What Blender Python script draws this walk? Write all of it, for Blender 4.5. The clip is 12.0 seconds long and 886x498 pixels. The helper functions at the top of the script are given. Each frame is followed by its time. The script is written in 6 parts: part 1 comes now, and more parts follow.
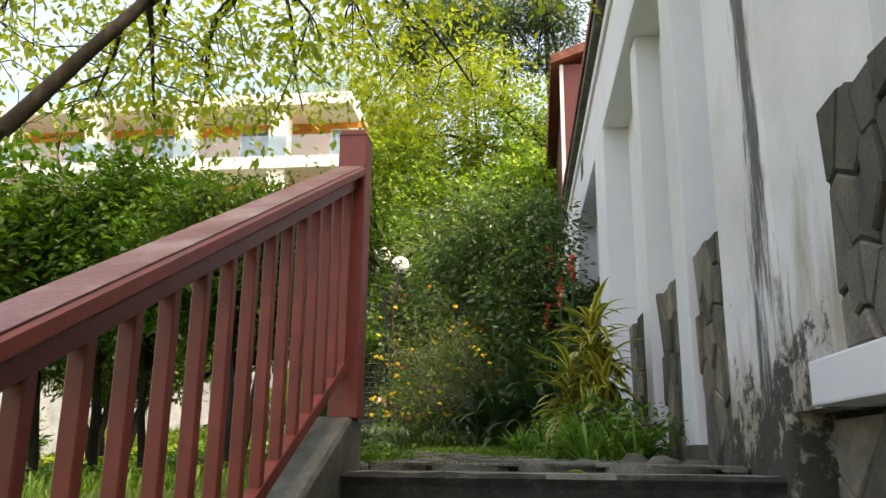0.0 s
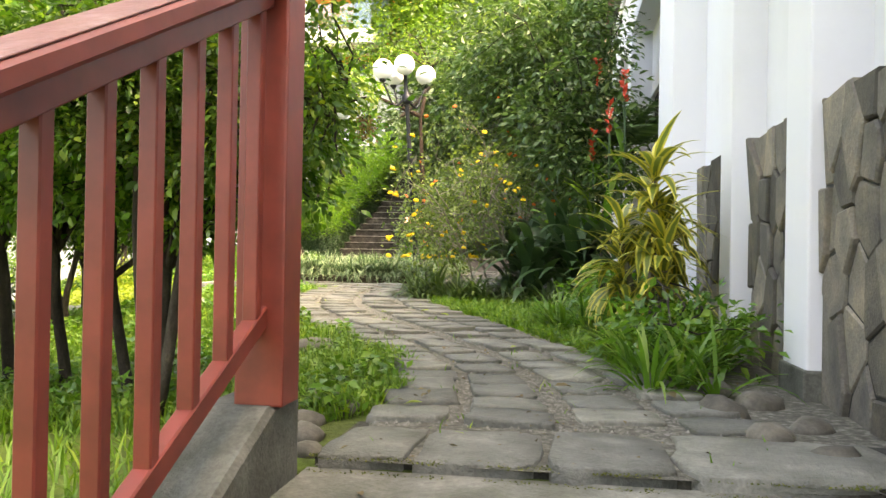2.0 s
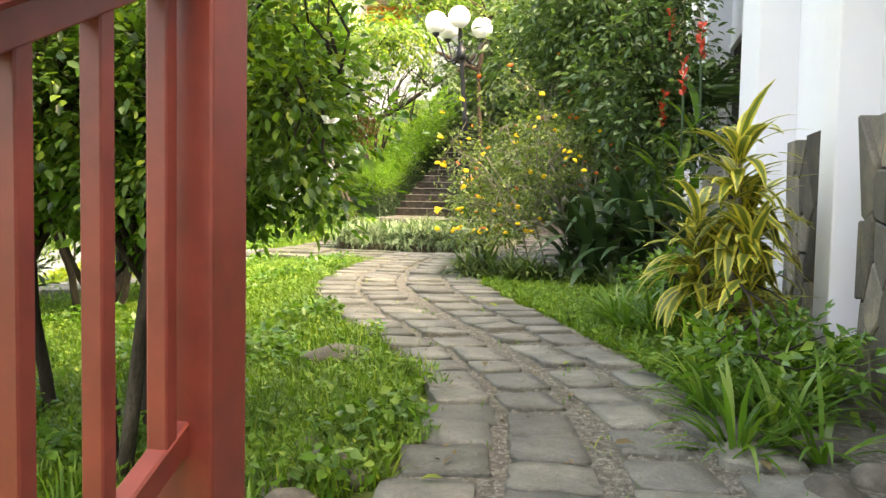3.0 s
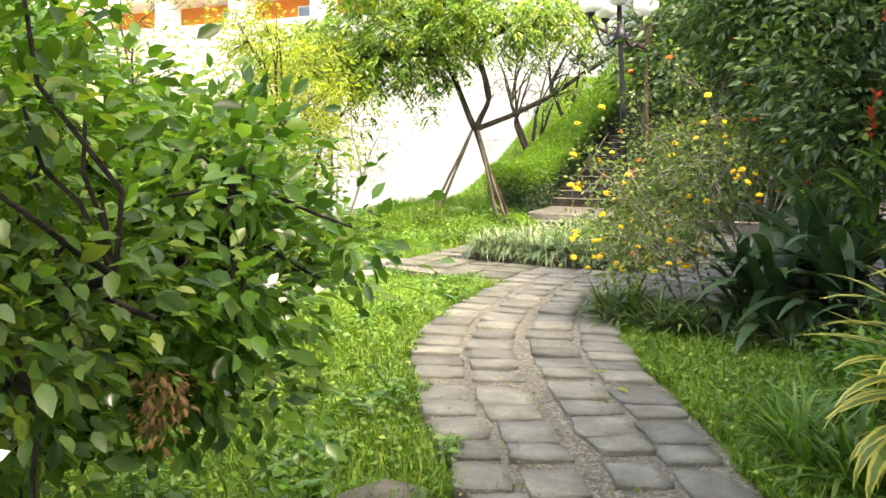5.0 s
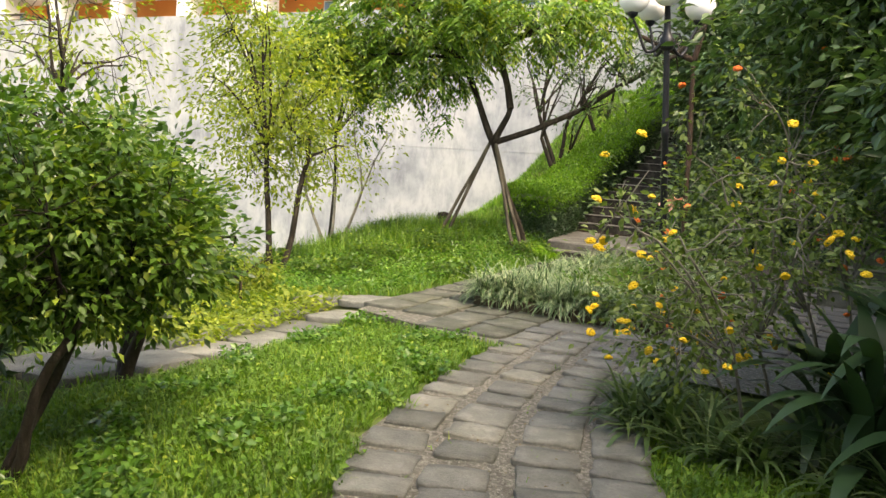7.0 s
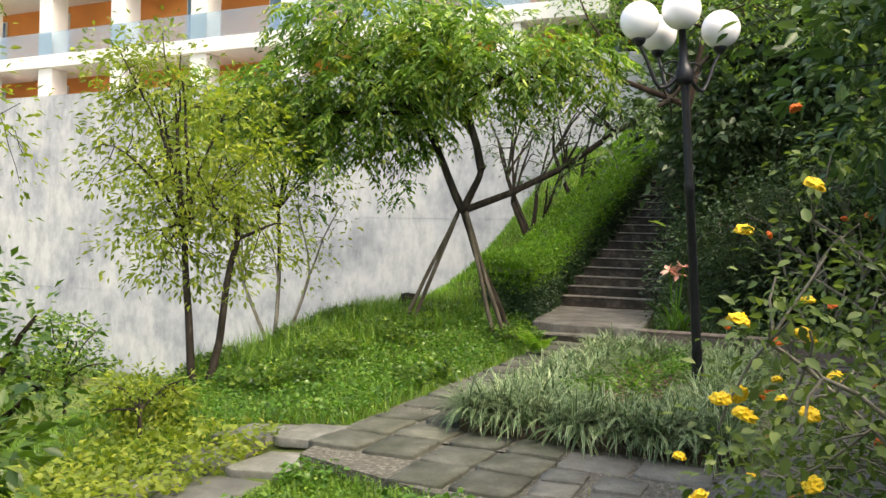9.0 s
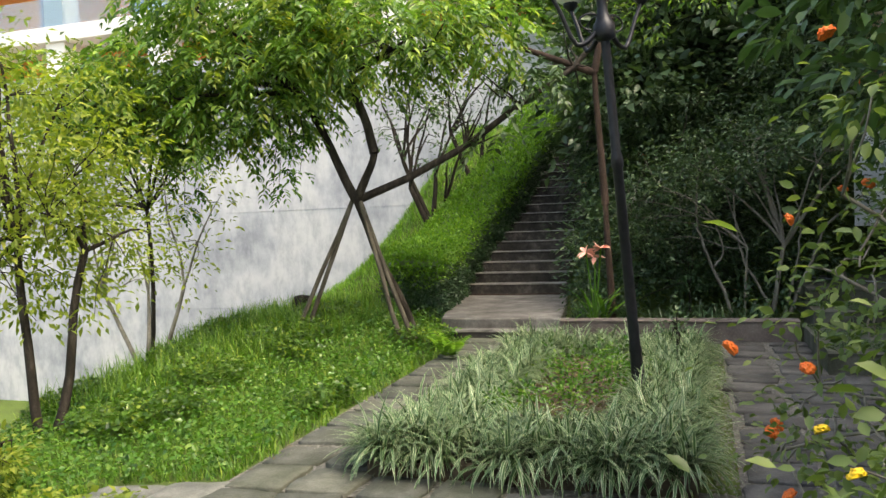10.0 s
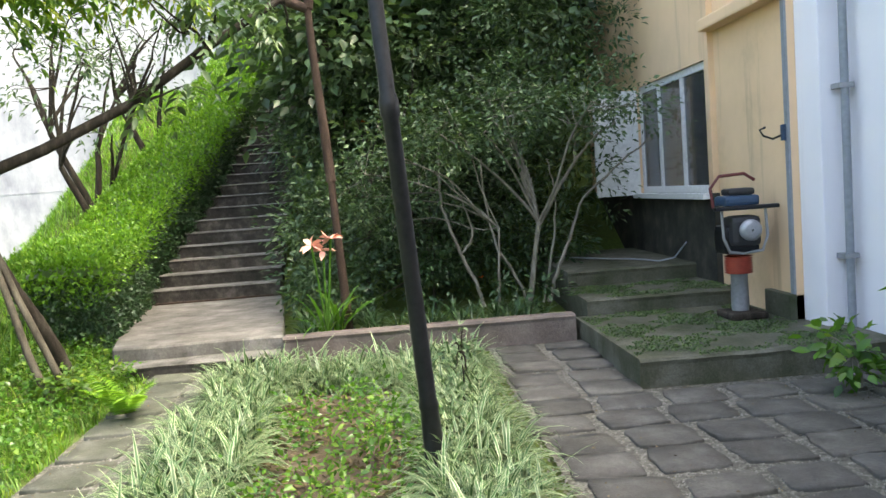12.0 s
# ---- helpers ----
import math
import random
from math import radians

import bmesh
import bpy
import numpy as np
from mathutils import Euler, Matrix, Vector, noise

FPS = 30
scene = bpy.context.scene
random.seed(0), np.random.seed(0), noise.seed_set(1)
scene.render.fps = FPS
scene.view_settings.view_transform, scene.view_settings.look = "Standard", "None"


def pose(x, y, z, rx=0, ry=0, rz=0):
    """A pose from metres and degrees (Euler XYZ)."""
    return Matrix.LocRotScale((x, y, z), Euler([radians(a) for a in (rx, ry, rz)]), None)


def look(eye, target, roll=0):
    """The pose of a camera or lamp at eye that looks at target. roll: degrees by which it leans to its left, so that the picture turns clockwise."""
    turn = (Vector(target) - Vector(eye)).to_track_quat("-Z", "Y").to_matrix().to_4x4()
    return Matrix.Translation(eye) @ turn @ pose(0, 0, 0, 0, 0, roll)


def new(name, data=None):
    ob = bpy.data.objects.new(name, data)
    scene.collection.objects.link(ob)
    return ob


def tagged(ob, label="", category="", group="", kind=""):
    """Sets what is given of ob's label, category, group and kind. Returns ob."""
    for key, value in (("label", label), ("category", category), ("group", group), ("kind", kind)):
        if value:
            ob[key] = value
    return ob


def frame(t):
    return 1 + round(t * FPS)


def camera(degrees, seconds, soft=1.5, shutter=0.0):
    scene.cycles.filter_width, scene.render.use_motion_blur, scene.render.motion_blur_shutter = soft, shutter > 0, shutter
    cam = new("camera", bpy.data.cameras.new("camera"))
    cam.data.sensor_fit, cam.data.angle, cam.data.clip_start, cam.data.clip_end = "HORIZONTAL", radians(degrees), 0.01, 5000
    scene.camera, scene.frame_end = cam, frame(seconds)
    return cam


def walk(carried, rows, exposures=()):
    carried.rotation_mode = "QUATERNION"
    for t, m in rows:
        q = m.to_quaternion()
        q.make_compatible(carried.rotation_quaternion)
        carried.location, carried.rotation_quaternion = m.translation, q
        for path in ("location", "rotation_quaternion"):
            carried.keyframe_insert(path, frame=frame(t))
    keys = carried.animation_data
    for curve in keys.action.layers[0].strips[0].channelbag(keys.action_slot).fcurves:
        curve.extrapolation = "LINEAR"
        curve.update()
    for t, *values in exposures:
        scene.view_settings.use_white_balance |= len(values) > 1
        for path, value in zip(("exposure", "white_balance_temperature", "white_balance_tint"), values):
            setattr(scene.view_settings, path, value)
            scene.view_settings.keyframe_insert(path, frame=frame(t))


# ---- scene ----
# ---------------------------------------------------------------- camera
cam = camera(57.73, 12.0)
PATH = [
    (0.0, 0.726, -3.481, 0.005, 6.37, 14.54, -0.59),
    (0.5, 0.713, -3.107, 0.155, 7.30, 8.43, -0.64),
    (1.0, 0.741, -2.757, 0.286, 9.26, 3.05, -0.43),
    (1.5, 0.691, -2.435, 0.427, 10.26, 1.72, 0.08),
    (2.0, 0.699, -2.100, 0.535, 9.09, 0.31, -0.99),
    (2.5, 0.675, -1.753, 0.647, 11.47, -1.56, -1.35),
    (4.5, 0.757, -0.477, 1.146, 20.24, -6.29, 0.37),
    (5.0, 0.683, -0.121, 1.238, 25.93, -5.76, -1.14),
    (5.5, 0.587, 0.200, 1.323, 28.33, -6.63, -2.04),
    (6.0, 0.504, 0.610, 1.362, 33.59, -5.68, -2.77),
    (6.5, 0.353, 1.120, 1.408, 31.27, -5.39, -3.69),
    (7.0, 0.192, 1.621, 1.435, 28.18, -5.51, -4.31),
    (7.5, -0.014, 2.112, 1.468, 26.99, -0.97, -3.08),
    (9.5, -1.103, 3.959, 1.570, 23.35, -0.57, 0.15),
    (10.0, -1.301, 4.525, 1.613, 17.94, -1.68, 2.03),
    (10.5, -1.553, 5.110, 1.630, 17.38, -1.22, 3.52),
    (11.0, -1.729, 5.731, 1.655, 9.33, -2.29, 3.98),
    (11.5, -1.850, 6.331, 1.646, 6.88, -3.10, 4.26),
    (12.0, -1.932, 6.922, 1.654, -3.90, -4.27, 4.11),
]
walk(cam, [(t, pose(x, y, z, 90 + pitch, roll, yaw)) for t, x, y, z, yaw, pitch, roll in PATH],
     exposures=[(0.0, 2.12, 8900, 10), (1.0, 3.02, 9000, 10), (2.5, 3.27, 9300, 10), (4.5, 3.30, 8500, 10), (6.0, 2.44, 8100, 10), (7.5, 2.02, 7900, 9), (9.5, 1.74, 7200, 8), (10.5, 2.03, 7100, 8), (11.5, 2.40, 7050, 8), (12.0, 2.75, 7000, 7)])

# ---------------------------------------------------------------- light
SUN_TO = Vector((0.5, -0.17, 0.85)).normalized()
world = bpy.data.worlds.new("world")
world.use_nodes = True
scene.world = world
sky = world.node_tree.nodes.new("ShaderNodeTexSky")
sky.sky_type = "NISHITA"
sky.sun_disc = False
sky.sun_elevation = math.asin(SUN_TO.z)
sky.sun_rotation = math.atan2(SUN_TO.x, SUN_TO.y)
sky.air_density, sky.dust_density, sky.ozone_density = 1.0, 5.0, 1.0
back = world.node_tree.nodes["Background"]
back.inputs["Strength"].default_value = 0.15
world.node_tree.links.new(sky.outputs["Color"], back.inputs["Color"])
sun_data = bpy.data.lights.new("sun", "SUN")
sun_data.energy, sun_data.angle, sun_data.color = 0.72, radians(25.0), (1.0, 0.94, 0.84)
sun = new("sun", sun_data)
sun.matrix_world = look(SUN_TO * 40, (0, 0, 0))
# ---------------------------------------------------------------- materials


def mat(name, rough=0.8, metal=0.0, spec=0.5):
    m = bpy.data.materials.new(name)
    m.use_nodes = True
    b = m.node_tree.nodes["Principled BSDF"]
    b.inputs["Roughness"].default_value = rough
    b.inputs["Metallic"].default_value = metal
    b.inputs["Specular IOR Level"].default_value = spec
    return m, m.node_tree.nodes, m.node_tree.links, b


def noise_at(n, l, scale, detail=5.0, rough=0.6, stretch=None):
    co = n.new("ShaderNodeTexCoord")
    tex = n.new("ShaderNodeTexNoise")
    tex.inputs["Scale"].default_value = scale
    tex.inputs["Detail"].default_value = detail
    tex.inputs["Roughness"].default_value = rough
    src = co.outputs["Object"]
    geo = n.new("ShaderNodeNewGeometry")
    src = geo.outputs["Position"]
    if stretch:
        mp = n.new("ShaderNodeMapping")
        mp.inputs["Scale"].default_value = stretch
        l.new(src, mp.inputs["Vector"])
        src = mp.outputs["Vector"]
    l.new(src, tex.inputs["Vector"])
    return tex.outputs["Fac"]


def ramp(n, l, fac, stops):
    r = n.new("ShaderNodeValToRGB")
    els = r.color_ramp.elements
    while len(els) < len(stops):
        els.new(0.5)
    for e, (at, c) in zip(els, stops):
        e.position = at
        e.color = (*c, 1) if len(c) == 3 else c
    l.new(fac, r.inputs["Fac"])
    return r.outputs["Color"]


def mix(n, l, fac, a, b, mode="MIX"):
    m = n.new("ShaderNodeMix")
    m.data_type, m.blend_type = "RGBA", mode
    for sock, v in ((m.inputs["Factor"], fac), (m.inputs[6], a), (m.inputs[7], b)):
        if isinstance(v, (int, float)):
            sock.default_value = v
        elif isinstance(v, tuple):
            sock.default_value = (*v, 1)
        else:
            l.new(v, sock)
    return m.outputs[2]


def bump(n, l, b, height, strength=0.3, dist=0.01):
    bp = n.new("ShaderNodeBump")
    bp.inputs["Strength"].default_value = strength
    bp.inputs["Distance"].default_value = dist
    l.new(height, bp.inputs["Height"])
    l.new(bp.outputs["Normal"], b.inputs["Normal"])


def rough_surface(name, dark, mid, light, scale=6.0, fine=60.0, rough=0.85, bumpy=0.4, per_object=0.0, spec=0.3, stretch=None):
    """A mineral or earthy surface with blotches and grain."""
    m, n, l, b = mat(name, rough, spec=spec)
    big = noise_at(n, l, scale, 6, 0.65, stretch)
    small = noise_at(n, l, fine, 3, 0.7)
    c = ramp(n, l, big, [(0.3, dark), (0.52, mid), (0.72, light)])
    g = ramp(n, l, small, [(0.3, (0.72, 0.72, 0.72)), (0.7, (1.18, 1.18, 1.18))])
    c = mix(n, l, 0.8, c, g, "MULTIPLY")
    if per_object:
        info = n.new("ShaderNodeObjectInfo")
        k = 1 - per_object
        j = 1 + per_object
        v = ramp(n, l, info.outputs["Random"], [(0.0, (k, k, k * 0.97)), (0.5, (1, 1, 1)), (1.0, (j, j * 0.98, j * 0.93))])
        c = mix(n, l, 1.0, c, v, "MULTIPLY")
    l.new(c, b.inputs["Base Color"])
    both = n.new("ShaderNodeMath")
    both.operation = "ADD"
    l.new(big, both.inputs[0])
    l.new(small, both.inputs[1])
    bump(n, l, b, both.outputs[0], bumpy, 0.01)
    return m


def leafy(name, dark, mid, light, gloss=0.45, through_light=0.35, spec=0.4):
    """Leaves: each one its own green, light shining through."""
    m, n, l, b = mat(name, gloss, spec=spec)
    geo = n.new("ShaderNodeNewGeometry")
    c = ramp(n, l, geo.outputs["Random Per Island"], [(0.0, dark), (0.45, mid), (0.8, mid), (1.0, light)])
    patch = ramp(n, l, noise_at(n, l, 2.2, 2), [(0.3, (0.75, 0.8, 0.75)), (0.7, (1.2, 1.12, 1.0))])
    c = mix(n, l, 0.9, c, patch, "MULTIPLY")
    l.new(c, b.inputs["Base Color"])
    tr = n.new("ShaderNodeBsdfTranslucent")
    bright = mix(n, l, 1.0, c, (1.5, 1.6, 0.7), "MULTIPLY")
    l.new(bright, tr.inputs["Color"])
    mx = n.new("ShaderNodeMixShader")
    mx.inputs["Fac"].default_value = through_light
    out = n["Material Output"]
    l.new(b.outputs["BSDF"], mx.inputs[1])
    l.new(tr.outputs["BSDF"], mx.inputs[2])
    l.new(mx.outputs["Shader"], out.inputs["Surface"])
    return m


def striped_leaf(name, middle, edge, width=0.25, through_light=0.3):
    """Strap leaves with pale margins, by the leaf's own width."""
    m, n, l, b = mat(name, 0.45)
    uv = n.new("ShaderNodeUVMap")
    sep = n.new("ShaderNodeSeparateXYZ")
    l.new(uv.outputs["UV"], sep.inputs["Vector"])
    sub = n.new("ShaderNodeMath")
    sub.operation = "SUBTRACT"
    sub.inputs[1].default_value = 0.5
    l.new(sep.outputs["Y"], sub.inputs[0])
    ab = n.new("ShaderNodeMath")
    ab.operation = "ABSOLUTE"
    l.new(sub.outputs[0], ab.inputs[0])
    c = ramp(n, l, ab.outputs[0], [(0.5 - width - 0.04, middle), (0.5 - width + 0.04, edge)])
    geo = n.new("ShaderNodeNewGeometry")
    v = ramp(n, l, geo.outputs["Random Per Island"], [(0.0, (0.4, 0.48, 0.36)), (0.6, (1.0, 1.0, 0.95)), (1.0, (1.3, 1.25, 1.2))])
    c = mix(n, l, 1.0, c, v, "MULTIPLY")
    l.new(c, b.inputs["Base Color"])
    tr = n.new("ShaderNodeBsdfTranslucent")
    l.new(c, tr.inputs["Color"])
    mx = n.new("ShaderNodeMixShader")
    mx.inputs["Fac"].default_value = through_light
    l.new(b.outputs["BSDF"], mx.inputs[1])
    l.new(tr.outputs["BSDF"], mx.inputs[2])
    l.new(mx.outputs["Shader"], n["Material Output"].inputs["Surface"])
    return m


def plain(name, colour, rough=0.5, metal=0.0, vary=0.15, scale=25.0):
    m, n, l, b = mat(name, rough, metal)
    k, j = 1 - vary, 1 + vary
    f = noise_at(n, l, scale, 4)
    c = ramp(n, l, f, [(0.3, tuple(k * v for v in colour)), (0.7, tuple(j * v for v in colour))])
    l.new(c, b.inputs["Base Color"])
    return m


def stained_wall(name, base, streak, amount=0.5, low=None, scale=1.2, start=0.62, dull=0.72):
    """Painted render with rain streaks, hairline dirt and a worn, mouldy foot of its own shape."""
    m, n, l, b = mat(name, 0.75, spec=0.3)
    cloud = noise_at(n, l, scale, 6, 0.6)
    runs = noise_at(n, l, 3.0, 6, 0.65, (1.6, 1.6, 0.12))
    grain = noise_at(n, l, 90, 2)
    c = ramp(n, l, cloud, [(0.28, tuple(v * dull for v in base)), (0.45, tuple(v * (0.75 + 0.25 * dull) for v in base)), (0.62, base)])
    mask = ramp(n, l, runs, [(start - 0.1 * amount, (0, 0, 0)), (start + 0.12, (amount, amount, amount))])
    c = mix(n, l, mask, c, streak)
    if low:
        geo = n.new("ShaderNodeNewGeometry")
        sep = n.new("ShaderNodeSeparateXYZ")
        l.new(geo.outputs["Position"], sep.inputs["Vector"])
        rng = n.new("ShaderNodeMapRange")
        rng.inputs["From Min"].default_value, rng.inputs["From Max"].default_value = low[0], low[1]
        rng.inputs["To Min"].default_value, rng.inputs["To Max"].default_value = 0.34, -0.25
        l.new(sep.outputs["Z"], rng.inputs["Value"])
        add = n.new("ShaderNodeMath")
        add.operation = "ADD"
        l.new(rng.outputs["Result"], add.inputs[0])
        l.new(noise_at(n, l, 5.0, 8, 0.72), add.inputs[1])
        foot = ramp(n, l, add.outputs[0], [(0.56, (0, 0, 0)), (0.7, (0.9, 0.9, 0.9))])
        c = mix(n, l, foot, c, low[2])
    l.new(c, b.inputs["Base Color"])
    bump(n, l, b, grain, 0.12, 0.004)
    return m


def mould_wall():
    """Old white render: brown wash and flaking black mould at the foot, and a black run down the joint of two walls."""
    m, n, l, b = mat("mouldy_white_render", 0.8, spec=0.25)
    geo = n.new("ShaderNodeNewGeometry")
    sep = n.new("ShaderNodeSeparateXYZ")
    l.new(geo.outputs["Position"], sep.inputs["Vector"])

    def sum_of(*terms):
        out = terms[0]
        for t in terms[1:]:
            a = n.new("ShaderNodeMath")
            a.operation = "ADD"
            l.new(out, a.inputs[0])
            l.new(t, a.inputs[1])
            out = a.outputs[0]
        return out

    def graded(value, lo, hi, at_lo, at_hi):
        r = n.new("ShaderNodeMapRange")
        for key, v in (("From Min", lo), ("From Max", hi), ("To Min", at_lo), ("To Max", at_hi)):
            r.inputs[key].default_value = v
        l.new(value, r.inputs["Value"])
        return r.outputs["Result"]
    z, y = sep.outputs["Z"], sep.outputs["Y"]
    c = ramp(n, l, noise_at(n, l, 1.4, 6, 0.6), [(0.3, (0.62, 0.6, 0.6)), (0.6, (0.77, 0.76, 0.79))])
    wash = ramp(n, l, sum_of(noise_at(n, l, 2.2, 6, 0.65, (1.6, 1.6, 0.4)), graded(z, 0.1, 1.3, 0.2, -0.2)), [(0.5, (0, 0, 0)), (0.68, (0.75, 0.75, 0.75))])
    c = mix(n, l, wash, c, (0.3, 0.25, 0.17))
    speck = ramp(n, l, sum_of(noise_at(n, l, 4.2, 12, 0.8), graded(z, -0.1, 1.0, 0.15, -0.17)), [(0.54, (0, 0, 0)), (0.6, (0.92, 0.92, 0.92))])
    c = mix(n, l, speck, c, (0.035, 0.032, 0.026))
    off = n.new("ShaderNodeMath")
    off.operation = "ADD"
    off.inputs[1].default_value = 0.33
    l.new(y, off.inputs[0])
    away = n.new("ShaderNodeMath")
    away.operation = "ABSOLUTE"
    l.new(off.outputs[0], away.inputs[0])
    run = ramp(n, l, sum_of(noise_at(n, l, 5.0, 9, 0.74, (1.5, 1.5, 0.22)), graded(away.outputs[0], 0.0, 0.3, 0.17, -0.16)), [(0.52, (0, 0, 0)), (0.62, (0.9, 0.9, 0.9))])
    c = mix(n, l, run, c, (0.07, 0.066, 0.064))
    l.new(c, b.inputs["Base Color"])
    bump(n, l, b, noise_at(n, l, 30, 6, 0.7), 0.35, 0.008)
    return m


def blotched_wall():
    """Old limewash: bluish-white blotches, faint runs and grey damp."""
    m, n, l, b = mat("retaining_wall_paint", 0.85, spec=0.2)
    c = ramp(n, l, noise_at(n, l, 0.55, 8, 0.62), [(0.32, (0.3, 0.308, 0.325)), (0.47, (0.44, 0.443, 0.455)), (0.6, (0.53, 0.525, 0.515))])
    f = ramp(n, l, noise_at(n, l, 2.6, 7, 0.7, (1, 1, 0.45)), [(0.36, (0.7, 0.71, 0.74)), (0.55, (1.02, 1.02, 1.02)), (0.7, (1.1, 1.1, 1.08))])
    c = mix(n, l, 0.9, c, f, "MULTIPLY")
    l.new(c, b.inputs["Base Color"])
    bump(n, l, b, noise_at(n, l, 40, 4), 0.2, 0.01)
    return m


M_SLAB = rough_surface("path_slab", (0.088, 0.091, 0.08), (0.142, 0.144, 0.13), (0.222, 0.221, 0.2), 5.0, 70, 0.62, 0.9, 0.28)
M_SLAB_COURT = rough_surface("court_slab", (0.052, 0.05, 0.045), (0.09, 0.087, 0.079), (0.15, 0.146, 0.133), 4.5, 70, 0.72, 0.7, 0.2)
M_SLAB_MOSS = rough_surface("mossy_slab", (0.045, 0.052, 0.034), (0.085, 0.089, 0.07), (0.15, 0.152, 0.13), 4.0, 60, 0.8, 0.6, 0.25)
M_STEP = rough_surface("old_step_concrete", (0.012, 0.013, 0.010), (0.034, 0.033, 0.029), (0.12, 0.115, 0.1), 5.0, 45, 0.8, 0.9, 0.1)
# Worn, mossy tread colour with the light from above put into it.
M_TREAD = rough_surface("lit_worn_tread", (0.06, 0.066, 0.042), (0.155, 0.155, 0.132), (0.27, 0.266, 0.235), 3.5, 50, 0.72, 0.6, 0.1)
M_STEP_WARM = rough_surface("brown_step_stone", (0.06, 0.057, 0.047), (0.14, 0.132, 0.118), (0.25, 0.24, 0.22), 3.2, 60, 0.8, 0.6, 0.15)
M_KERB = rough_surface("kerb_concrete", (0.08, 0.066, 0.06), (0.14, 0.115, 0.1), (0.2, 0.17, 0.15), 3.0, 60, 0.85, 0.5)
M_MOSSY = rough_surface("mossy_concrete", (0.035, 0.045, 0.02), (0.085, 0.085, 0.06), (0.16, 0.16, 0.13), 2.2, 50, 0.9, 0.6)
M_BLUEPANE = plain("bluish_pane", (0.16, 0.25, 0.36), 0.1, 0, 0.2, 0.5)
M_CONCRETE = rough_surface("grey_concrete", (0.05, 0.053, 0.04), (0.125, 0.123, 0.105), (0.22, 0.215, 0.19), 4.0, 80, 0.85, 0.6)
M_GRIT = rough_surface("grit", (0.07, 0.068, 0.058), (0.17, 0.165, 0.145), (0.34, 0.33, 0.3), 60.0, 150, 0.9, 0.3)
# Grimy riser stone, darkened further to hold the risers' shade.
M_RISER = rough_surface("shaded_dirty_riser", (0.02, 0.019, 0.016), (0.055, 0.048, 0.041), (0.13, 0.115, 0.1), 6.0, 60, 0.85, 0.7, 0.25)
M_SOIL = rough_surface("soil", (0.035, 0.028, 0.018), (0.075, 0.058, 0.035), (0.13, 0.1, 0.065), 5.0, 45, 0.95, 0.8)
M_GRAVEL = rough_surface("gravel_joint", (0.05, 0.05, 0.038), (0.12, 0.115, 0.095), (0.3, 0.29, 0.255), 34.0, 120, 0.9, 0.9)
M_ROCK = rough_surface("river_rock", (0.05, 0.046, 0.038), (0.105, 0.096, 0.08), (0.18, 0.165, 0.14), 7.0, 70, 0.7, 0.4, 0.2)
# Damp wall of the white house; under the annexe window it paints shade.
M_SHADE_DAMP = rough_surface("damp_wall", (0.02, 0.021, 0.018), (0.045, 0.044, 0.036), (0.1, 0.09, 0.07), 3.0, 60, 0.9, 0.4)
M_STONE = rough_surface("facing_stone", (0.085, 0.08, 0.078), (0.16, 0.142, 0.12), (0.27, 0.222, 0.165), 4.0, 80, 0.75, 0.6, 0.6)
M_MORTAR = rough_surface("dark_mortar", (0.02, 0.02, 0.02), (0.04, 0.04, 0.038), (0.07, 0.07, 0.065), 8.0, 70, 0.95, 0.6)
M_WHITE = stained_wall("white_render", (0.76, 0.75, 0.79), (0.3, 0.29, 0.28), 0.22, (-0.1, 0.32, (0.2, 0.19, 0.16)), 0.7, 0.68, 0.9)
M_WHITE_WORN = mould_wall()
M_RETAIN = blotched_wall()
M_YARD = rough_surface("pale_concrete", (0.3, 0.295, 0.28), (0.42, 0.41, 0.39), (0.52, 0.51, 0.49), 0.6, 12, 0.9, 0.3)
M_ORANGE = stained_wall("apricot_render", (0.76, 0.54, 0.34), (0.3, 0.22, 0.14), 0.5)
M_HOTEL_ORANGE = plain("hotel_orange", (0.72, 0.26, 0.06), 0.7, 0, 0.1, 0.6)
M_HOTEL_WHITE = plain("hotel_white", (0.8, 0.77, 0.72), 0.7, 0, 0.06, 0.6)
M_RED = plain("red_paint", (0.205, 0.036, 0.025), 0.42, 0, 0.22, 9.0)
M_RED_TOP = rough_surface("weathered_red_rail", (0.15, 0.045, 0.038), (0.22, 0.1, 0.09), (0.38, 0.28, 0.27), 5.0, 50, 0.45, 0.2)
M_BLACK = plain("black_iron", (0.018, 0.019, 0.022), 0.4, 0.6, 0.3, 20)
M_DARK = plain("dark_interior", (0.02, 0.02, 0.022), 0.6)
M_ROOF = rough_surface("roof_tile", (0.1, 0.035, 0.026), (0.19, 0.07, 0.05), (0.27, 0.13, 0.1), 3.0, 60, 0.8, 0.4, 0.2)
M_MAROON = plain("maroon_eaves", (0.11, 0.02, 0.02), 0.6)
M_STEEL = plain("grey_steel", (0.3, 0.31, 0.33), 0.45, 0.4)
M_PVC = plain("grey_pipe", (0.22, 0.24, 0.27), 0.5)
M_RUBBER_RED = plain("red_bellows", (0.36, 0.05, 0.03), 0.5)
M_BLUE = plain("blue_tank", (0.03, 0.06, 0.11), 0.4)
M_FRAME = plain("white_window_frame", (0.7, 0.7, 0.7), 0.5)
M_BARK = rough_surface("bark", (0.012, 0.01, 0.007), (0.03, 0.024, 0.018), (0.075, 0.064, 0.05), 12.0, 60, 0.9, 0.8, 0, 0.2, (1, 1, 0.25))
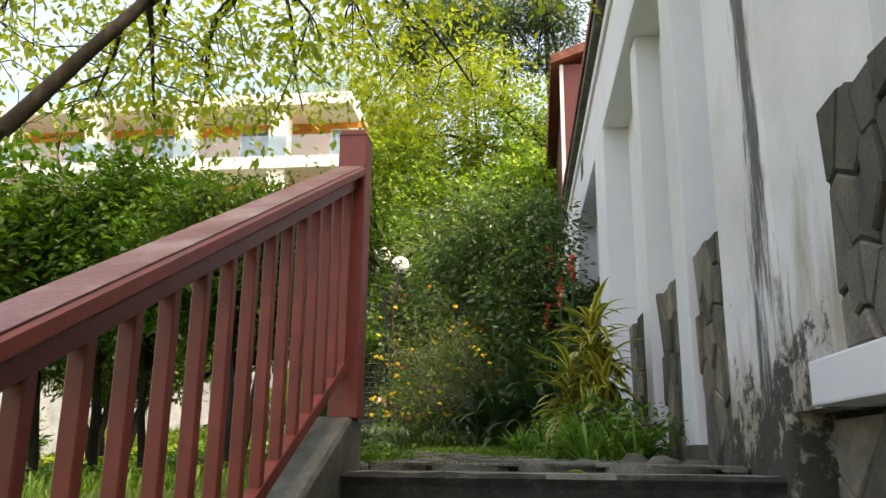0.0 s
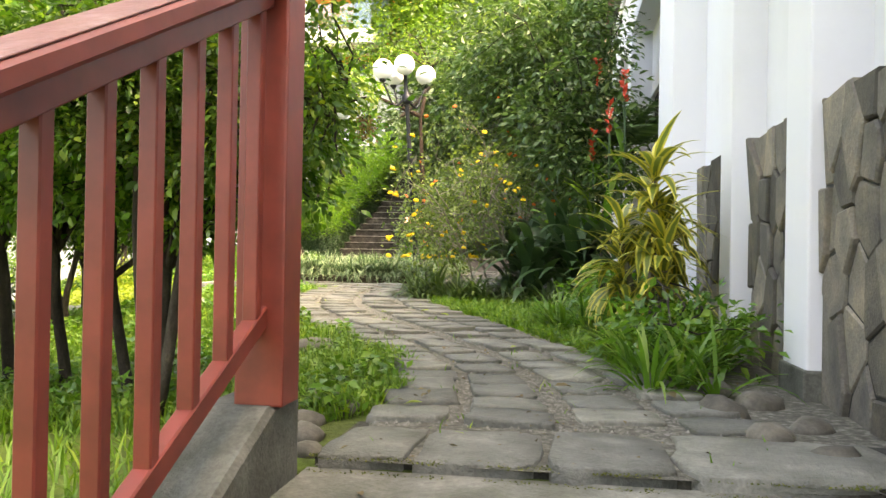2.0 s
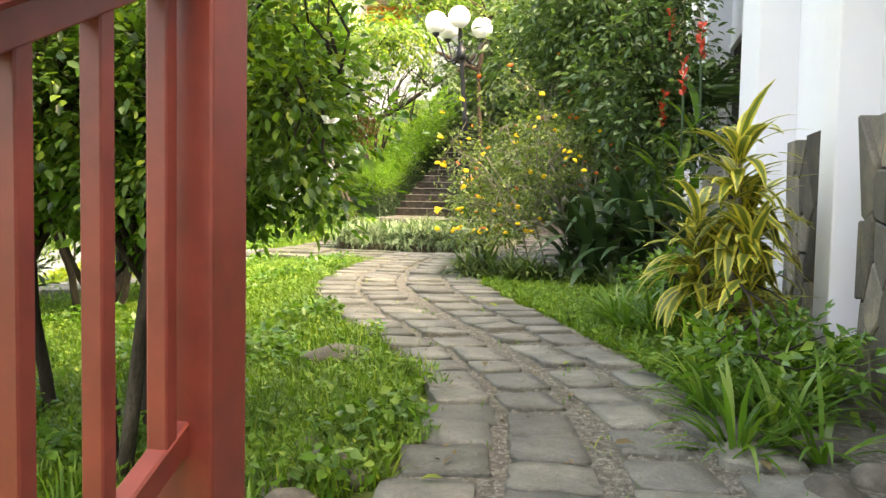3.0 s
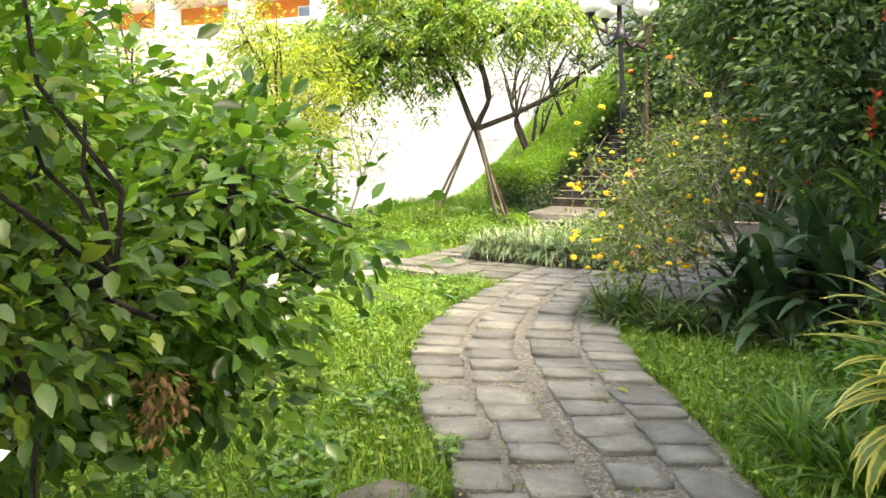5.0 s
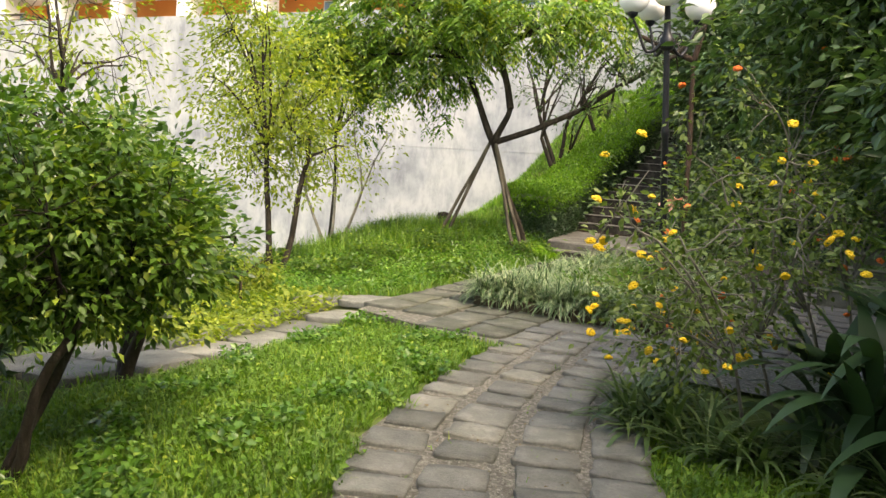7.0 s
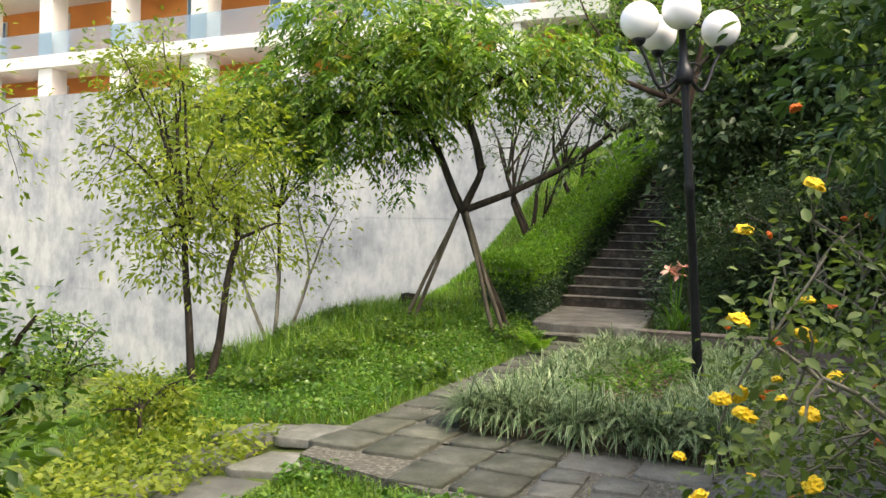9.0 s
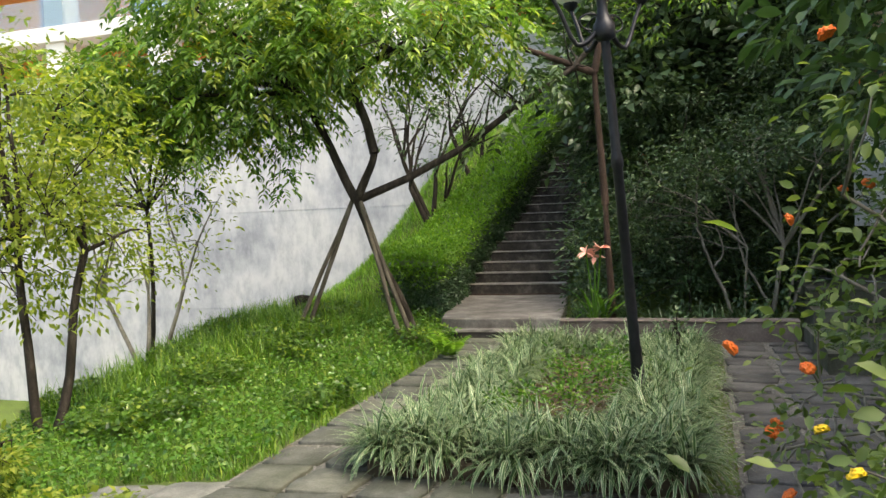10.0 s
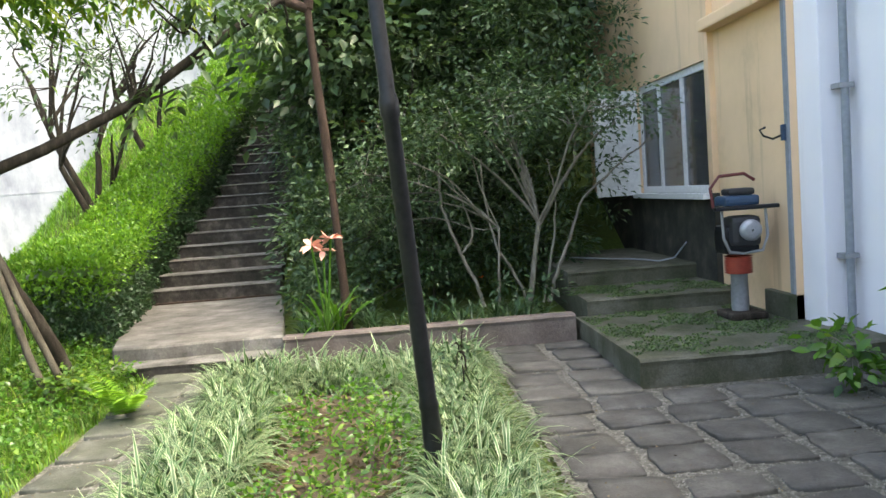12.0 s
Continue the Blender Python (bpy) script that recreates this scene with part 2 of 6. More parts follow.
M_BARK_PALE = rough_surface("pale_bark", (0.1, 0.09, 0.07), (0.2, 0.185, 0.15), (0.32, 0.3, 0.25), 10.0, 60, 0.85, 0.5, 0, 0.2, (1, 1, 0.3))
M_BARK_RED = rough_surface("reddish_bark", (0.026, 0.018, 0.013), (0.055, 0.036, 0.026), (0.1, 0.068, 0.05), 10.0, 60, 0.9, 0.6, 0, 0.2, (1, 1, 0.3))
M_POLE = rough_surface("weathered_pole", (0.035, 0.03, 0.022), (0.085, 0.075, 0.055), (0.16, 0.145, 0.11), 8.0, 60, 0.85, 0.5, 0, 0.2, (1, 1, 0.2))
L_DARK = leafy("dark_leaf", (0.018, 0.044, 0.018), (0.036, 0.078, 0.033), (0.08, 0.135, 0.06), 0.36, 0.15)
L_MID = leafy("green_leaf", (0.03, 0.085, 0.014), (0.085, 0.19, 0.03), (0.21, 0.32, 0.07), 0.27, 0.38)
L_GLOSSY = leafy("glossy_leaf", (0.028, 0.08, 0.014), (0.1, 0.22, 0.036), (0.3, 0.43, 0.12), 0.2, 0.4, 0.6)
L_SHRUB = leafy("shrub_leaf", (0.022, 0.05, 0.018), (0.08, 0.148, 0.052), (0.23, 0.31, 0.14), 0.3, 0.3)
L_TREE = leafy("tree_leaf", (0.03, 0.08, 0.014), (0.12, 0.22, 0.038), (0.38, 0.48, 0.12), 0.34, 0.42)
L_YELLOW = leafy("yellow_green_leaf", (0.1, 0.15, 0.02), (0.2, 0.26, 0.035), (0.34, 0.36, 0.06), 0.5, 0.45)
L_GREY = leafy("grey_green_leaf", (0.024, 0.048, 0.022), (0.066, 0.115, 0.052), (0.18, 0.25, 0.13), 0.38, 0.25)
L_HEDGE = leafy("hedge_leaf", (0.05, 0.12, 0.012), (0.13, 0.27, 0.025), (0.22, 0.36, 0.045), 0.45, 0.35)
L_GRASS = leafy("grass_blade", (0.045, 0.11, 0.012), (0.11, 0.22, 0.022), (0.25, 0.33, 0.05), 0.5, 0.3)
L_GRASS_DRY = leafy("dry_leaf", (0.06, 0.042, 0.022), (0.13, 0.098, 0.052), (0.24, 0.19, 0.11), 0.75, 0.15)
L_STRAP = striped_leaf("striped_strap_leaf", (0.05, 0.125, 0.032), (0.5, 0.56, 0.36), 0.16)
L_LANTANA = leafy("lantana_leaf", (0.05, 0.085, 0.022), (0.12, 0.18, 0.05), (0.24, 0.3, 0.1), 0.5, 0.35)
L_DRAC = striped_leaf("yellow_edged_leaf", (0.17, 0.22, 0.04), (0.66, 0.58, 0.1), 0.25)
L_MOSS = leafy("moss", (0.05, 0.06, 0.012), (0.1, 0.115, 0.02), (0.19, 0.2, 0.04), 0.9, 0.2)
L_BUSH = leafy("bush_leaf", (0.025, 0.065, 0.012), (0.075, 0.15, 0.024), (0.24, 0.31, 0.05), 0.34, 0.38)
L_WITHERED = leafy("withered_leaf", (0.1, 0.05, 0.018), (0.22, 0.12, 0.045), (0.33, 0.2, 0.09), 0.8, 0.2)
L_SEDGE = leafy("sedge_leaf", (0.03, 0.065, 0.022), (0.07, 0.125, 0.042), (0.17, 0.24, 0.1), 0.4, 0.25)
P_YELLOW = plain("yellow_petal", (0.8, 0.52, 0.015), 0.6, 0, 0.35, 120)
P_ORANGE = plain("orange_petal", (0.75, 0.15, 0.015), 0.6, 0, 0.35, 120)
P_RED = plain("red_bract", (0.55, 0.05, 0.02), 0.55)
P_WHITE = plain("white_petal", (0.8, 0.8, 0.74), 0.6)
P_PINK = plain("salmon_petal", (0.8, 0.4, 0.3), 0.6)


def opal():
    m, n, l, b = mat("opal_globe", 0.25)
    b.inputs["Base Color"].default_value = (0.86, 0.86, 0.86, 1)
    b.inputs["Subsurface Weight"].default_value = 0.3
    b.inputs["Subsurface Radius"].default_value = (0.1, 0.1, 0.1)
    return m


def glass(name, tint, rough=0.03):
    m, n, l, b = mat(name, rough)
    b.inputs["Base Color"].default_value = (*tint, 1)
    b.inputs["Transmission Weight"].default_value = 0.85
    b.inputs["IOR"].default_value = 1.45
    return m


M_OPAL = opal()
M_GLASS = glass("window_glass", (0.3, 0.33, 0.36))
M_GLASS_BLUE = glass("balcony_glass", (0.7, 0.85, 0.95), 0.15)


def ground_material():
    """Lawn soil: earth, moss and thin turf in patches."""
    m, n, l, b = mat("ground", 0.95, spec=0.2)
    a = noise_at(n, l, 0.7, 8, 0.65)
    f = noise_at(n, l, 30, 4, 0.7)
    c = ramp(n, l, a, [(0.3, (0.06, 0.06, 0.022)), (0.5, (0.075, 0.11, 0.025)), (0.68, (0.1, 0.15, 0.03))])
    g = ramp(n, l, f, [(0.3, (0.6, 0.6, 0.6)), (0.7, (1.3, 1.3, 1.2))])
    c = mix(n, l, 0.9, c, g, "MULTIPLY")
    l.new(c, b.inputs["Base Color"])
    bump(n, l, b, f, 0.8, 0.02)
    return m


M_GROUND = ground_material()
# ---------------------------------------------------------------- mesh helpers
rng = np.random.default_rng(7)


def mesh_from(name, verts, faces, material, uv=None, smooth=False):
    """A mesh from an (n, 3) array and an (m, k) array of faces, or a list of such arrays."""
    verts = np.asarray(verts, dtype=np.float32)
    groups = faces if isinstance(faces, list) else [faces]
    groups = [np.asarray(g, dtype=np.int32) for g in groups if len(g)]
    me = bpy.data.meshes.new(name)
    me.vertices.add(len(verts))
    me.vertices.foreach_set("co", verts.ravel())
    loops = np.concatenate([g.ravel() for g in groups])
    totals = np.concatenate([np.full(len(g), g.shape[1], dtype=np.int32) for g in groups])
    starts = np.concatenate([[0], np.cumsum(totals)[:-1]]).astype(np.int32)
    me.loops.add(len(loops))
    me.loops.foreach_set("vertex_index", loops)
    me.polygons.add(len(totals))
    me.polygons.foreach_set("loop_start", starts)
    if smooth:
        me.polygons.foreach_set("use_smooth", np.ones(len(totals), dtype=bool))
    if uv is not None:
        layer = me.uv_layers.new(name="UVMap")
        layer.data.foreach_set("uv", np.asarray(uv, dtype=np.float32)[loops].ravel())
    me.update(calc_edges=True)
    me.materials.append(material)
    return me


def part(name, bm, material, parent=None, label=""):
    """Links a bmesh, or a ready mesh, as one object under a thing or a part."""
    if isinstance(bm, bmesh.types.BMesh):
        me = bpy.data.meshes.new(name)
        bm.to_mesh(me)
        bm.free()
        me.materials.append(material)
    else:
        me = bm
    ob = new(name, me)
    if parent:
        ob.parent = parent
        ob.matrix_parent_inverse = parent.matrix_basis.inverted()
    if label:
        ob["label"] = label
    return ob


def thing(name, at, label, category, group="", kind=""):
    ob = new(name)
    ob.empty_display_size = 0.1
    ob.matrix_basis = Matrix.Translation(at)
    return tagged(ob, label, category, group, kind)


def box(x0, y0, z0, x1, y1, z1, bevel=0.0, bm=None):
    bm = bm or bmesh.new()
    m = Matrix.LocRotScale(((x0 + x1) / 2, (y0 + y1) / 2, (z0 + z1) / 2), None, (abs(x1 - x0), abs(y1 - y0), abs(z1 - z0)))
    made = bmesh.ops.create_cube(bm, size=1.0, matrix=m)
    if bevel:
        edges = list({e for v in made["verts"] for e in v.link_edges})
        bmesh.ops.bevel(bm, geom=edges, offset=bevel, segments=2, affect="EDGES", profile=0.6)
    return bm


def prism(outline, axis, a, b, bevel=0.0):
    """An outline of (u, v) pairs pushed along an axis from a to b: 'x' takes (y, z), 'y' takes (x, z), 'z' takes (x, y)."""
    bm = bmesh.new()
    put = {"x": lambda u, v, w: (w, u, v), "y": lambda u, v, w: (u, w, v), "z": lambda u, v, w: (u, v, w)}[axis]
    lo = [bm.verts.new(put(u, v, a)) for u, v in outline]
    hi = [bm.verts.new(put(u, v, b)) for u, v in outline]
    bm.faces.new(lo)
    bm.faces.new(hi[::-1])
    k = len(outline)
    for i in range(k):
        bm.faces.new((lo[i], hi[i], hi[(i + 1) % k], lo[(i + 1) % k]))
    bmesh.ops.recalc_face_normals(bm, faces=bm.faces)
    if bevel:
        bmesh.ops.bevel(bm, geom=list(bm.edges), offset=bevel, segments=1, affect="EDGES")
    return bm


def tubes(paths, sides=6):
    """Verts and faces of tapering tubes: paths are (points, radii)."""
    vs, fs, base = [], [], 0
    ang = np.linspace(0, 2 * np.pi, sides, endpoint=False)
    for pts, rad in paths:
        pts = np.asarray(pts, float)
        rad = np.broadcast_to(np.asarray(rad, float), (len(pts),))
        d = np.gradient(pts, axis=0)
        d /= np.linalg.norm(d, axis=1)[:, None] + 1e-9
        ref = np.eye(3)[int(np.argmin(np.abs(d).max(0)))][None]
        a = np.cross(d, ref)
        a /= np.linalg.norm(a, axis=1)[:, None] + 1e-9
        b = np.cross(d, a)
        ring = pts[:, None] + rad[:, None, None] * (np.cos(ang)[None, :, None] * a[:, None] + np.sin(ang)[None, :, None] * b[:, None])
        vs.append(ring.reshape(-1, 3))
        k = len(pts)
        i = np.arange(k - 1)[:, None] * sides
        j = np.arange(sides)[None, :]
        n = (j + 1) % sides
        fs.append(np.stack([i + j, i + n, i + sides + n, i + sides + j], -1).reshape(-1, 4) + base)
        base += k * sides
    return np.concatenate(vs), np.concatenate(fs)


def tube_mesh(name, paths, material, sides=6):
    v, f = tubes(paths, sides)
    return mesh_from(name, v, f, material, smooth=True)


LEAF_FINE = (np.array([(0, 0, 0), (0.3, 0.42, 0.05), (0.3, 0, -0.03), (0.3, -0.42, 0.05), (0.65, 0.4, 0.03), (0.65, 0, -0.06), (0.65, -0.4, 0.03), (1, 0, -0.16)]),
             np.array([(0, 2, 1), (0, 3, 2), (4, 5, 7), (5, 6, 7)]), np.array([(1, 2, 5, 4), (2, 3, 6, 5)]))
LEAF_PLAIN = (np.array([(0, 0, 0), (0.45, 0.5, 0.1), (1, 0, -0.08), (0.45, -0.5, 0.1)]), np.array([(0, 2, 1), (0, 3, 2)]), None)


def leaves(name, pos, fwd, size, width, material, fine=False, tilt=0.5):
    """One mesh of many leaves: places, directions, lengths, and width as a share of the length."""
    tv, tri, quad = LEAF_FINE if fine else LEAF_PLAIN
    n = len(pos)
    f = fwd / (np.linalg.norm(fwd, axis=1)[:, None] + 1e-9)
    up = np.tile([[0, 0, 1.0]], (n, 1)) + rng.normal(0, tilt, (n, 3))
    s = np.cross(up, f)
    s /= np.linalg.norm(s, axis=1)[:, None] + 1e-9
    u = np.cross(f, s)
    size = np.broadcast_to(size, (n,))[:, None, None]
    v = pos[:, None] + size * (tv[None, :, 0:1] * f[:, None] + width * tv[None, :, 1:2] * s[:, None] + tv[None, :, 2:3] * u[:, None])
    k = len(tv)
    off = (np.arange(n) * k)[:, None, None]
    faces = [(tri[None] + off).reshape(-1, 3)]
    if quad is not None:
        faces.append((quad[None] + off).reshape(-1, 4))
    uv = np.tile(np.stack([tv[:, 0], tv[:, 1] + 0.5], 1), (n, 1))
    return mesh_from(name, v.reshape(-1, 3), faces, material, uv)


def blades(name, base, azim, length, width, material, lean=0.25, bend=1.2, seg=3, spread=0.25, fat=0.5):
    """One mesh of many arching blades: roots, headings, lengths, widths."""
    n = len(base)
    length = np.broadcast_to(length, (n,)).astype(float)
    width = np.broadcast_to(width, (n,)).astype(float)
    phi0 = np.broadcast_to(lean, (n,)) + rng.normal(0, spread, n)
    bnd = np.broadcast_to(bend, (n,)) * rng.uniform(0.5, 1.3, n)
    t = np.linspace(0, 1, seg + 1)
    phi = phi0[:, None] + bnd[:, None] * t[None]
    step = length[:, None] / seg
    mid = (phi[:, 1:] + phi[:, :-1]) / 2
    out = np.concatenate([np.zeros((n, 1)), np.cumsum(np.sin(mid) * step, 1)], 1)
    high = np.concatenate([np.zeros((n, 1)), np.cumsum(np.cos(mid) * step, 1)], 1)
    h = np.stack([np.cos(azim), np.sin(azim), np.zeros(n)], 1)
    side = np.stack([-np.sin(azim), np.cos(azim), np.zeros(n)], 1)
    c = base[:, None] + out[..., None] * h[:, None] + high[..., None] * np.array([0, 0, 1.0])
    w = width[:, None] * np.maximum(0.03, np.where(t < fat, 0.6 + 0.4 * t / fat, 1 - (np.maximum(0, t - fat) / (1 - fat)) ** 1.6))[None]
    a = c + side[:, None] * w[..., None] / 2
    b = c - side[:, None] * w[..., None] / 2
    v = np.stack([a, b], 2).reshape(-1, 3)
    k = 2 * (seg + 1)
    one = np.array([(2 * i, 2 * i + 1, 2 * i + 3, 2 * i + 2) for i in range(seg)])
    f = (one[None] + (np.arange(n) * k)[:, None, None]).reshape(-1, 4)
    uv1 = np.stack([np.repeat(t, 2), np.tile([0.0, 1.0], seg + 1)], 1)
    return mesh_from(name, v, f, material, np.tile(uv1, (n, 1)))


def unit(n):
    v = rng.normal(size=(n, 3))
    return v / np.linalg.norm(v, axis=1)[:, None]


def wander(a, b, k=6, wob=0.08, sag=0.0):
    """A crooked line from a to b."""
    a, b = np.asarray(a, float), np.asarray(b, float)
    t = np.linspace(0, 1, k)[:, None]
    d = np.linalg.norm(b - a)
    p = a + (b - a) * t + np.array([0, 0, sag * d]) * np.sin(np.pi * t)
    p[1:-1] += rng.normal(0, wob * d / k ** 0.5, (k - 2, 3))
    for _ in range(2 if k > 5 else 0):
        p[1:-1] = (p[:-2] + 2 * p[1:-1] + p[2:]) / 4
    return p


def in_blobs(n, blobs, shell=0.5):
    """Random places in a set of ellipsoids (centre, radii), more of them near the outside."""
    vol = np.array([r[0] * r[1] * r[2] for _, r in blobs])
    pick = rng.choice(len(blobs), n, p=vol / vol.sum())
    c = np.array([b[0] for b in blobs], float)[pick]
    r = np.array([b[1] for b in blobs], float)[pick]
    rad = rng.uniform(0, 1, n) ** shell
    return c + unit(n) * rad[:, None] * r, c


def crown(parent, blobs, clumps, per, clump_r, size, width, material, fine=False, droop=0.3, name="crown", shell=0.4, flat=0.6):
    """Leaves in clumps inside the blobs. Returns the clumps' places."""
    cen, mid = in_blobs(clumps, blobs, shell)
    idx = np.repeat(np.arange(clumps), per)
    scale = rng.uniform(0.5, 1.3, clumps)[idx]
    off = rng.normal(size=(len(idx), 3)) * clump_r * scale[:, None] * [1, 1, flat]
    pos = cen[idx] + off
    fwd = off / clump_r + 0.5 * unit(len(idx)) + 0.4 * (cen - mid)[idx] / (np.linalg.norm((cen - mid)[idx], axis=1)[:, None] + 0.1)
    fwd[:, 2] -= droop
    part(name, leaves(name, pos, fwd, size * rng.uniform(0.6, 1.25, len(idx)), width, material, fine), material, parent)
    return cen


def branch_paths(start, ends, r0, r1, k=6, wob=0.12, sag=0.1):
    return [(wander(start, e, k, wob, sag), np.linspace(r0, r1, k)) for e in ends]
# ---------------------------------------------------------------- ground


def smooth(a, b, x):
    t = np.clip((x - a) / (b - a), 0, 1)
    return t * t * (3 - 2 * t)


def level(y):
    """Height of the paved way along the walk."""
    return np.interp(y, [-1, 2, 5, 9, 13, 14.2], [-0.02, 0.0, 0.06, 0.11, 0.19, 0.21])


def rise(y):
    """Height of the upper flight and its banks."""
    return np.interp(y, [14.2, 15.2, 17.4, 23.6, 30, 60], [0.21, 0.36, 0.46, 4.06, 4.8, 12.0])


PATH_Y = [0.0, 1.2, 2.1, 2.9, 3.4, 4.05, 5.0, 6.0, 7.4, 8.6]
PATH_L = [0.02, 0.0, -0.2, -0.75, -1.13, -1.55, -2.02, -2.2, -2.36, -2.4]
PATH_R = [1.5, 1.25, 0.95, 0.62, 0.4, 0.1, -0.4, -0.78, -1.0, -1.1]


def ground(x, y):
    x, y = np.asarray(x, float), np.asarray(y, float)
    z = level(y) - 0.035
    left = np.where(y > 7.45, np.maximum(-4.12, -2.36 - (y - 7.45) * 1.6), np.interp(y, PATH_Y, PATH_L))
    out = np.maximum(0, left - 0.12 - x)
    z = z - 0.075 * np.minimum(out, 6) * (1 - smooth(8.5, 11.5, y)) - 0.02 * smooth(0.0, 0.5, out)
    z = z + 0.26 * smooth(11, 14.5, y) * smooth(-4.1, -5.2, x)
    z = z - 0.1 * np.clip(-6.2 - x, 0, 4)
    z = z - 0.34 * np.maximum(0, -0.4 - y) * smooth(0.15, -0.15, x) * smooth(-9, -3.0, y)
    pit = smooth(-0.12, -0.02, x) * smooth(1.9, 1.7, x) * (y < 0)
    z = np.where(pit > 0, z * (1 - pit) + pit * (np.maximum(-2.0, 0.5 * y) - 0.32), z)
    crest = np.interp(y, [-4, 2, 6, 9, 15, 22], [-7.5, -6.8, -6.3, -7.0, -7.6, -8.6])
    z = z - 0.9 * np.clip(crest - x, 0, 4.0) * smooth(0, 0.8, crest - x)
    bank = np.maximum(rise(y) - 0.12, z)
    w = smooth(-8.7, -6.8, x) * (y > 14.2)
    z = z * (1 - w) + bank * w
    far = smooth(34, 70, y) * 12 * smooth(-70, -20, -np.abs(x))
    return z + far


def grid_mesh():
    xs = np.concatenate([np.linspace(-400, -60, 8), np.linspace(-50, -10, 21), np.arange(-9.6, 2.41, 0.12), np.linspace(3, 10, 8), np.linspace(16, 400, 10)])
    ys = np.concatenate([np.linspace(-400, -20, 8), np.linspace(-14, -6, 9), np.arange(-5.4, -0.15, 0.12), [-0.06, -0.01, 0.01], np.arange(0.12, 16.5, 0.12), np.arange(16.8, 30, 0.4), np.linspace(32, 80, 16), np.linspace(100, 600, 8)])
    gx, gy = np.meshgrid(xs, ys)
    gz = ground(gx, gy)
    near = (np.abs(gx + 4) < 7) & (gy > -5) & (gy < 17)
    bumps = np.array([noise.noise((a * 1.3, b * 1.3, 0.0)) + 0.4 * noise.noise((a * 5, b * 5, 3.0)) for a, b in zip(gx.ravel(), gy.ravel())]).reshape(gx.shape)
    gz = gz + np.where(near, 0.014, 0.05) * bumps - 0.01
    v = np.stack([gx, gy, gz], -1).reshape(-1, 3)
    nx, ny = len(xs), len(ys)
    i = (np.arange(ny - 1)[:, None] * nx + np.arange(nx - 1)[None]).ravel()
    f = np.stack([i, i + 1, i + nx + 1, i + nx], 1)
    return mesh_from("ground", v, f, M_GROUND, smooth=True)


ground_ob = tagged(part("ground", grid_mesh(), M_GROUND), "mossy lawn ground with thin turf and bare earth", "ground", "", "structure")


def gz(x, y):
    return float(ground(x, y)) - 0.01
# ---------------------------------------------------------------- lower stairs, stringer and railing
RISE, TREAD = 0.175, 0.36
stairs_low = thing("stairs_lower", (0.8, -0.2, -0.05), "worn grey stone steps with mossy treads beside the white wall", "stairs", "", "structure")


def step_block(x0, x1, y0, y1, z0, z1, seed):
    """A cast step with a chipped, uneven front edge."""
    n = 14
    r = np.random.default_rng(seed)
    bm = bmesh.new()
    rows = []
    for i in range(n + 1):
        x = x0 + (x1 - x0) * i / n
        j, k = r.normal(0, 0.008, 2)
        prof = [(y1, z0), (y0 + 0.02, z0), (y0 + 0.012 + j * 0.5, z1 - 0.05), (y0 + j, z1 - 0.018), (y0 + 0.022 + j, z1 + k * 0.4), (y1, z1)]
        rows.append([bm.verts.new((x, y, z)) for y, z in prof])
    for a, b in zip(rows, rows[1:]):
        for i in range(len(a)):
            bm.faces.new((a[i], b[i], b[(i + 1) % len(b)], a[(i + 1) % len(a)]))
    bm.faces.new(rows[0])
    bm.faces.new(rows[-1][::-1])
    bmesh.ops.recalc_face_normals(bm, faces=bm.faces)
    return bm


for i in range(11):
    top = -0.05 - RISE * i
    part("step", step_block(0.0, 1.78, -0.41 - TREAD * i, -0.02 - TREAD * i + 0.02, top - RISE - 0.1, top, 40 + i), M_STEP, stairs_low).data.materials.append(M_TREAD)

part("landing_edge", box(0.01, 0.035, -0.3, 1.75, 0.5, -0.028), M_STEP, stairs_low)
# Upward faces get the paler tread colour, which holds the light they catch.
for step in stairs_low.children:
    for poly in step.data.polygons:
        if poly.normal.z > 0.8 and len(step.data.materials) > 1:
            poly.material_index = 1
SLOPE = 0.48


def rail_z(y, at):
    return at + SLOPE * (y + 0.16)


wall_side = thing("stair_side_wall", (-0.12, -1.5, -1.0), "low sloping grey concrete side wall under the red railing", "wall", "", "structure")
part("side_wall", prism([(-0.06, -0.7), (-5.0, -3.0), (-5.0, 0.16 - 0.42 * 4.75), (-0.25, 0.16), (-0.06, 0.16)], "x", -0.19, -0.003, 0.014), M_CONCRETE, wall_side)


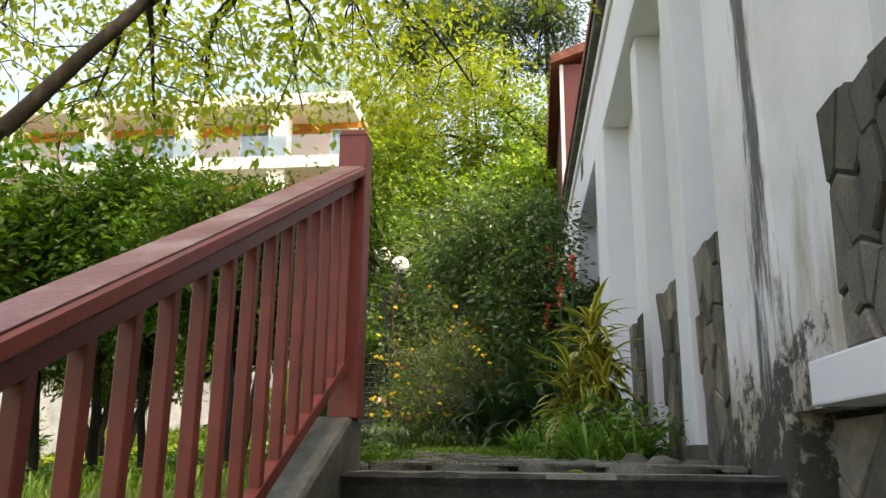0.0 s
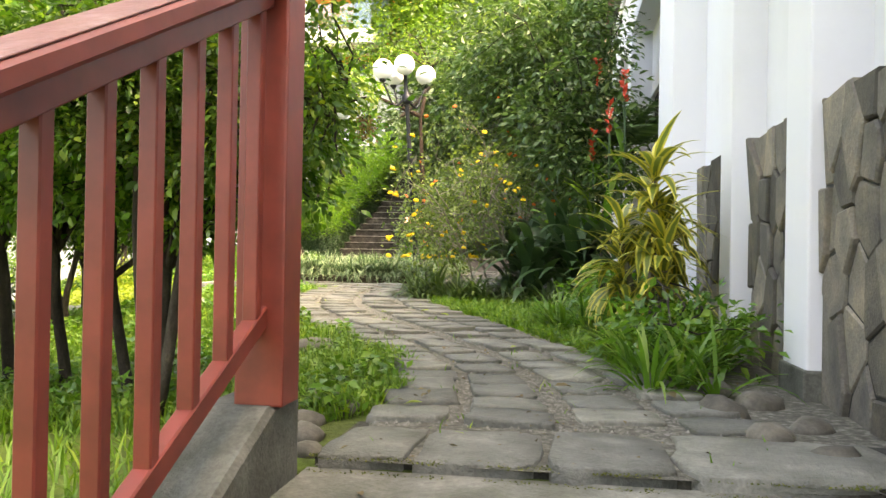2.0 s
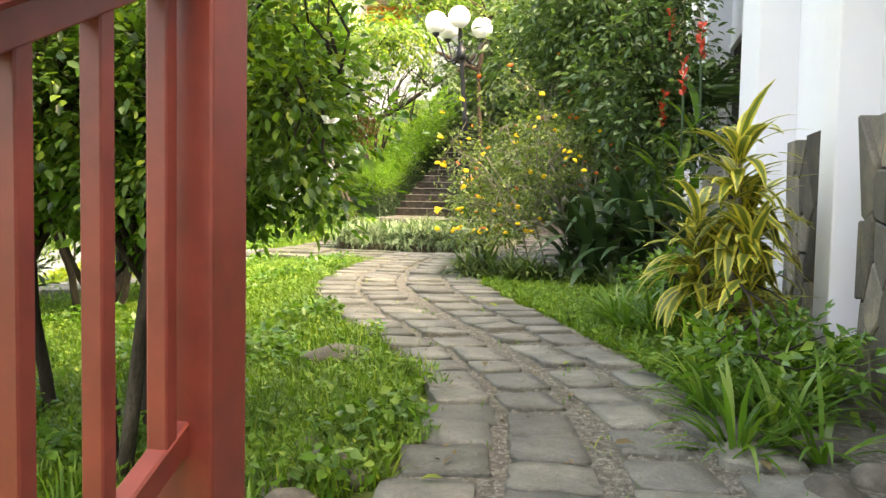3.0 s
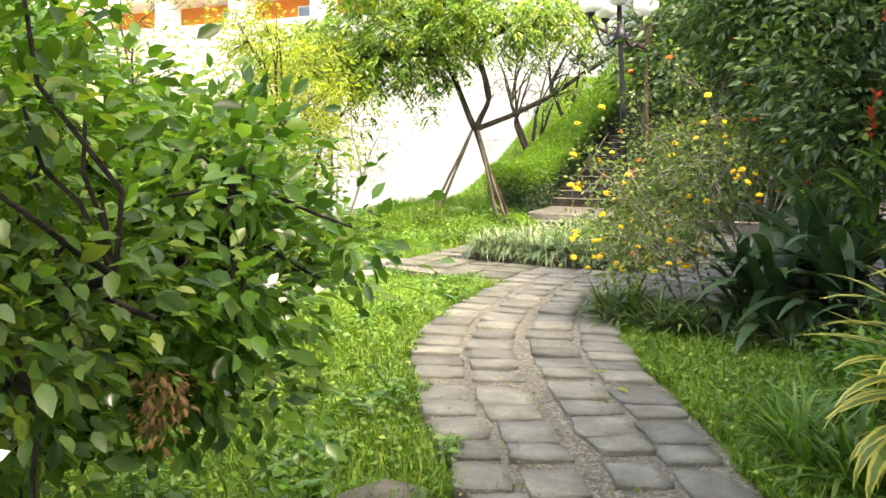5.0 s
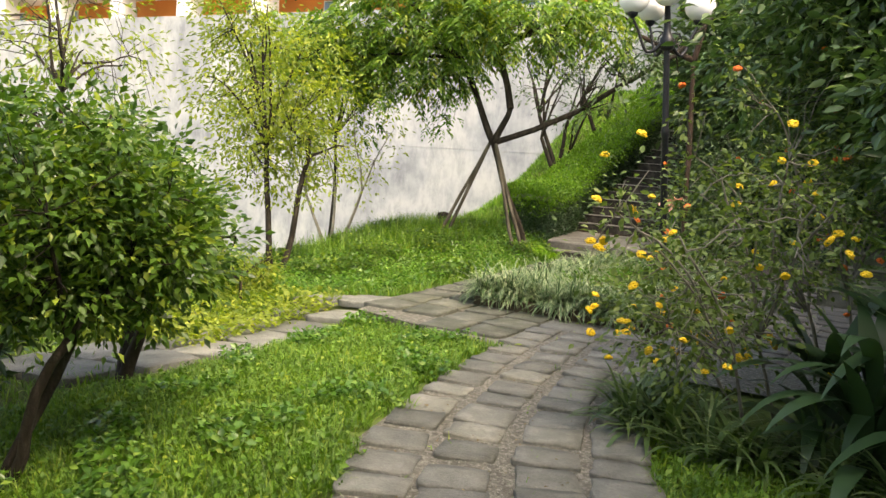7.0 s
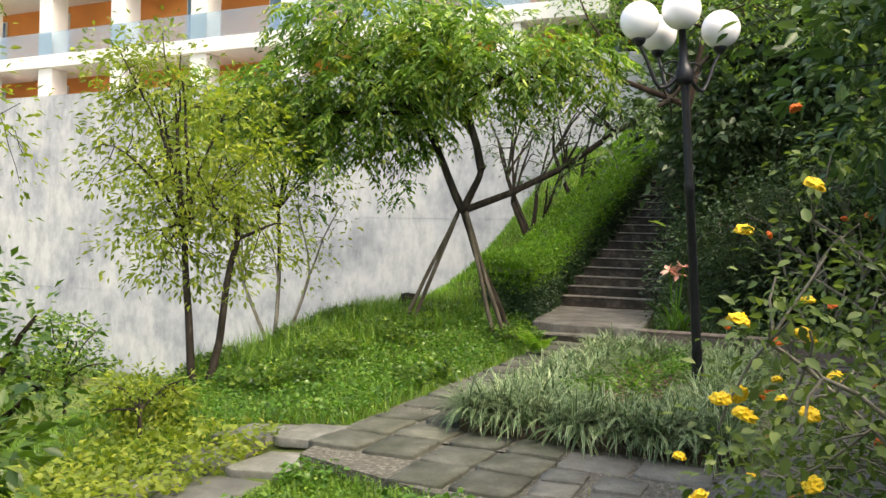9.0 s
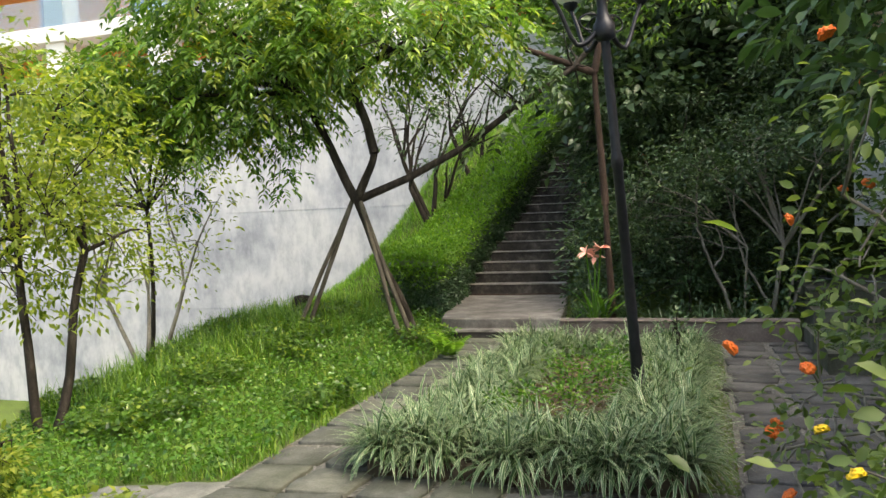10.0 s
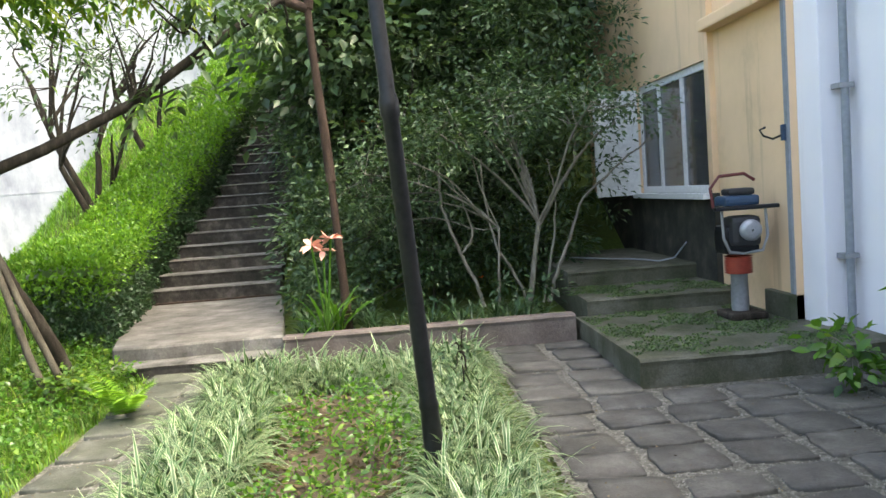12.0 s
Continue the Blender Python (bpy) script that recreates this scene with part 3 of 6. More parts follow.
def railing():
    rail = thing("stair_railing", (-0.05, -0.18, 0.16), "red painted wooden stair railing with square balusters", "railing")
    x = -0.047
    post = part("post", box(x - 0.062, -0.243, 0.155, x + 0.062, -0.122, 1.38, 0.006), M_RED, rail)
    part("cap", prism([(x - 0.066, 1.375), (x + 0.066, 1.375), (x + 0.05, 1.4), (x - 0.05, 1.4)], "y", -0.247, -0.118, 0.003), M_RED, post)
    part("post", box(x - 0.062, -4.72, -2.1, x + 0.062, -4.6, -0.75, 0.006), M_RED, rail)
    y0, y1 = -4.65, -0.19
    top = part("handrail", prism([(y0, rail_z(y0, 1.222)), (y1, rail_z(y1, 1.222)), (y1, rail_z(y1, 1.268)), (y0, rail_z(y0, 1.268))], "x", x - 0.06, x + 0.06, 0.008), M_RED, rail)
    part("top_face", prism([(y0, rail_z(y0, 1.269)), (y1, rail_z(y1, 1.269)), (y1, rail_z(y1, 1.273)), (y0, rail_z(y0, 1.273))], "x", x - 0.054, x + 0.054, 0.001), M_RED_TOP, top, "sun-bleached red paint")
    part("upper_rail", prism([(y0, rail_z(y0, 1.165)), (y1, rail_z(y1, 1.165)), (y1, rail_z(y1, 1.222)), (y0, rail_z(y0, 1.222))], "x", x - 0.024, x + 0.024, 0.003), M_RED, rail)
    part("lower_rail", prism([(y0, rail_z(y0, 0.385)), (y1 + 0.09, rail_z(y1 + 0.09, 0.385)), (y1 + 0.09, rail_z(y1 + 0.09, 0.44)), (y0, rail_z(y0, 0.44))], "x", x - 0.02, x + 0.02, 0.004), M_RED, rail)
    y = -0.29
    while y > -4.5:
        part("baluster", prism([(y - 0.016, rail_z(y - 0.016, 0.42)), (y + 0.016, rail_z(y + 0.016, 0.42)), (y + 0.016, rail_z(y + 0.016, 1.17)), (y - 0.016, rail_z(y - 0.016, 1.17))], "x", x - 0.018, x + 0.018, 0.003), M_RED, rail)
        y -= 0.157
    return rail


railing()

# ---------------------------------------------------------------- white house along the way
WX = 1.90      # face of the recessed wall between the piers
SOFFIT, BEAM_TOP = 3.58, 4.5
HOUSE_TURN = Matrix.Translation((1.62, 0, 0)) @ Matrix.Rotation(math.atan(0.018), 4, "Z") @ Matrix.Translation((-1.62, 0, 0))
house = thing("house_white", (2.2, 4, 0), "long white rendered house with deep bays between piers and stone infill panels", "house", "", "structure")
for x0, y0, z0, x1, y1, z1 in ((1.62, -7, 0.17, 2.1, -3.6, BEAM_TOP), (1.62, -3.6, 2.6, 2.1, -1.42, BEAM_TOP),
                               (WX, -3.6, 0.17, 2.1, -1.42, 2.6), (WX, 0.29, -0.3, 2.1, 7.85, SOFFIT), (WX, 7.85, 2.75, 2.1, 9.05, SOFFIT), (WX, 9.05, -0.2, 2.1, 12.95, SOFFIT),
                               (2.1, 12.7, -0.2, 9, 12.95, BEAM_TOP), (2.1, -7, -2.6, 9, -6.75, BEAM_TOP), (8.75, -6.75, -2.6, 9, 12.7, BEAM_TOP)):
    part("wall", box(x0, y0, z0, x1, y1, z1), M_WHITE, house)
part("wall", box(1.62, -1.42, 0.17, 2.1, -0.47, BEAM_TOP), M_WHITE_WORN, house, "white wall with hairline cracks and mould")
part("wall", box(1.79, -7, -2.6, 2.1, -0.47, 0.17), M_SHADE_DAMP, house, "dark damp wall under the sill band")
part("corner_pier", box(1.6, -0.47, -2.2, 2.1, 0.29, SOFFIT, 0.018), M_WHITE_WORN, house, "mould-stained white pier at the head of the steps")
for y0, y1, x0 in ((1.32, 1.66, 1.66), (2.98, 3.31, 1.7), (5.0, 5.95, 1.62), (9.05, 9.6, 1.62)):
    part("pier", box(x0, y0, -0.3, WX + 0.01, y1, SOFFIT, 0.012), M_WHITE, house)
    part("pier_foot", box(x0 - 0.015, y0 - 0.012, -0.3, WX + 0.005, y1 + 0.012, 0.09, 0.01), M_CONCRETE, house, "grey cement skirting at the pier's foot")
for y in (0.42, 1.78, 3.44):
    part("corner_strip", box(WX - 0.03, y, 1.15, WX + 0.004, y + 0.05, SOFFIT, 0.006), M_WHITE, house)
part("beam", box(1.62, -0.47, SOFFIT, 2.1, 12.95, BEAM_TOP, 0.012), M_WHITE, house)
part("beam_lip", box(1.585, -6.9, BEAM_TOP - 0.16, 1.618, 12.9, BEAM_TOP - 0.03, 0.006), M_WHITE, house)
part("gutter", box(1.5, -6.95, BEAM_TOP, 1.66, 12.98, BEAM_TOP + 0.1, 0.02), M_CONCRETE, house, "grey gutter under the tiles")
part("fascia", box(1.58, -6.95, BEAM_TOP + 0.1, 1.66, 12.98, BEAM_TOP + 0.22, 0.005), M_MAROON, house)
part("roof", prism([(1.5, 4.74), (5.2, 6.3), (9.2, 4.74), (9.2, 4.86), (5.2, 6.45), (1.5, 4.86)], "y", -7.2, 13.1), M_ROOF, house)
part("sill_band", box(1.57, -6.5, 0.17, 1.98, -0.82, 0.31, 0.008), M_WHITE, house)
part("vent", box(1.612, 7.6, 3.98, 1.63, 7.95, 4.28, 0.01), M_DARK, house)
door = thing("door_1", (1.8, 8.4, 0.1), "dark wooden door in a white frame", "door", "", "structure")
part("door_leaf", box(WX + 0.03, 7.93, 0.05, WX + 0.09, 8.97, 2.68, 0.005), M_BARK, door)
for y0, y1, z0, z1 in ((7.85, 7.93, 0.05, 2.75), (8.97, 9.05, 0.05, 2.75), (7.93, 8.97, 2.68, 2.75)):
    part("door_frame", box(WX - 0.02, y0, z0, WX + 0.12, y1, z1, 0.005), M_FRAME, door)
for owner in (house, door):
    owner.matrix_basis = HOUSE_TURN @ owner.matrix_basis

# ---------------------------------------------------------------- upper flight
stairs_up = thing("stairs_upper", (-4.2, 17.4, 0.4), "long flight of worn brown stone steps up the bank", "stairs", "", "structure")
UR, UT = 0.168, 0.282
X0, X1 = -5.08, -3.42
part("landing", prism([(-4.52, 14.27), (-4.1, 14.22), (-3.5, 14.28), (-2.98, 14.25), (-3.2, 16.0), (-3.42, 17.5), (-5.08, 17.5), (-4.95, 16.0)], "z", 0.0, 0.43, 0.015), M_STEP_WARM, stairs_up, "worn concrete landing slab")
part("foot_step", step_block(-4.45, -3.0, 13.98, 14.3, 0.0, 0.31, 8), M_STEP_WARM, stairs_up)
for i in range(22):
    y, z = 17.42 + UT * i, 0.45 + UR * i
    part("step", step_block(X0 + 1.2 * i / 21, X1 + 0.6 * max(0, i - 9) / 12, y, y + UT + 0.12, z - 0.15, z + UR, 70 + i), M_STEP_WARM, stairs_up)

# Upright faces get the darker riser colour, with their shade painted in.
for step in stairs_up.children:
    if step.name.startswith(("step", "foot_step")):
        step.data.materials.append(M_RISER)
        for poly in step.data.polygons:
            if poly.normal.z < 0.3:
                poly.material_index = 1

# ---------------------------------------------------------------- planter, platform and side steps
kerb = thing("planter_kerb", (-1.6, 14.15, 0.2), "low reddish-grey concrete planter kerb", "kerb", "", "structure")
part("kerb", step_block(-2.96, -0.32, 14.06, 14.24, 0.0, 0.44, 9), M_KERB, kerb)
platform = thing("platform", (0.6, 13.2, 0.2), "mossy concrete platform one step above the paving", "platform", "", "structure")
part("slab", step_block(-0.28, 1.6, 12.33, 14.3, 0.0, 0.37, 12), M_MOSSY, platform)
part("step", step_block(-0.15, 1.3, 14.3, 15.3, 0.1, 0.52, 13), M_MOSSY, platform)
part("step", step_block(-0.1, 1.3, 15.3, 17.6, 0.2, 0.68, 14), M_MOSSY, platform)

# ---------------------------------------------------------------- apricot annexe
annex = thing("house_apricot", (3, 16, 0), "apricot rendered annexe with a shuttered window", "house", "", "structure")
part("wall", box(1.36, 13.3, 0.3, 1.6, 14.75, 5.0), M_ORANGE, annex)
# Near-black colour here stands in for the deep shade below the window.
part("damp_wall", box(1.3, 14.75, 0.3, 1.6, 19.5, 1.42), M_SHADE_DAMP, annex, "wall under the window, darkened to hold its deep shade")
part("wall", box(1.3, 14.75, 2.75, 1.6, 19.5, 5.0), M_ORANGE, annex)
part("wall", box(1.3, 17.05, 1.42, 1.6, 19.5, 2.75), M_ORANGE, annex)
part("wall", box(1.3, 14.75, 1.42, 1.6, 14.86, 2.75), M_ORANGE, annex)
part("wall", box(1.6, 19.25, 0.3, 8.9, 19.5, 4.6), M_ORANGE, annex)
part("cornice", box(1.2, 13.3, 3.0, 1.36, 14.75, 3.12, 0.02), M_ORANGE, annex)
part("upper_wall", box(1.5, 13.2, 5.0, 8.9, 19.5, 8.6), M_MAROON, annex)
part("corner_strip", box(1.42, 13.2, 5.0, 1.497, 13.5, 8.6), M_WHITE, annex)
part("roof", prism([(1.22, 8.55), (5.1, 10.0), (9.4, 8.55), (9.4, 8.7), (5.1, 10.2), (1.22, 8.72)], "y", 13.0, 20.0), M_ROOF, annex)
for i in range(24):
    part("tile_roll", tube_mesh("tile_roll", [([(1.2, 13.1 + 0.3 * i, 8.74), (5.1, 13.1 + 0.3 * i, 10.22)], 0.06)], M_ROOF, 6), M_ROOF, annex)
part("white_pier", box(1.42, 12.95, 0.2, 1.9, 13.3, 4.6, 0.01), M_WHITE, annex)
part("plinth", box(1.3, 13.3, 0.3, 1.5, 13.75, 0.58, 0.01), M_MOSSY, annex)
win = thing("window_1", (1.4, 15.9, 1.42), "white framed casement window with an open shutter", "window", "", "structure")
for y0, y1, z0, z1 in ((14.86, 17.05, 1.42, 1.5), (14.86, 17.05, 2.67, 2.75), (14.86, 14.93, 1.5, 2.67), (15.55, 15.63, 1.5, 2.67), (16.3, 16.38, 1.5, 2.67), (16.98, 17.05, 1.5, 2.67)):
    part("window_frame", box(1.33, y0, z0, 1.39, y1, z1, 0.004), M_FRAME, win)
for y0, y1 in ((14.93, 15.55), (15.63, 16.3), (16.38, 16.98)):
    pane = part("pane", box(1.35, y0, 1.5, 1.36, y1, 2.67), M_GLASS, win)
part("sill", box(1.2, 14.8, 1.36, 1.34, 17.1, 1.42, 0.008), M_FRAME, win)
part("shutter", box(0.72, 17.02, 1.4, 1.29, 17.06, 2.72, 0.005), M_FRAME, win)
# Black panel added behind the panes to paint the unlit room.
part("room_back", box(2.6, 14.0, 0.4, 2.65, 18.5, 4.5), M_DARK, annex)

# ---------------------------------------------------------------- retaining wall and hotel above
retain = thing("retaining_wall", (-20, 25.2, -2), "tall pale painted retaining wall with stains and casting joints", "wall", "", "structure")
part("wall", box(-70, 25.0, -6, -5.2, 25.6, 6.72), M_RETAIN, retain)
part("wall", box(-5.2, 25.0, 0, 14, 25.6, 6.4), M_RETAIN, retain)
for z in (-0.6, 2.2, 4.6):
    part("joint", box(-70, 24.992, z, -5.2, 24.999, z + 0.022), M_RETAIN, retain)
yard = thing("yard", (-30, 8, -5), "pale concrete yard on the lower level beyond the lawn", "yard", "", "structure")
part("slab", box(-70, -12, -6, -15, 24.98, float(ground(-22.0, 8.0)) + 0.1, 0.02), M_YARD, yard)
hotel = thing("hotel", (-24, 30, 6.7), "white and orange hotel with open galleries and glass balustrades", "building", "", "structure")
part("core", box(-70, 27.6, 3.0, -6.5, 36, 14.0), M_HOTEL_ORANGE, hotel)
for z in (8.0, 11.05, 13.75):
    part("gallery_slab", box(-70, 25.62, z, -6.4, 27.6, z + 0.5, 0.02), M_HOTEL_WHITE, hotel)
    part("balustrade", box(-70, 25.7, z + 0.5, -6.5, 25.73, z + 1.42), M_GLASS_BLUE, hotel)
part("gallery_slab", box(-70, 25.62, 5.2, -6.4, 27.6, 5.6, 0.02), M_HOTEL_WHITE, hotel)
part("roof_slab", box(-70, 27.6, 14.0, -6.4, 36, 14.25), M_HOTEL_WHITE, hotel)
x = -69.0
while x < -6.6:
    for z0, z1 in ((5.6, 8.0), (8.5, 11.05), (11.55, 13.75)):
        part("pillar", box(x, 25.75, z0, x + 0.75, 26.5, z1, 0.02), M_HOTEL_WHITE, hotel)
        w = part("window", box(x + 2.1, 27.53, z0 + 0.1, x + 3.5, 27.598, z1 - 0.3), M_FRAME, hotel)
        for k in range(2):
            part("pane", box(x + 2.16 + 0.66 * k, 27.51, z0 + 0.16, x + 2.78 + 0.66 * k, 27.528, z1 - 0.36), M_BLUEPANE, w)
    x += 3.95
# ---------------------------------------------------------------- lamp post


def lathe(profile, material, name, parent, at=(0, 0, 0), turn=None, sides=16, label=""):
    a = np.linspace(0, 2 * np.pi, sides, endpoint=False)
    v = np.array([(r * np.cos(t), r * np.sin(t), z) for r, z in profile for t in a])
    k = len(profile)
    i = np.arange(k - 1)[:, None] * sides
    j = np.arange(sides)[None]
    n = (j + 1) % sides
    f = np.stack([i + j, i + n, i + sides + n, i + sides + j], -1).reshape(-1, 4)
    if turn is not None:
        v = v @ np.array(turn.to_3x3()).T
    return part(name, mesh_from(name, v + np.array(at), f, material, smooth=True), material, parent, label)


def globe_profile(r, k=12):
    return [(max(0.002, r * math.sin(math.pi * i / k)), -r * math.cos(math.pi * i / k)) for i in range(k + 1)]


def lamp_post():
    foot, lean = Vector((-1.785, 10.8, 0.1)), Vector((-0.058, -0.1, 1.0)).normalized()
    lamp = thing("street_lamp", foot, "black iron lamp post with white opal globes, leaning", "lamp")
    turn = Vector((0, 0, 1)).rotation_difference(lean).to_matrix()

    def up(z):
        return foot + lean * z
    lathe([(0.11, 0.0), (0.11, 0.05), (0.06, 0.09), (0.045, 0.5), (0.05, 0.52), (0.042, 0.56), (0.038, 1.9), (0.046, 1.92), (0.046, 1.98), (0.036, 2.02), (0.034, 2.85)], M_BLACK, "column", lamp, foot, turn, 14)
    hub = lathe([(0.034, -0.05), (0.075, -0.03), (0.08, 0.0), (0.08, 0.07), (0.06, 0.1), (0.04, 0.16), (0.03, 0.42), (0.07, 0.45), (0.07, 0.49), (0.03, 0.5)], M_BLACK, "hub", lamp, up(2.88), turn, 14)
    heads = [up(3.46)]
    for k in range(3):
        a = radians((52, 135, 208)[k])
        h = Vector((math.cos(a), math.sin(a), 0))
        base = up(2.9)
        pts = [base + h * (0.06 + 0.34 * t) + Vector((0, 0, -0.1 * math.sin(math.pi * min(1, t * 1.25)) + 0.26 * max(0, t - 0.45) ** 1.3 / 0.46)) for t in np.linspace(0, 1, 10)]
        arm = part("arm", tube_mesh("arm", [(pts, np.linspace(0.022, 0.014, 10))], M_BLACK, 8), M_BLACK, lamp)
        curl = [base + h * (0.1 + 0.09 * math.cos(t)) + Vector((0, 0, 0.07 + 0.06 * math.sin(t))) for t in np.linspace(-1.6, 3.2, 12)]
        part("scroll", tube_mesh("scroll", [(curl, 0.008)], M_BLACK, 6), M_BLACK, arm)
        lathe([(0.014, -0.02), (0.055, 0.02), (0.06, 0.05), (0.03, 0.06)], M_BLACK, "cup", arm, pts[-1], None, 12)
        heads.append(pts[-1] + Vector((0, 0, 0.2)))
    for h in heads:
        lathe(globe_profile(0.165, 14), M_OPAL, "globe", lamp, h, None, 20, "white opal glass globe")


lamp_post()


# ---------------------------------------------------------------- stone infill panels
def clip(poly, p, q):
    """Keeps the part of a polygon that lies nearer to p than to q."""
    mx, my = (p[0] + q[0]) / 2, (p[1] + q[1]) / 2
    nx, ny = q[0] - p[0], q[1] - p[1]
    out = []
    for i in range(len(poly)):
        a, b = poly[i], poly[(i + 1) % len(poly)]
        da, db = (a[0] - mx) * nx + (a[1] - my) * ny, (b[0] - mx) * nx + (b[1] - my) * ny
        if da <= 0:
            out.append(a)
        if da * db < 0:
            t = da / (da - db)
            out.append((a[0] + t * (b[0] - a[0]), a[1] + t * (b[1] - a[1])))
    return out


def cells(y0, y1, z0, z1, n, seed, tall=1.0):
    """Irregular cells that fill a rectangle, with some jitter in their size."""
    r = np.random.default_rng(seed)
    pts = []
    while len(pts) < n:
        c = (r.uniform(y0, y1), r.uniform(z0, z1))
        if all((c[0] - q[0]) ** 2 + ((c[1] - q[1]) / tall) ** 2 > 0.42 * (y1 - y0) * (z1 - z0) / n / tall for q in pts) or r.uniform() < 0.004:
            pts.append(c)
    warped = [(a, b / tall) for a, b in pts]
    for i, p in enumerate(warped):
        poly = [(y0, z0 / tall), (y1, z0 / tall), (y1, z1 / tall), (y0, z1 / tall)]
        for j, q in enumerate(warped):
            if i != j and poly:
                poly = clip(poly, p, q)
        yield [(a, b * tall) for a, b in poly]


def shrunk(poly, gap):
    cx, cy = sum(p[0] for p in poly) / len(poly), sum(p[1] for p in poly) / len(poly)
    out = []
    for a, b in poly:
        d = math.hypot(a - cx, b - cy) + 1e-6
        k = max(0.3, 1 - gap / d)
        out.append((cx + (a - cx) * k, cy + (b - cy) * k))
    return out


def stone_panel(y0, y1, z0, z1, n, seed, face=1.7, tall=1.5, cut=0.0):
    """Rubble stones in a bay; cut takes a slanting corner off the far top."""
    panel = thing("stone_panel", (WX, (y0 + y1) / 2, z0), "dark rubble stone infill panel set in the white wall", "wall panel", "stone panels of the house", "structure")
    part("mortar", prism([(y0, z0), (y1, z0), (y1, z1 - 0.03 - cut), (y1 - cut * 0.8, z1 - 0.03), (y0, z1 - 0.03)], "x", face + 0.022, WX - 0.003), M_MORTAR, panel)
    r = np.random.default_rng(seed + 5)
    for poly in cells(y0, y1, z0, z1, n, seed, tall):
        if len(poly) < 3:
            continue
        a, b = sum(p[0] for p in poly) / len(poly), sum(p[1] for p in poly) / len(poly)
        if cut and (y1 - a) / (cut * 0.8) + (z1 - b) / cut < 0.9:
            continue
        top_row = b > z1 - 0.14
        poly = [(u, v - (r.uniform(0.0, 0.035) if top_row and v > z1 - 0.01 else 0)) for u, v in poly]
        rim, top = shrunk(poly, 0.007), shrunk(poly, 0.016)
        x0, x1 = WX - 0.01, face + r.uniform(-0.008, 0.016)
        lean = r.normal(0, 0.03, 2)
        bm = bmesh.new()
        rings = [[bm.verts.new((x + (lean[0] * (u - a) + lean[1] * (v - b) if x < x0 else 0), u, v)) for u, v in p] for x, p in ((x0, rim), (x1 + 0.009, rim), (x1, top))]
        k = len(rim)
        for lo, hi in zip(rings, rings[1:]):
            for i in range(k):
                bm.faces.new((lo[i], lo[(i + 1) % k], hi[(i + 1) % k], hi[i]))
        bm.faces.new(rings[-1])
        bmesh.ops.recalc_face_normals(bm, faces=bm.faces)
        part("stone", bm, M_STONE, panel)
    panel.matrix_basis = HOUSE_TURN @ panel.matrix_basis


stone_panel(0.3, 1.31, -0.05, 1.2, 30, 1)
stone_panel(1.67, 2.5, -0.05, 1.2, 24, 2)
stone_panel(3.32, 4.2, -0.05, 1.21, 26, 3)
stone_panel(-3.6, -1.06, 0.312, 1.06, 72, 4, 1.585, 1.6, 0.12)
stone_panel(-3.6, -0.56, -1.9, 0.165, 50, 5, 1.72)


# ---------------------------------------------------------------- rocks
def rock_mesh(seed):
    r = np.random.default_rng(seed)
    bm = bmesh.new()
    bmesh.ops.create_icosphere(bm, subdivisions=2, radius=1.0)
    o = r.uniform(0, 50, 3)
    for v in bm.verts:
        d = noise.noise(Vector(v.co * 0.9) + Vector(o))
        v.co *= 1 + 0.3 * d
    for f in bm.faces:
        f.smooth = True
    me = bpy.data.meshes.new("rock")
    bm.to_mesh(me)
    bm.free()
    me.materials.append(M_ROCK)
    return me


ROCKS = [rock_mesh(s) for s in range(6)]


def put_rock(x, y, size, i, flat=0.6, group="border rocks"):
    ob = new("rock", ROCKS[i % 6])
    z = gz(x, y)
    ob.matrix_basis = Matrix.LocRotScale((x, y, z + size * flat * 0.2), Euler((0, 0, i * 1.7)), (size * 0.85, size * 0.62, size * flat * 0.85))
    tagged(ob, "smooth grey-brown border rock beside the paving", "rock", group)


ROCK_SPOTS = [(1.45, 0.35, 0.1), (1.32, 0.55, 0.12), (1.5, 0.75, 0.1), (1.25, 0.95, 0.14), (1.42, 1.15, 0.13), (1.28, 1.4, 0.12), (1.18, 1.65, 0.09), (1.32, 1.78, 0.1), (1.08, 2.1, 0.1), (0.98, 2.45, 0.09), (1.06, 2.7, 0.1), (0.9, 2.95, 0.08), (0.8, 3.15, 0.07)]
for i, (x, y, s) in enumerate(ROCK_SPOTS):
    put_rock(x, y, s, i)
for i, (x, y, s) in enumerate([(-0.12, 0.35, 0.09), (-0.2, 0.55, 0.1), (-0.1, 0.75, 0.08), (-0.22, 0.9, 0.11), (-0.05, 0.15, 0.07), (-0.3, 0.7, 0.09), (-0.35, 1.05, 0.1)]):
    put_rock(x, y, s, i + 3, 0.55, "rocks by the railing foot")
put_rock(-0.78, 2.45, 0.24, 2, 0.35, "lawn stones")
put_rock(-1.35, 2.3, 0.12, 4, 0.3, "lawn stones")


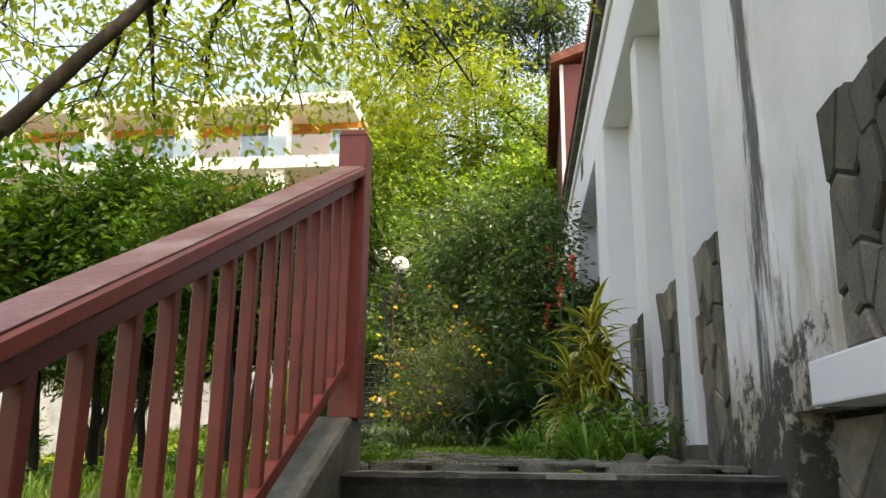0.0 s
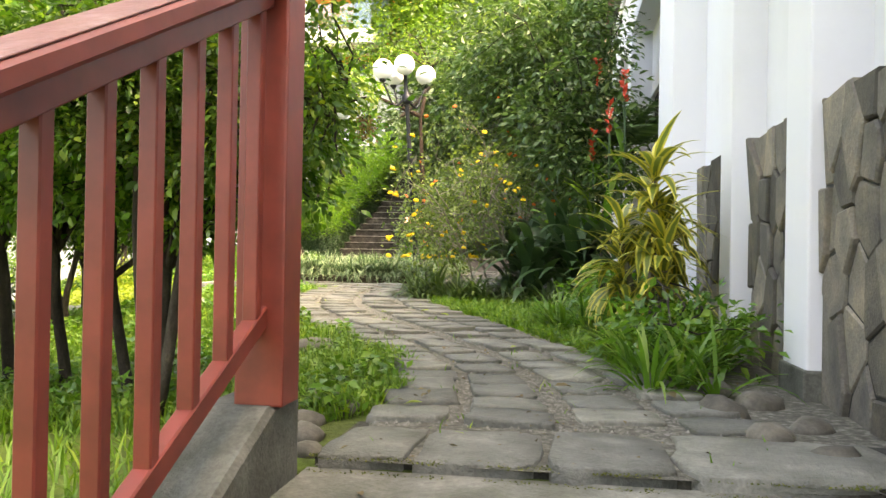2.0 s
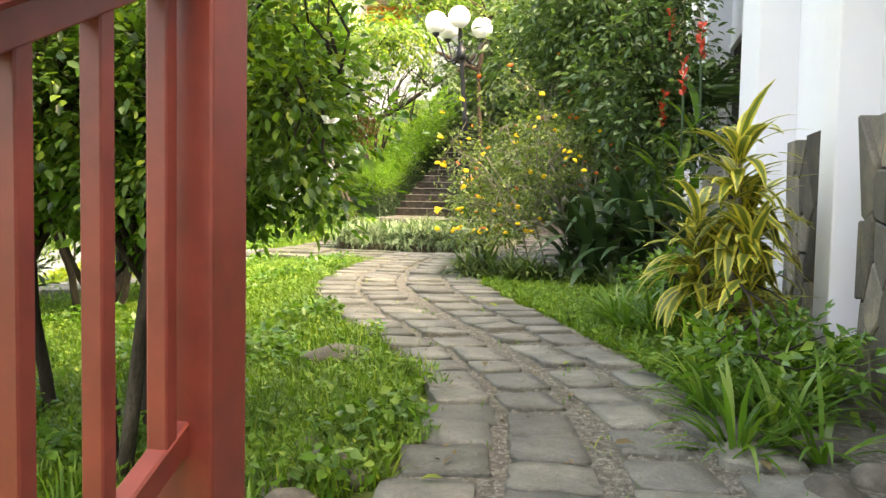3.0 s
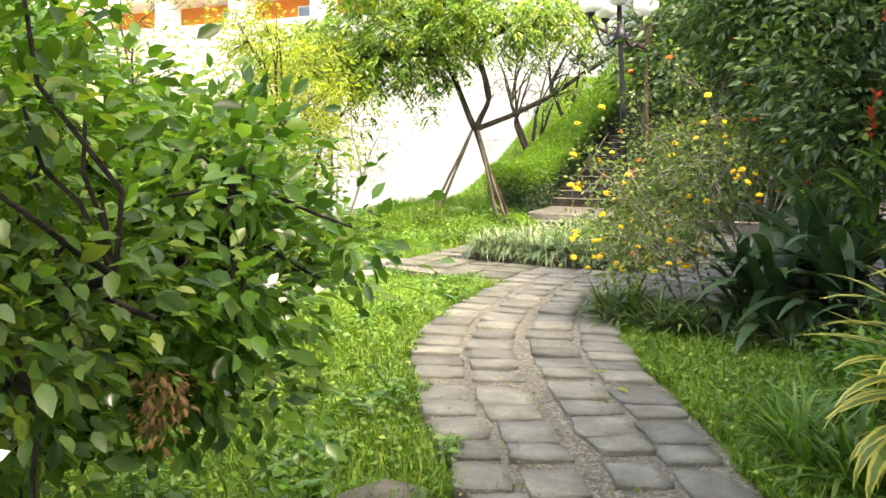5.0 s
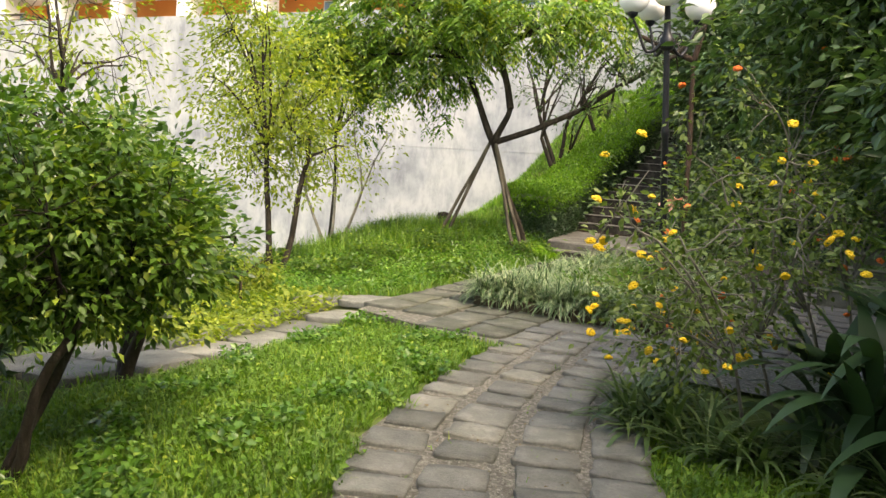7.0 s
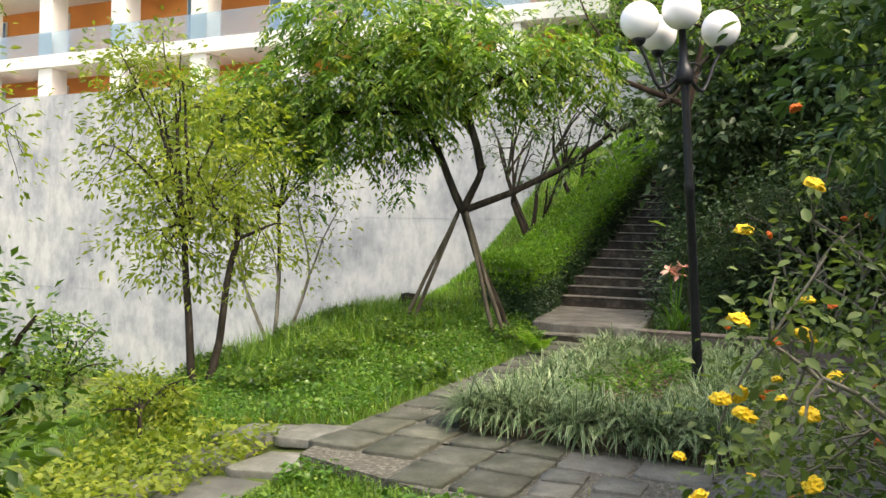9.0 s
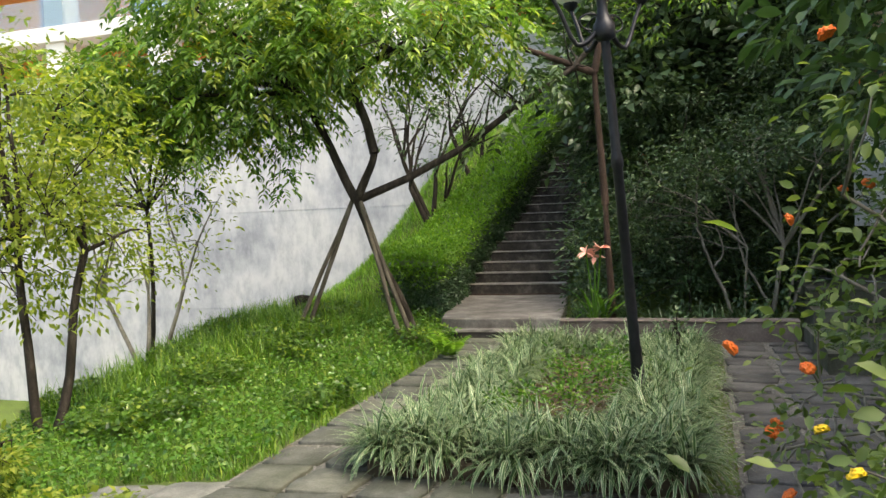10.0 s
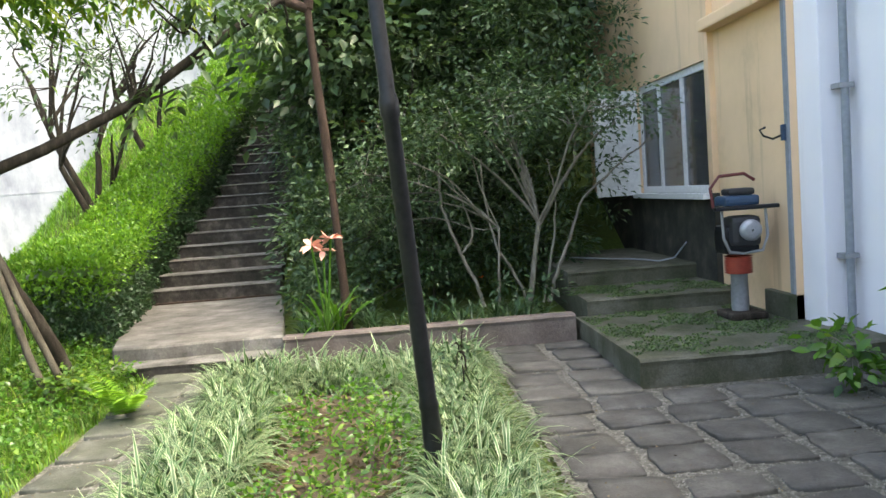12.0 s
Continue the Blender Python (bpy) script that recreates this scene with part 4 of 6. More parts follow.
# ---------------------------------------------------------------- rammer
def rammer():
    x, y, z = 1.02, 13.62, 0.372
    r = thing("tamping_rammer", (x, y, z), "old tamping rammer with red bellows and blue fuel tank", "machine")
    part("shoe", box(x - 0.16, y - 0.2, z, x + 0.16, y + 0.14, z + 0.06, 0.02), M_BARK, r)
    lathe([(0.07, 0.0), (0.075, 0.05), (0.07, 0.32), (0.09, 0.34)], M_STEEL, "leg", r, (x, y, z + 0.06), None, 14)
    prof = []
    for i in range(8):
        prof += [(0.095, 0.02 * i), (0.12, 0.02 * i + 0.01)]
    lathe(prof, M_RUBBER_RED, "bellows", r, (x, y, z + 0.38), None, 18, "red rubber bellows")
    part("body", box(x - 0.16, y - 0.14, z + 0.55, x + 0.14, y + 0.14, z + 0.8, 0.05), M_BLACK, r)
    eng = part("engine", box(x - 0.13, y - 0.2, z + 0.62, x + 0.13, y + 0.02, z + 0.88, 0.05), M_DARK, r)
    lathe([(0.09, 0), (0.09, 0.04), (0.055, 0.06), (0.01, 0.06)], M_STEEL, "starter", eng, (x + 0.02, y - 0.2, z + 0.76), Matrix.Rotation(radians(90), 3, "X"), 18)
    part("fuel_tank", box(x - 0.15, y - 0.14, z + 0.96, x + 0.15, y + 0.11, z + 1.05, 0.03), M_BLUE, r, "blue fuel tank")
    part("tank_top", box(x - 0.1, y - 0.1, z + 1.05, x + 0.13, y + 0.08, z + 1.11, 0.025), M_DARK, r)
    part("crossbar", box(x - 0.26, y - 0.2, z + 0.93, x + 0.29, y - 0.13, z + 0.965, 0.012), M_BLACK, r)
    loop = [(x - 0.2, y, z + 0.95), (x - 0.22, y, z + 1.12), (x - 0.14, y, z + 1.22), (x + 0.08, y, z + 1.23), (x + 0.17, y, z + 1.17)]
    part("handle", tube_mesh("handle", [(loop, 0.014)], M_MAROON, 8), M_MAROON, r)
    for sx in (-0.18, 0.2):
        guard = [(x + sx, y - 0.12, z + 0.93), (x + sx, y - 0.14, z + 0.7), (x + sx * 0.75, y - 0.15, z + 0.58), (x, y - 0.12, z + 0.56)]
        part("guard", tube_mesh("guard", [(guard, 0.013)], M_STEEL, 8), M_STEEL, r)


rammer()
pipe = thing("downpipe", (1.57, 12.86, 0.2), "grey plastic downpipe on the white wall corner", "pipe")
part("pipe", tube_mesh("pipe", [([(1.57, 12.86, z) for z in np.linspace(0.2, 4.3, 6)], 0.03)], M_PVC, 12), M_PVC, pipe)
for z in (0.9, 2.2, 3.5):
    part("clip", box(1.51, 12.83, z, 1.63, 12.95, z + 0.04, 0.004), M_STEEL, pipe)
hook = thing("wall_bracket", (1.3, 13.36, 1.9), "bent blue-black iron bracket on the door post", "bracket")
part("plate", box(1.31, 13.33, 1.85, 1.36, 13.37, 1.98, 0.004), M_BLUE, hook)
part("hook", tube_mesh("hook", [([(1.33, 13.36, 1.9), (1.26, 13.4, 1.87), (1.19, 13.42, 1.9), (1.16, 13.42, 1.95), (1.21, 13.42, 1.97)], 0.009)], M_BLACK, 6), M_BLACK, hook)
door2 = thing("door_2", (1.4, 13.4, 0.6), "narrow grey door edge beside the white pier", "door", "", "structure")
part("door_frame", box(1.34, 13.302, 0.58, 1.40, 13.36, 3.0, 0.004), M_PVC, door2)
hose = thing("hose", (0.9, 15.5, 0.7), "thin pale hose lying on the mossy steps", "hose")
part("hose", tube_mesh("hose", [([(0.1, 16.9, 0.7), (0.4, 16.3, 0.71), (0.75, 16.0, 0.70), (0.9, 15.75, 0.7), (0.95, 15.5, 0.7), (1.1, 15.4, 0.74), (1.22, 15.35, 0.9)], 0.009)], M_PVC, 6), M_PVC, hose)

hose2 = thing("hose", (-4.2, 17.38, 0.43), "thin brownish hose lying along the first step", "hose")
part("hose", tube_mesh("hose", [([(-5.02, 17.37, 0.444), (-4.7, 17.385, 0.444), (-4.3, 17.37, 0.445), (-3.85, 17.385, 0.448), (-3.5, 17.36, 0.452)], 0.013)], M_BARK_RED, 6), M_BARK_RED, hose2)

# ---------------------------------------------------------------- tree props and stump
props = thing("tree_prop", (-5.3, 13.4, 0.3), "weathered wooden props under the leaning tree", "prop")
FORK = (-5.3, 13.5, 1.95)
for foot in ((-6.12, 13.3), (-6.02, 13.42), (-4.62, 13.2), (-4.52, 13.32)):
    z = gz(*foot)
    part("pole", tube_mesh("pole", [(wander((foot[0], foot[1], z - 0.04), (FORK[0] + 0.06 * (foot[0] + 5.3), FORK[1], FORK[2] + 0.02), 5, 0.01), np.linspace(0.032, 0.026, 5))], M_POLE, 8), M_POLE, props)
part("crossbar", tube_mesh("crossbar", [([(-4.66, 13.2, gz(-4.6, 13.2) + 0.1), (-4.5, 13.33, gz(-4.5, 13.3) + 0.12)], 0.02)], M_POLE, 6), M_POLE, props)
stump = thing("stump", (-6.75, 14.8, 0.3), "dark rounded tree stump in the grass", "stump")
lathe([(0.17, -0.1), (0.16, 0.1), (0.15, 0.24), (0.11, 0.33), (0.01, 0.35)], M_BARK, "stump_body", stump, (-6.78, 14.8, gz(-6.78, 14.8)), None, 12)
# ---------------------------------------------------------------- trees and shrubs


def shrub(name, label, category, stems, blobs, clumps, per, clump_r, size, width, leaf, bark, r0=0.035, fine=False, flowers=None, group="", droop=0.2, twig=0.6, flat=0.7, shell=0.4, sag=0.1, wob=0.05):
    """A woody plant: stems (foot and crotch), twigs to leaf clumps, and blossoms."""
    t = thing(name, stems[0][0], label, category, group)
    cen = crown(t, blobs, clumps, per, clump_r, size, width, leaf, fine, droop, "crown", shell, flat)
    for root, crotch in stems:
        part("trunk", tube_mesh("trunk", [(wander(root, crotch, 7, wob), np.linspace(r0, r0 * 0.7, 7))], bark, 8), bark, t)
    tops = np.array([s[1] for s in stems], float)
    ends = cen[rng.uniform(size=len(cen)) < twig]
    if len(ends) > 3:
        many = max(3, int(len(ends) ** 0.5 * 1.3))
        limbs, pool = [], []
        for e in ends[:many]:
            k = int(np.argmin(np.linalg.norm(tops - e, axis=1)))
            line = wander(tops[k], e, 8, 0.12, sag)
            limbs.append((line, np.linspace(r0 * 0.55, max(0.006, r0 * 0.16), 8)))
            pool.append(line[3:])
        pool = np.concatenate(pool)
        fine_twigs = [(wander(pool[np.argmin(np.linalg.norm(pool - e, axis=1))], e, 4, 0.1, 0.0), np.linspace(max(0.005, r0 * 0.16), 0.003, 4)) for e in ends[many:]]
        for limb in limbs:
            part("limb", tube_mesh("limb", [limb], bark, 6), bark, t)
        if fine_twigs:
            part("twigwork", tube_mesh("twigwork", fine_twigs, bark, 4), bark, t)["kind"] = "stuff"
    if flowers:
        blossom(t, cen, *flowers)
    return t


HEADS = {}


def flower_head(material, i):
    """A domed cluster of tiny blooms, shared between heads."""
    key = (material.name, i)
    if key not in HEADS:
        bm = bmesh.new()
        bmesh.ops.create_icosphere(bm, subdivisions=3, radius=0.8)
        for v in bm.verts:
            v.co *= rng.uniform(0.82, 1.2) * (1 + 0.1 * math.sin(9 * v.co.x + 4) * math.sin(9 * v.co.y))
            if v.co.z < -0.25:
                v.co.z = -0.25
        me = bpy.data.meshes.new("flower")
        bm.to_mesh(me)
        bm.free()
        me.materials.append(material)
        HEADS[key] = me
    return HEADS[key]


def sprays(parent, blobs, count, pairs, length, leaflet, width, material, droop=0.7, name="spray"):
    """Feathered leaf sprays that arch outwards and hang: a joined mass of leaflets."""
    c, mid = in_blobs(count, blobs, 0.4)
    d = unit(count) * [1, 1, 0.3] + 0.7 * (c - mid) * [1, 1, 0.5]
    d /= np.linalg.norm(d, axis=1)[:, None] + 1e-9
    side = np.cross(d, [0, 0, 1.0])
    side /= np.linalg.norm(side, axis=1)[:, None] + 1e-9
    L = length * rng.uniform(0.6, 1.25, count)
    pos, fwd, size = [], [], []
    for i in range(pairs):
        s = (i + 1) / pairs
        p = c + d * (L * s)[:, None] + np.array([0, 0, -1.0]) * (droop * L * s * s)[:, None]
        for sign in (-1, 1):
            pos.append(p)
            fwd.append(sign * side * (0.9 if i < pairs - 1 else 0.25) + 0.7 * d + [0, 0, -0.35 - 0.5 * droop * s] + 0.2 * unit(count))
            size.append(leaflet * (0.65 + 0.5 * math.sin(math.pi * s)) * rng.uniform(0.8, 1.2, count))
    part(name, leaves(name, np.concatenate(pos), np.concatenate(fwd), np.concatenate(size), width, material, True, 0.3), material, parent)["kind"] = "stuff"


def blossom(t, cen, count, material, size, petals, name="flower", push=0.2):
    """Little heads of petals out on the leaf clumps, each a part of its own."""
    mid = cen.mean(0)
    pick = rng.choice(len(cen), count, replace=count > len(cen))
    for i in pick:
        d = cen[i] - mid
        c = cen[i] + push * d / (np.linalg.norm(d) + 1e-6) + rng.normal(0, 0.05, 3)
        c[2] = max(c[2], 0.5)
        n = petals
        off = unit(n)
        off[:, 2] = np.abs(off[:, 2]) * (0.9 if n > 10 else 0.5)
        if n > 10:
            ob = part(name, flower_head(material, int(rng.integers(4))), material, t)
            k = size * rng.uniform(0.6, 0.95)
            ob.matrix_basis = Matrix.LocRotScale(Vector(c), Euler((rng.normal(0, 0.45), rng.normal(0, 0.45), rng.uniform(0, 6))), (k, k, k * 0.75))
        else:
            part(name, leaves(name, c + off * size * 0.12, off, size * rng.uniform(0.8, 1.15, n), 0.7, material, True, 0.5), material, t)


def foot(x, y):
    return (x, y, gz(x, y) - 0.04)


# flowering bushes on the lawn
shrub("gardenia_bush", "dense glossy green gardenia bush with white blossoms beside the path", "bush",
      [(foot(-1.07, 1.2), (-1.0, 1.1, 0.45)), (foot(-1.3, 1.35), (-1.35, 1.25, 0.4)), (foot(-1.7, 1.45), (-1.7, 1.35, 0.5))],
      [((-1.25, 1.5, 0.92), (0.5, 0.45, 0.42)), ((-1.0, 0.98, 1.06), (0.66, 0.62, 0.46)), ((-1.65, 1.2, 1.25), (0.65, 0.6, 0.6)), ((-0.5, 1.12, 1.0), (0.38, 0.4, 0.36))],
      900, 44, 0.07, 0.047, 0.56, L_GLOSSY, M_BARK, 0.03, True, (52, P_WHITE, 0.027, 7, "flower", 0.05), "gardenia bushes")
shrub("gardenia_bush", "tall gardenia with a branch hanging beside the red railing", "bush",
      [(foot(-0.85, 0.72), (-0.62, 0.62, 0.85)), (foot(-0.9, 0.76), (-0.85, 0.6, 1.0))],
      [((-0.55, 0.55, 1.12), (0.36, 0.22, 0.34)), ((-0.2, 0.46, 1.18), (0.22, 0.13, 0.3)), ((-0.16, 0.45, 0.98), (0.13, 0.12, 0.2)), ((-0.95, 0.5, 1.15), (0.4, 0.3, 0.32))],
      330, 40, 0.06, 0.034, 0.54, L_BUSH, M_BARK, 0.026, True, (8, P_WHITE, 0.027, 7, "flower", 0.05), "gardenia bushes", 0.2, 0.6, 0.7, 0.4, 0.1, 0.08)
shrub("gardenia_bush", "round green gardenia bush on dark crooked stems", "bush",
      [(foot(-3.24, 3.78), (-3.28, 3.9, 0.5)), (foot(-3.18, 3.82), (-2.93, 4.0, 0.55)), (foot(-3.28, 3.8), (-3.62, 3.9, 0.5)), (foot(-3.2, 3.86), (-3.1, 4.2, 0.6)), (foot(-3.3, 3.74), (-3.45, 3.6, 0.55))],
      [((-3.35, 4.1, 1.12), (0.85, 0.75, 0.62)), ((-3.0, 4.4, 0.92), (0.55, 0.5, 0.4)), ((-3.9, 4.0, 1.0), (0.5, 0.5, 0.5))],
      620, 40, 0.075, 0.056, 0.52, L_BUSH, M_BARK, 0.03, False, (22, P_WHITE, 0.034, 7, "flower", 0.08), "gardenia bushes", 0.2, 0.6, 0.7, 0.4, 0.1, 0.16)
shrub("gardenia_bush", "low gardenia bush with a thick bent trunk", "bush",
      [(foot(-4.06, 5.27), (-4.0, 5.4, 0.35)), (foot(-4.1, 5.3), (-4.25, 5.5, 0.3))],
      [((-4.0, 5.2, 1.0), (0.7, 0.6, 0.55))], 220, 36, 0.08, 0.052, 0.52, L_BUSH, M_BARK, 0.05, False, None, "gardenia bushes")
shrub("gardenia_bush", "green gardenia bush behind the red railing", "bush",
      [(foot(-2.1, 1.6), (-2.1, 1.5, 0.5)), (foot(-2.45, 1.5), (-2.45, 1.4, 0.5)), (foot(-2.6, 1.2), (-2.6, 1.2, 0.45))],
      [((-2.25, 1.35, 1.1), (0.65, 0.5, 0.6)), ((-2.8, 1.0, 1.0), (0.7, 0.6, 0.6))], 330, 36, 0.085, 0.06, 0.5, L_MID, M_BARK, 0.035, False, (14, P_WHITE, 0.036, 7), "gardenia bushes")
shrub("gardenia_bush", "spreading green bush on the lower lawn", "bush",
      [(foot(-3.2, 0.8), (-3.1, 0.8, 0.3)), (foot(-3.6, 1.2), (-3.6, 1.2, 0.3))],
      [((-3.0, 0.9, 1.15), (1.0, 0.9, 0.85)), ((-4.2, 1.5, 1.1), (1.0, 0.9, 0.9)), ((-2.3, 1.1, 1.55), (0.7, 0.5, 0.5)), ((-5.2, 2.6, 0.9), (1.0, 1.0, 0.9))], 560, 36, 0.1, 0.085, 0.46, L_MID, M_BARK, 0.035, False, None, "gardenia bushes")

spray = thing("dry_spray", (0.0, 0.55, 0.7), "withered brown leaf spray hanging from the bush", "leaves")
part("twig", tube_mesh("twig", [(wander((-0.6, 0.8, 1.1), (0.0, 0.55, 1.06), 5, 0.05), np.linspace(0.008, 0.004, 5))], M_BARK, 5), M_BARK, spray)
crown(spray, [((0.0, 0.55, 0.96), (0.022, 0.022, 0.05))], 16, 14, 0.014, 0.013, 0.45, L_WITHERED, True, 1.0, "foliage")

# overhanging tree near the steps
near_tree = shrub("overhanging_tree", "thin tree with dark bent boughs and yellow-green leaves", "tree",
                  [(foot(-2.7, -1.2), (-1.66, -0.33, 1.42)), ((-1.66, -0.33, 1.42), (-1.13, -0.14, 2.18)), ((-1.13, -0.14, 2.18), (-0.8, 0.05, 2.75))],
                  [((-1.2, 0.9, 2.9), (1.5, 1.1, 0.65)), ((0.1, 1.8, 3.7), (1.2, 0.9, 0.5)), ((-2.6, 1.2, 2.9), (1.3, 1.2, 0.8)), ((-1.0, 0.4, 2.0), (0.9, 0.5, 0.35)), ((-1.8, 2.2, 3.0), (1.8, 1.0, 0.6)), ((-0.6, 2.6, 3.5), (1.2, 1.0, 0.6))],
                  300, 24, 0.13, 0.075, 0.5, L_YELLOW, M_BARK, 0.042, False, None, "", 0.4, 0.6, 0.7, 0.4, 0.1, 0.03)

# propped tree
PROP_CROWN = [((-6.9, 13.2, 3.6), (1.75, 1.3, 0.8)), ((-5.2, 13.4, 3.95), (1.5, 1.3, 0.7)), ((-8.3, 12.8, 3.4), (1.25, 1.1, 0.65)), ((-3.9, 13.7, 3.95), (0.8, 0.9, 0.55)), ((-6.5, 13.0, 2.95), (0.9, 0.8, 0.4)), ((-7.6, 12.8, 2.8), (0.6, 0.6, 0.45)), ((-6.5, 13.2, 4.5), (1.6, 1.2, 0.6))]
prop_tree = shrub("propped_tree", "leaning tree with a spreading drooping crown on wooden props", "tree",
      [(foot(-4.78, 13.95), FORK), (FORK, (-5.95, 13.4, 3.3)), (FORK, (-5.0, 13.4, 2.5)), ((-5.0, 13.4, 2.5), (-5.3, 13.5, 3.5))],
      PROP_CROWN, 150, 30, 0.15, 0.1, 0.36, L_TREE, M_BARK, 0.062, False, None, "", 0.8, 0.5, 0.9, 0.4, 0.1, 0.07)
sprays(prop_tree, PROP_CROWN, 1150, 7, 0.42, 0.125, 0.36, L_TREE)
sprays(prop_tree, [(c, (r[0], r[1] * 0.9, r[2] * 1.05)) for c, r in PROP_CROWN[:4]] + [((-6.5, 13.2, 4.6), (1.6, 1.2, 0.5))], 240, 7, 0.42, 0.125, 0.36, L_YELLOW)
for k in range(9):
    a = rng.uniform(-7.9, -5.4)
    hang = [(a, 13.1, 3.0), (a + 0.05, 13.08, 2.7), (a - 0.03, 13.1, rng.uniform(1.9, 2.5))]
    part("twig", tube_mesh("twig", [(hang, np.linspace(0.008, 0.003, 3))], M_BARK, 5), M_BARK, prop_tree)
    sprays(prop_tree, [(hang[2], (0.16, 0.14, 0.12)), (hang[1], (0.15, 0.13, 0.12))], 7, 5, 0.16, 0.09, 0.4, L_MID, 1.2)

bough = thing("bough", FORK, "long dark bough reaching over the hedge with hanging leaflets", "branch")
pts = [FORK, (-4.7, 13.7, 2.2), (-4.04, 14.0, 2.57), (-3.4, 14.2, 3.05), (-2.76, 14.5, 3.5), (-2.3, 14.7, 4.1)]
part("limb", tube_mesh("limb", [(pts, np.linspace(0.052, 0.03, 6))], M_BARK, 8), M_BARK, bough)
tw = [(wander(pts[2 + i % 3], np.array(pts[2 + i % 3]) + rng.normal(0, 0.35, 3) + [0, 0, 0.35], 5, 0.1), np.linspace(0.018, 0.004, 5)) for i in range(16)]
part("twigwork", tube_mesh("twigwork", tw, M_BARK, 5), M_BARK, bough)["kind"] = "stuff"
crown(bough, [((-3.7, 13.9, 2.75), (0.35, 0.3, 0.3)), ((-3.2, 14.0, 3.3), (0.5, 0.4, 0.4))], 4, 20, 0.12, 0.1, 0.34, L_GREY, False, 0.9, "foliage")
sprays(bough, [((-3.7, 13.9, 2.75), (0.3, 0.25, 0.25)), ((-3.2, 14.0, 3.3), (0.45, 0.35, 0.35))], 22, 6, 0.32, 0.12, 0.4, L_GREY, 1.1)

# thin trees against the retaining wall
shrub("young_tree", "slim young tree with two dark stems and sparse yellow-green leaves", "tree",
      [(foot(-6.75, 9.95), (-7.1, 10.15, 1.6)), (foot(-6.65, 10.0), (-6.5, 10.3, 1.5))],
      [((-7.2, 10.3, 2.4), (1.25, 1.0, 1.0)), ((-6.9, 10.2, 1.5), (1.1, 0.9, 0.7)), ((-7.6, 10.2, 3.2), (0.8, 0.7, 0.6))], 300, 24, 0.16, 0.09, 0.42, L_YELLOW, M_BARK, 0.045, False, None, "thin trees", 0.4, 0.5)
shrub("young_tree", "bare spreading shrub with thin pale stems against the white wall", "tree",
      [(foot(-7.7, 12.6), (-7.9, 12.9, 0.9)), (foot(-7.6, 12.7), (-7.3, 12.8, 1.0)), (foot(-7.7, 12.5), (-8.3, 12.6, 0.9))],
      [((-7.9, 12.8, 1.9), (1.2, 0.9, 0.7)), ((-7.4, 12.6, 1.3), (0.9, 0.7, 0.5))], 70, 12, 0.13, 0.085, 0.42, L_YELLOW, M_BARK_PALE, 0.03, False, None, "thin trees", 0.4, 0.9)
shrub("young_tree", "tall thin tree with sparse leaves beside the lower lawn", "tree",
      [(foot(-6.4, 6.4), (-6.4, 6.5, 1.9))], [((-6.4, 6.5, 2.6), (0.9, 0.9, 1.0)), ((-7.4, 7.5, 2.4), (1.0, 1.0, 0.9))], 90, 14, 0.15, 0.085, 0.42, L_YELLOW, M_BARK, 0.03, False, None, "thin trees", 0.4, 0.9)
shrub("young_tree", "leafy young tree with yellow-green foliage at the wall", "tree",
      [(foot(-9.3, 14.5), (-9.2, 14.6, 2.0))], [((-9.2, 14.8, 3.0), (1.3, 1.2, 1.3)), ((-10.6, 14.0, 2.6), (1.1, 1.1, 1.2))], 150, 24, 0.2, 0.1, 0.42, L_YELLOW, M_BARK, 0.04, False, None, "thin trees", 0.4, 0.7)
shrub("bush", "low sunlit bush at the edge of the lawn", "bush", [(foot(-5.6, 8.1), (-5.6, 8.1, 0.15))],
      [((-5.8, 8.3, 0.22), (0.4, 0.4, 0.22))], 40, 34, 0.08, 0.06, 0.45, L_YELLOW, M_BARK, 0.02, False, None, "low bushes")
shrub("bush", "bright leafy bush at the foot of the thin trees", "bush", [(foot(-7.5, 9.0), (-7.5, 9.0, 0.1))],
      [((-7.6, 9.1, 0.25), (0.5, 0.5, 0.5)), ((-7.9, 8.7, 0.1), (0.5, 0.4, 0.4))], 90, 34, 0.08, 0.06, 0.5, L_TREE, M_BARK, 0.02, False, None, "low bushes")
shrub("bush", "low dark bush below the lawn", "bush", [(foot(-5.0, 4.4), (-5.0, 4.4, 0.1))],
      [((-5.0, 4.5, -0.1), (0.9, 0.8, 0.26)), ((-6.2, 5.4, -0.15), (1.0, 0.9, 0.28))], 110, 30, 0.1, 0.12, 0.3, L_DARK, M_BARK, 0.02, False, None, "low bushes")

# small trees on the bank left of the upper flight
for k, (x, y, h) in enumerate(((-5.9, 18.6, 2.4), (-6.4, 19.6, 2.6), (-5.7, 20.6, 2.3))):
    z = float(ground(x, y))
    shrub("bank_tree", "small dark crooked tree on the grassy bank", "tree", [((x, y, z - 0.1), (x + 0.1, y, z + 1.0)), ((x, y, z), (x - 0.5, y - 0.2, z + 1.3))],
          [((x, y - 0.2, z + h), (1.1, 0.9, 0.8))], 34, 14, 0.16, 0.11, 0.36, L_GREY, M_BARK, 0.06, False, None, "bank trees", 0.5, 0.9)

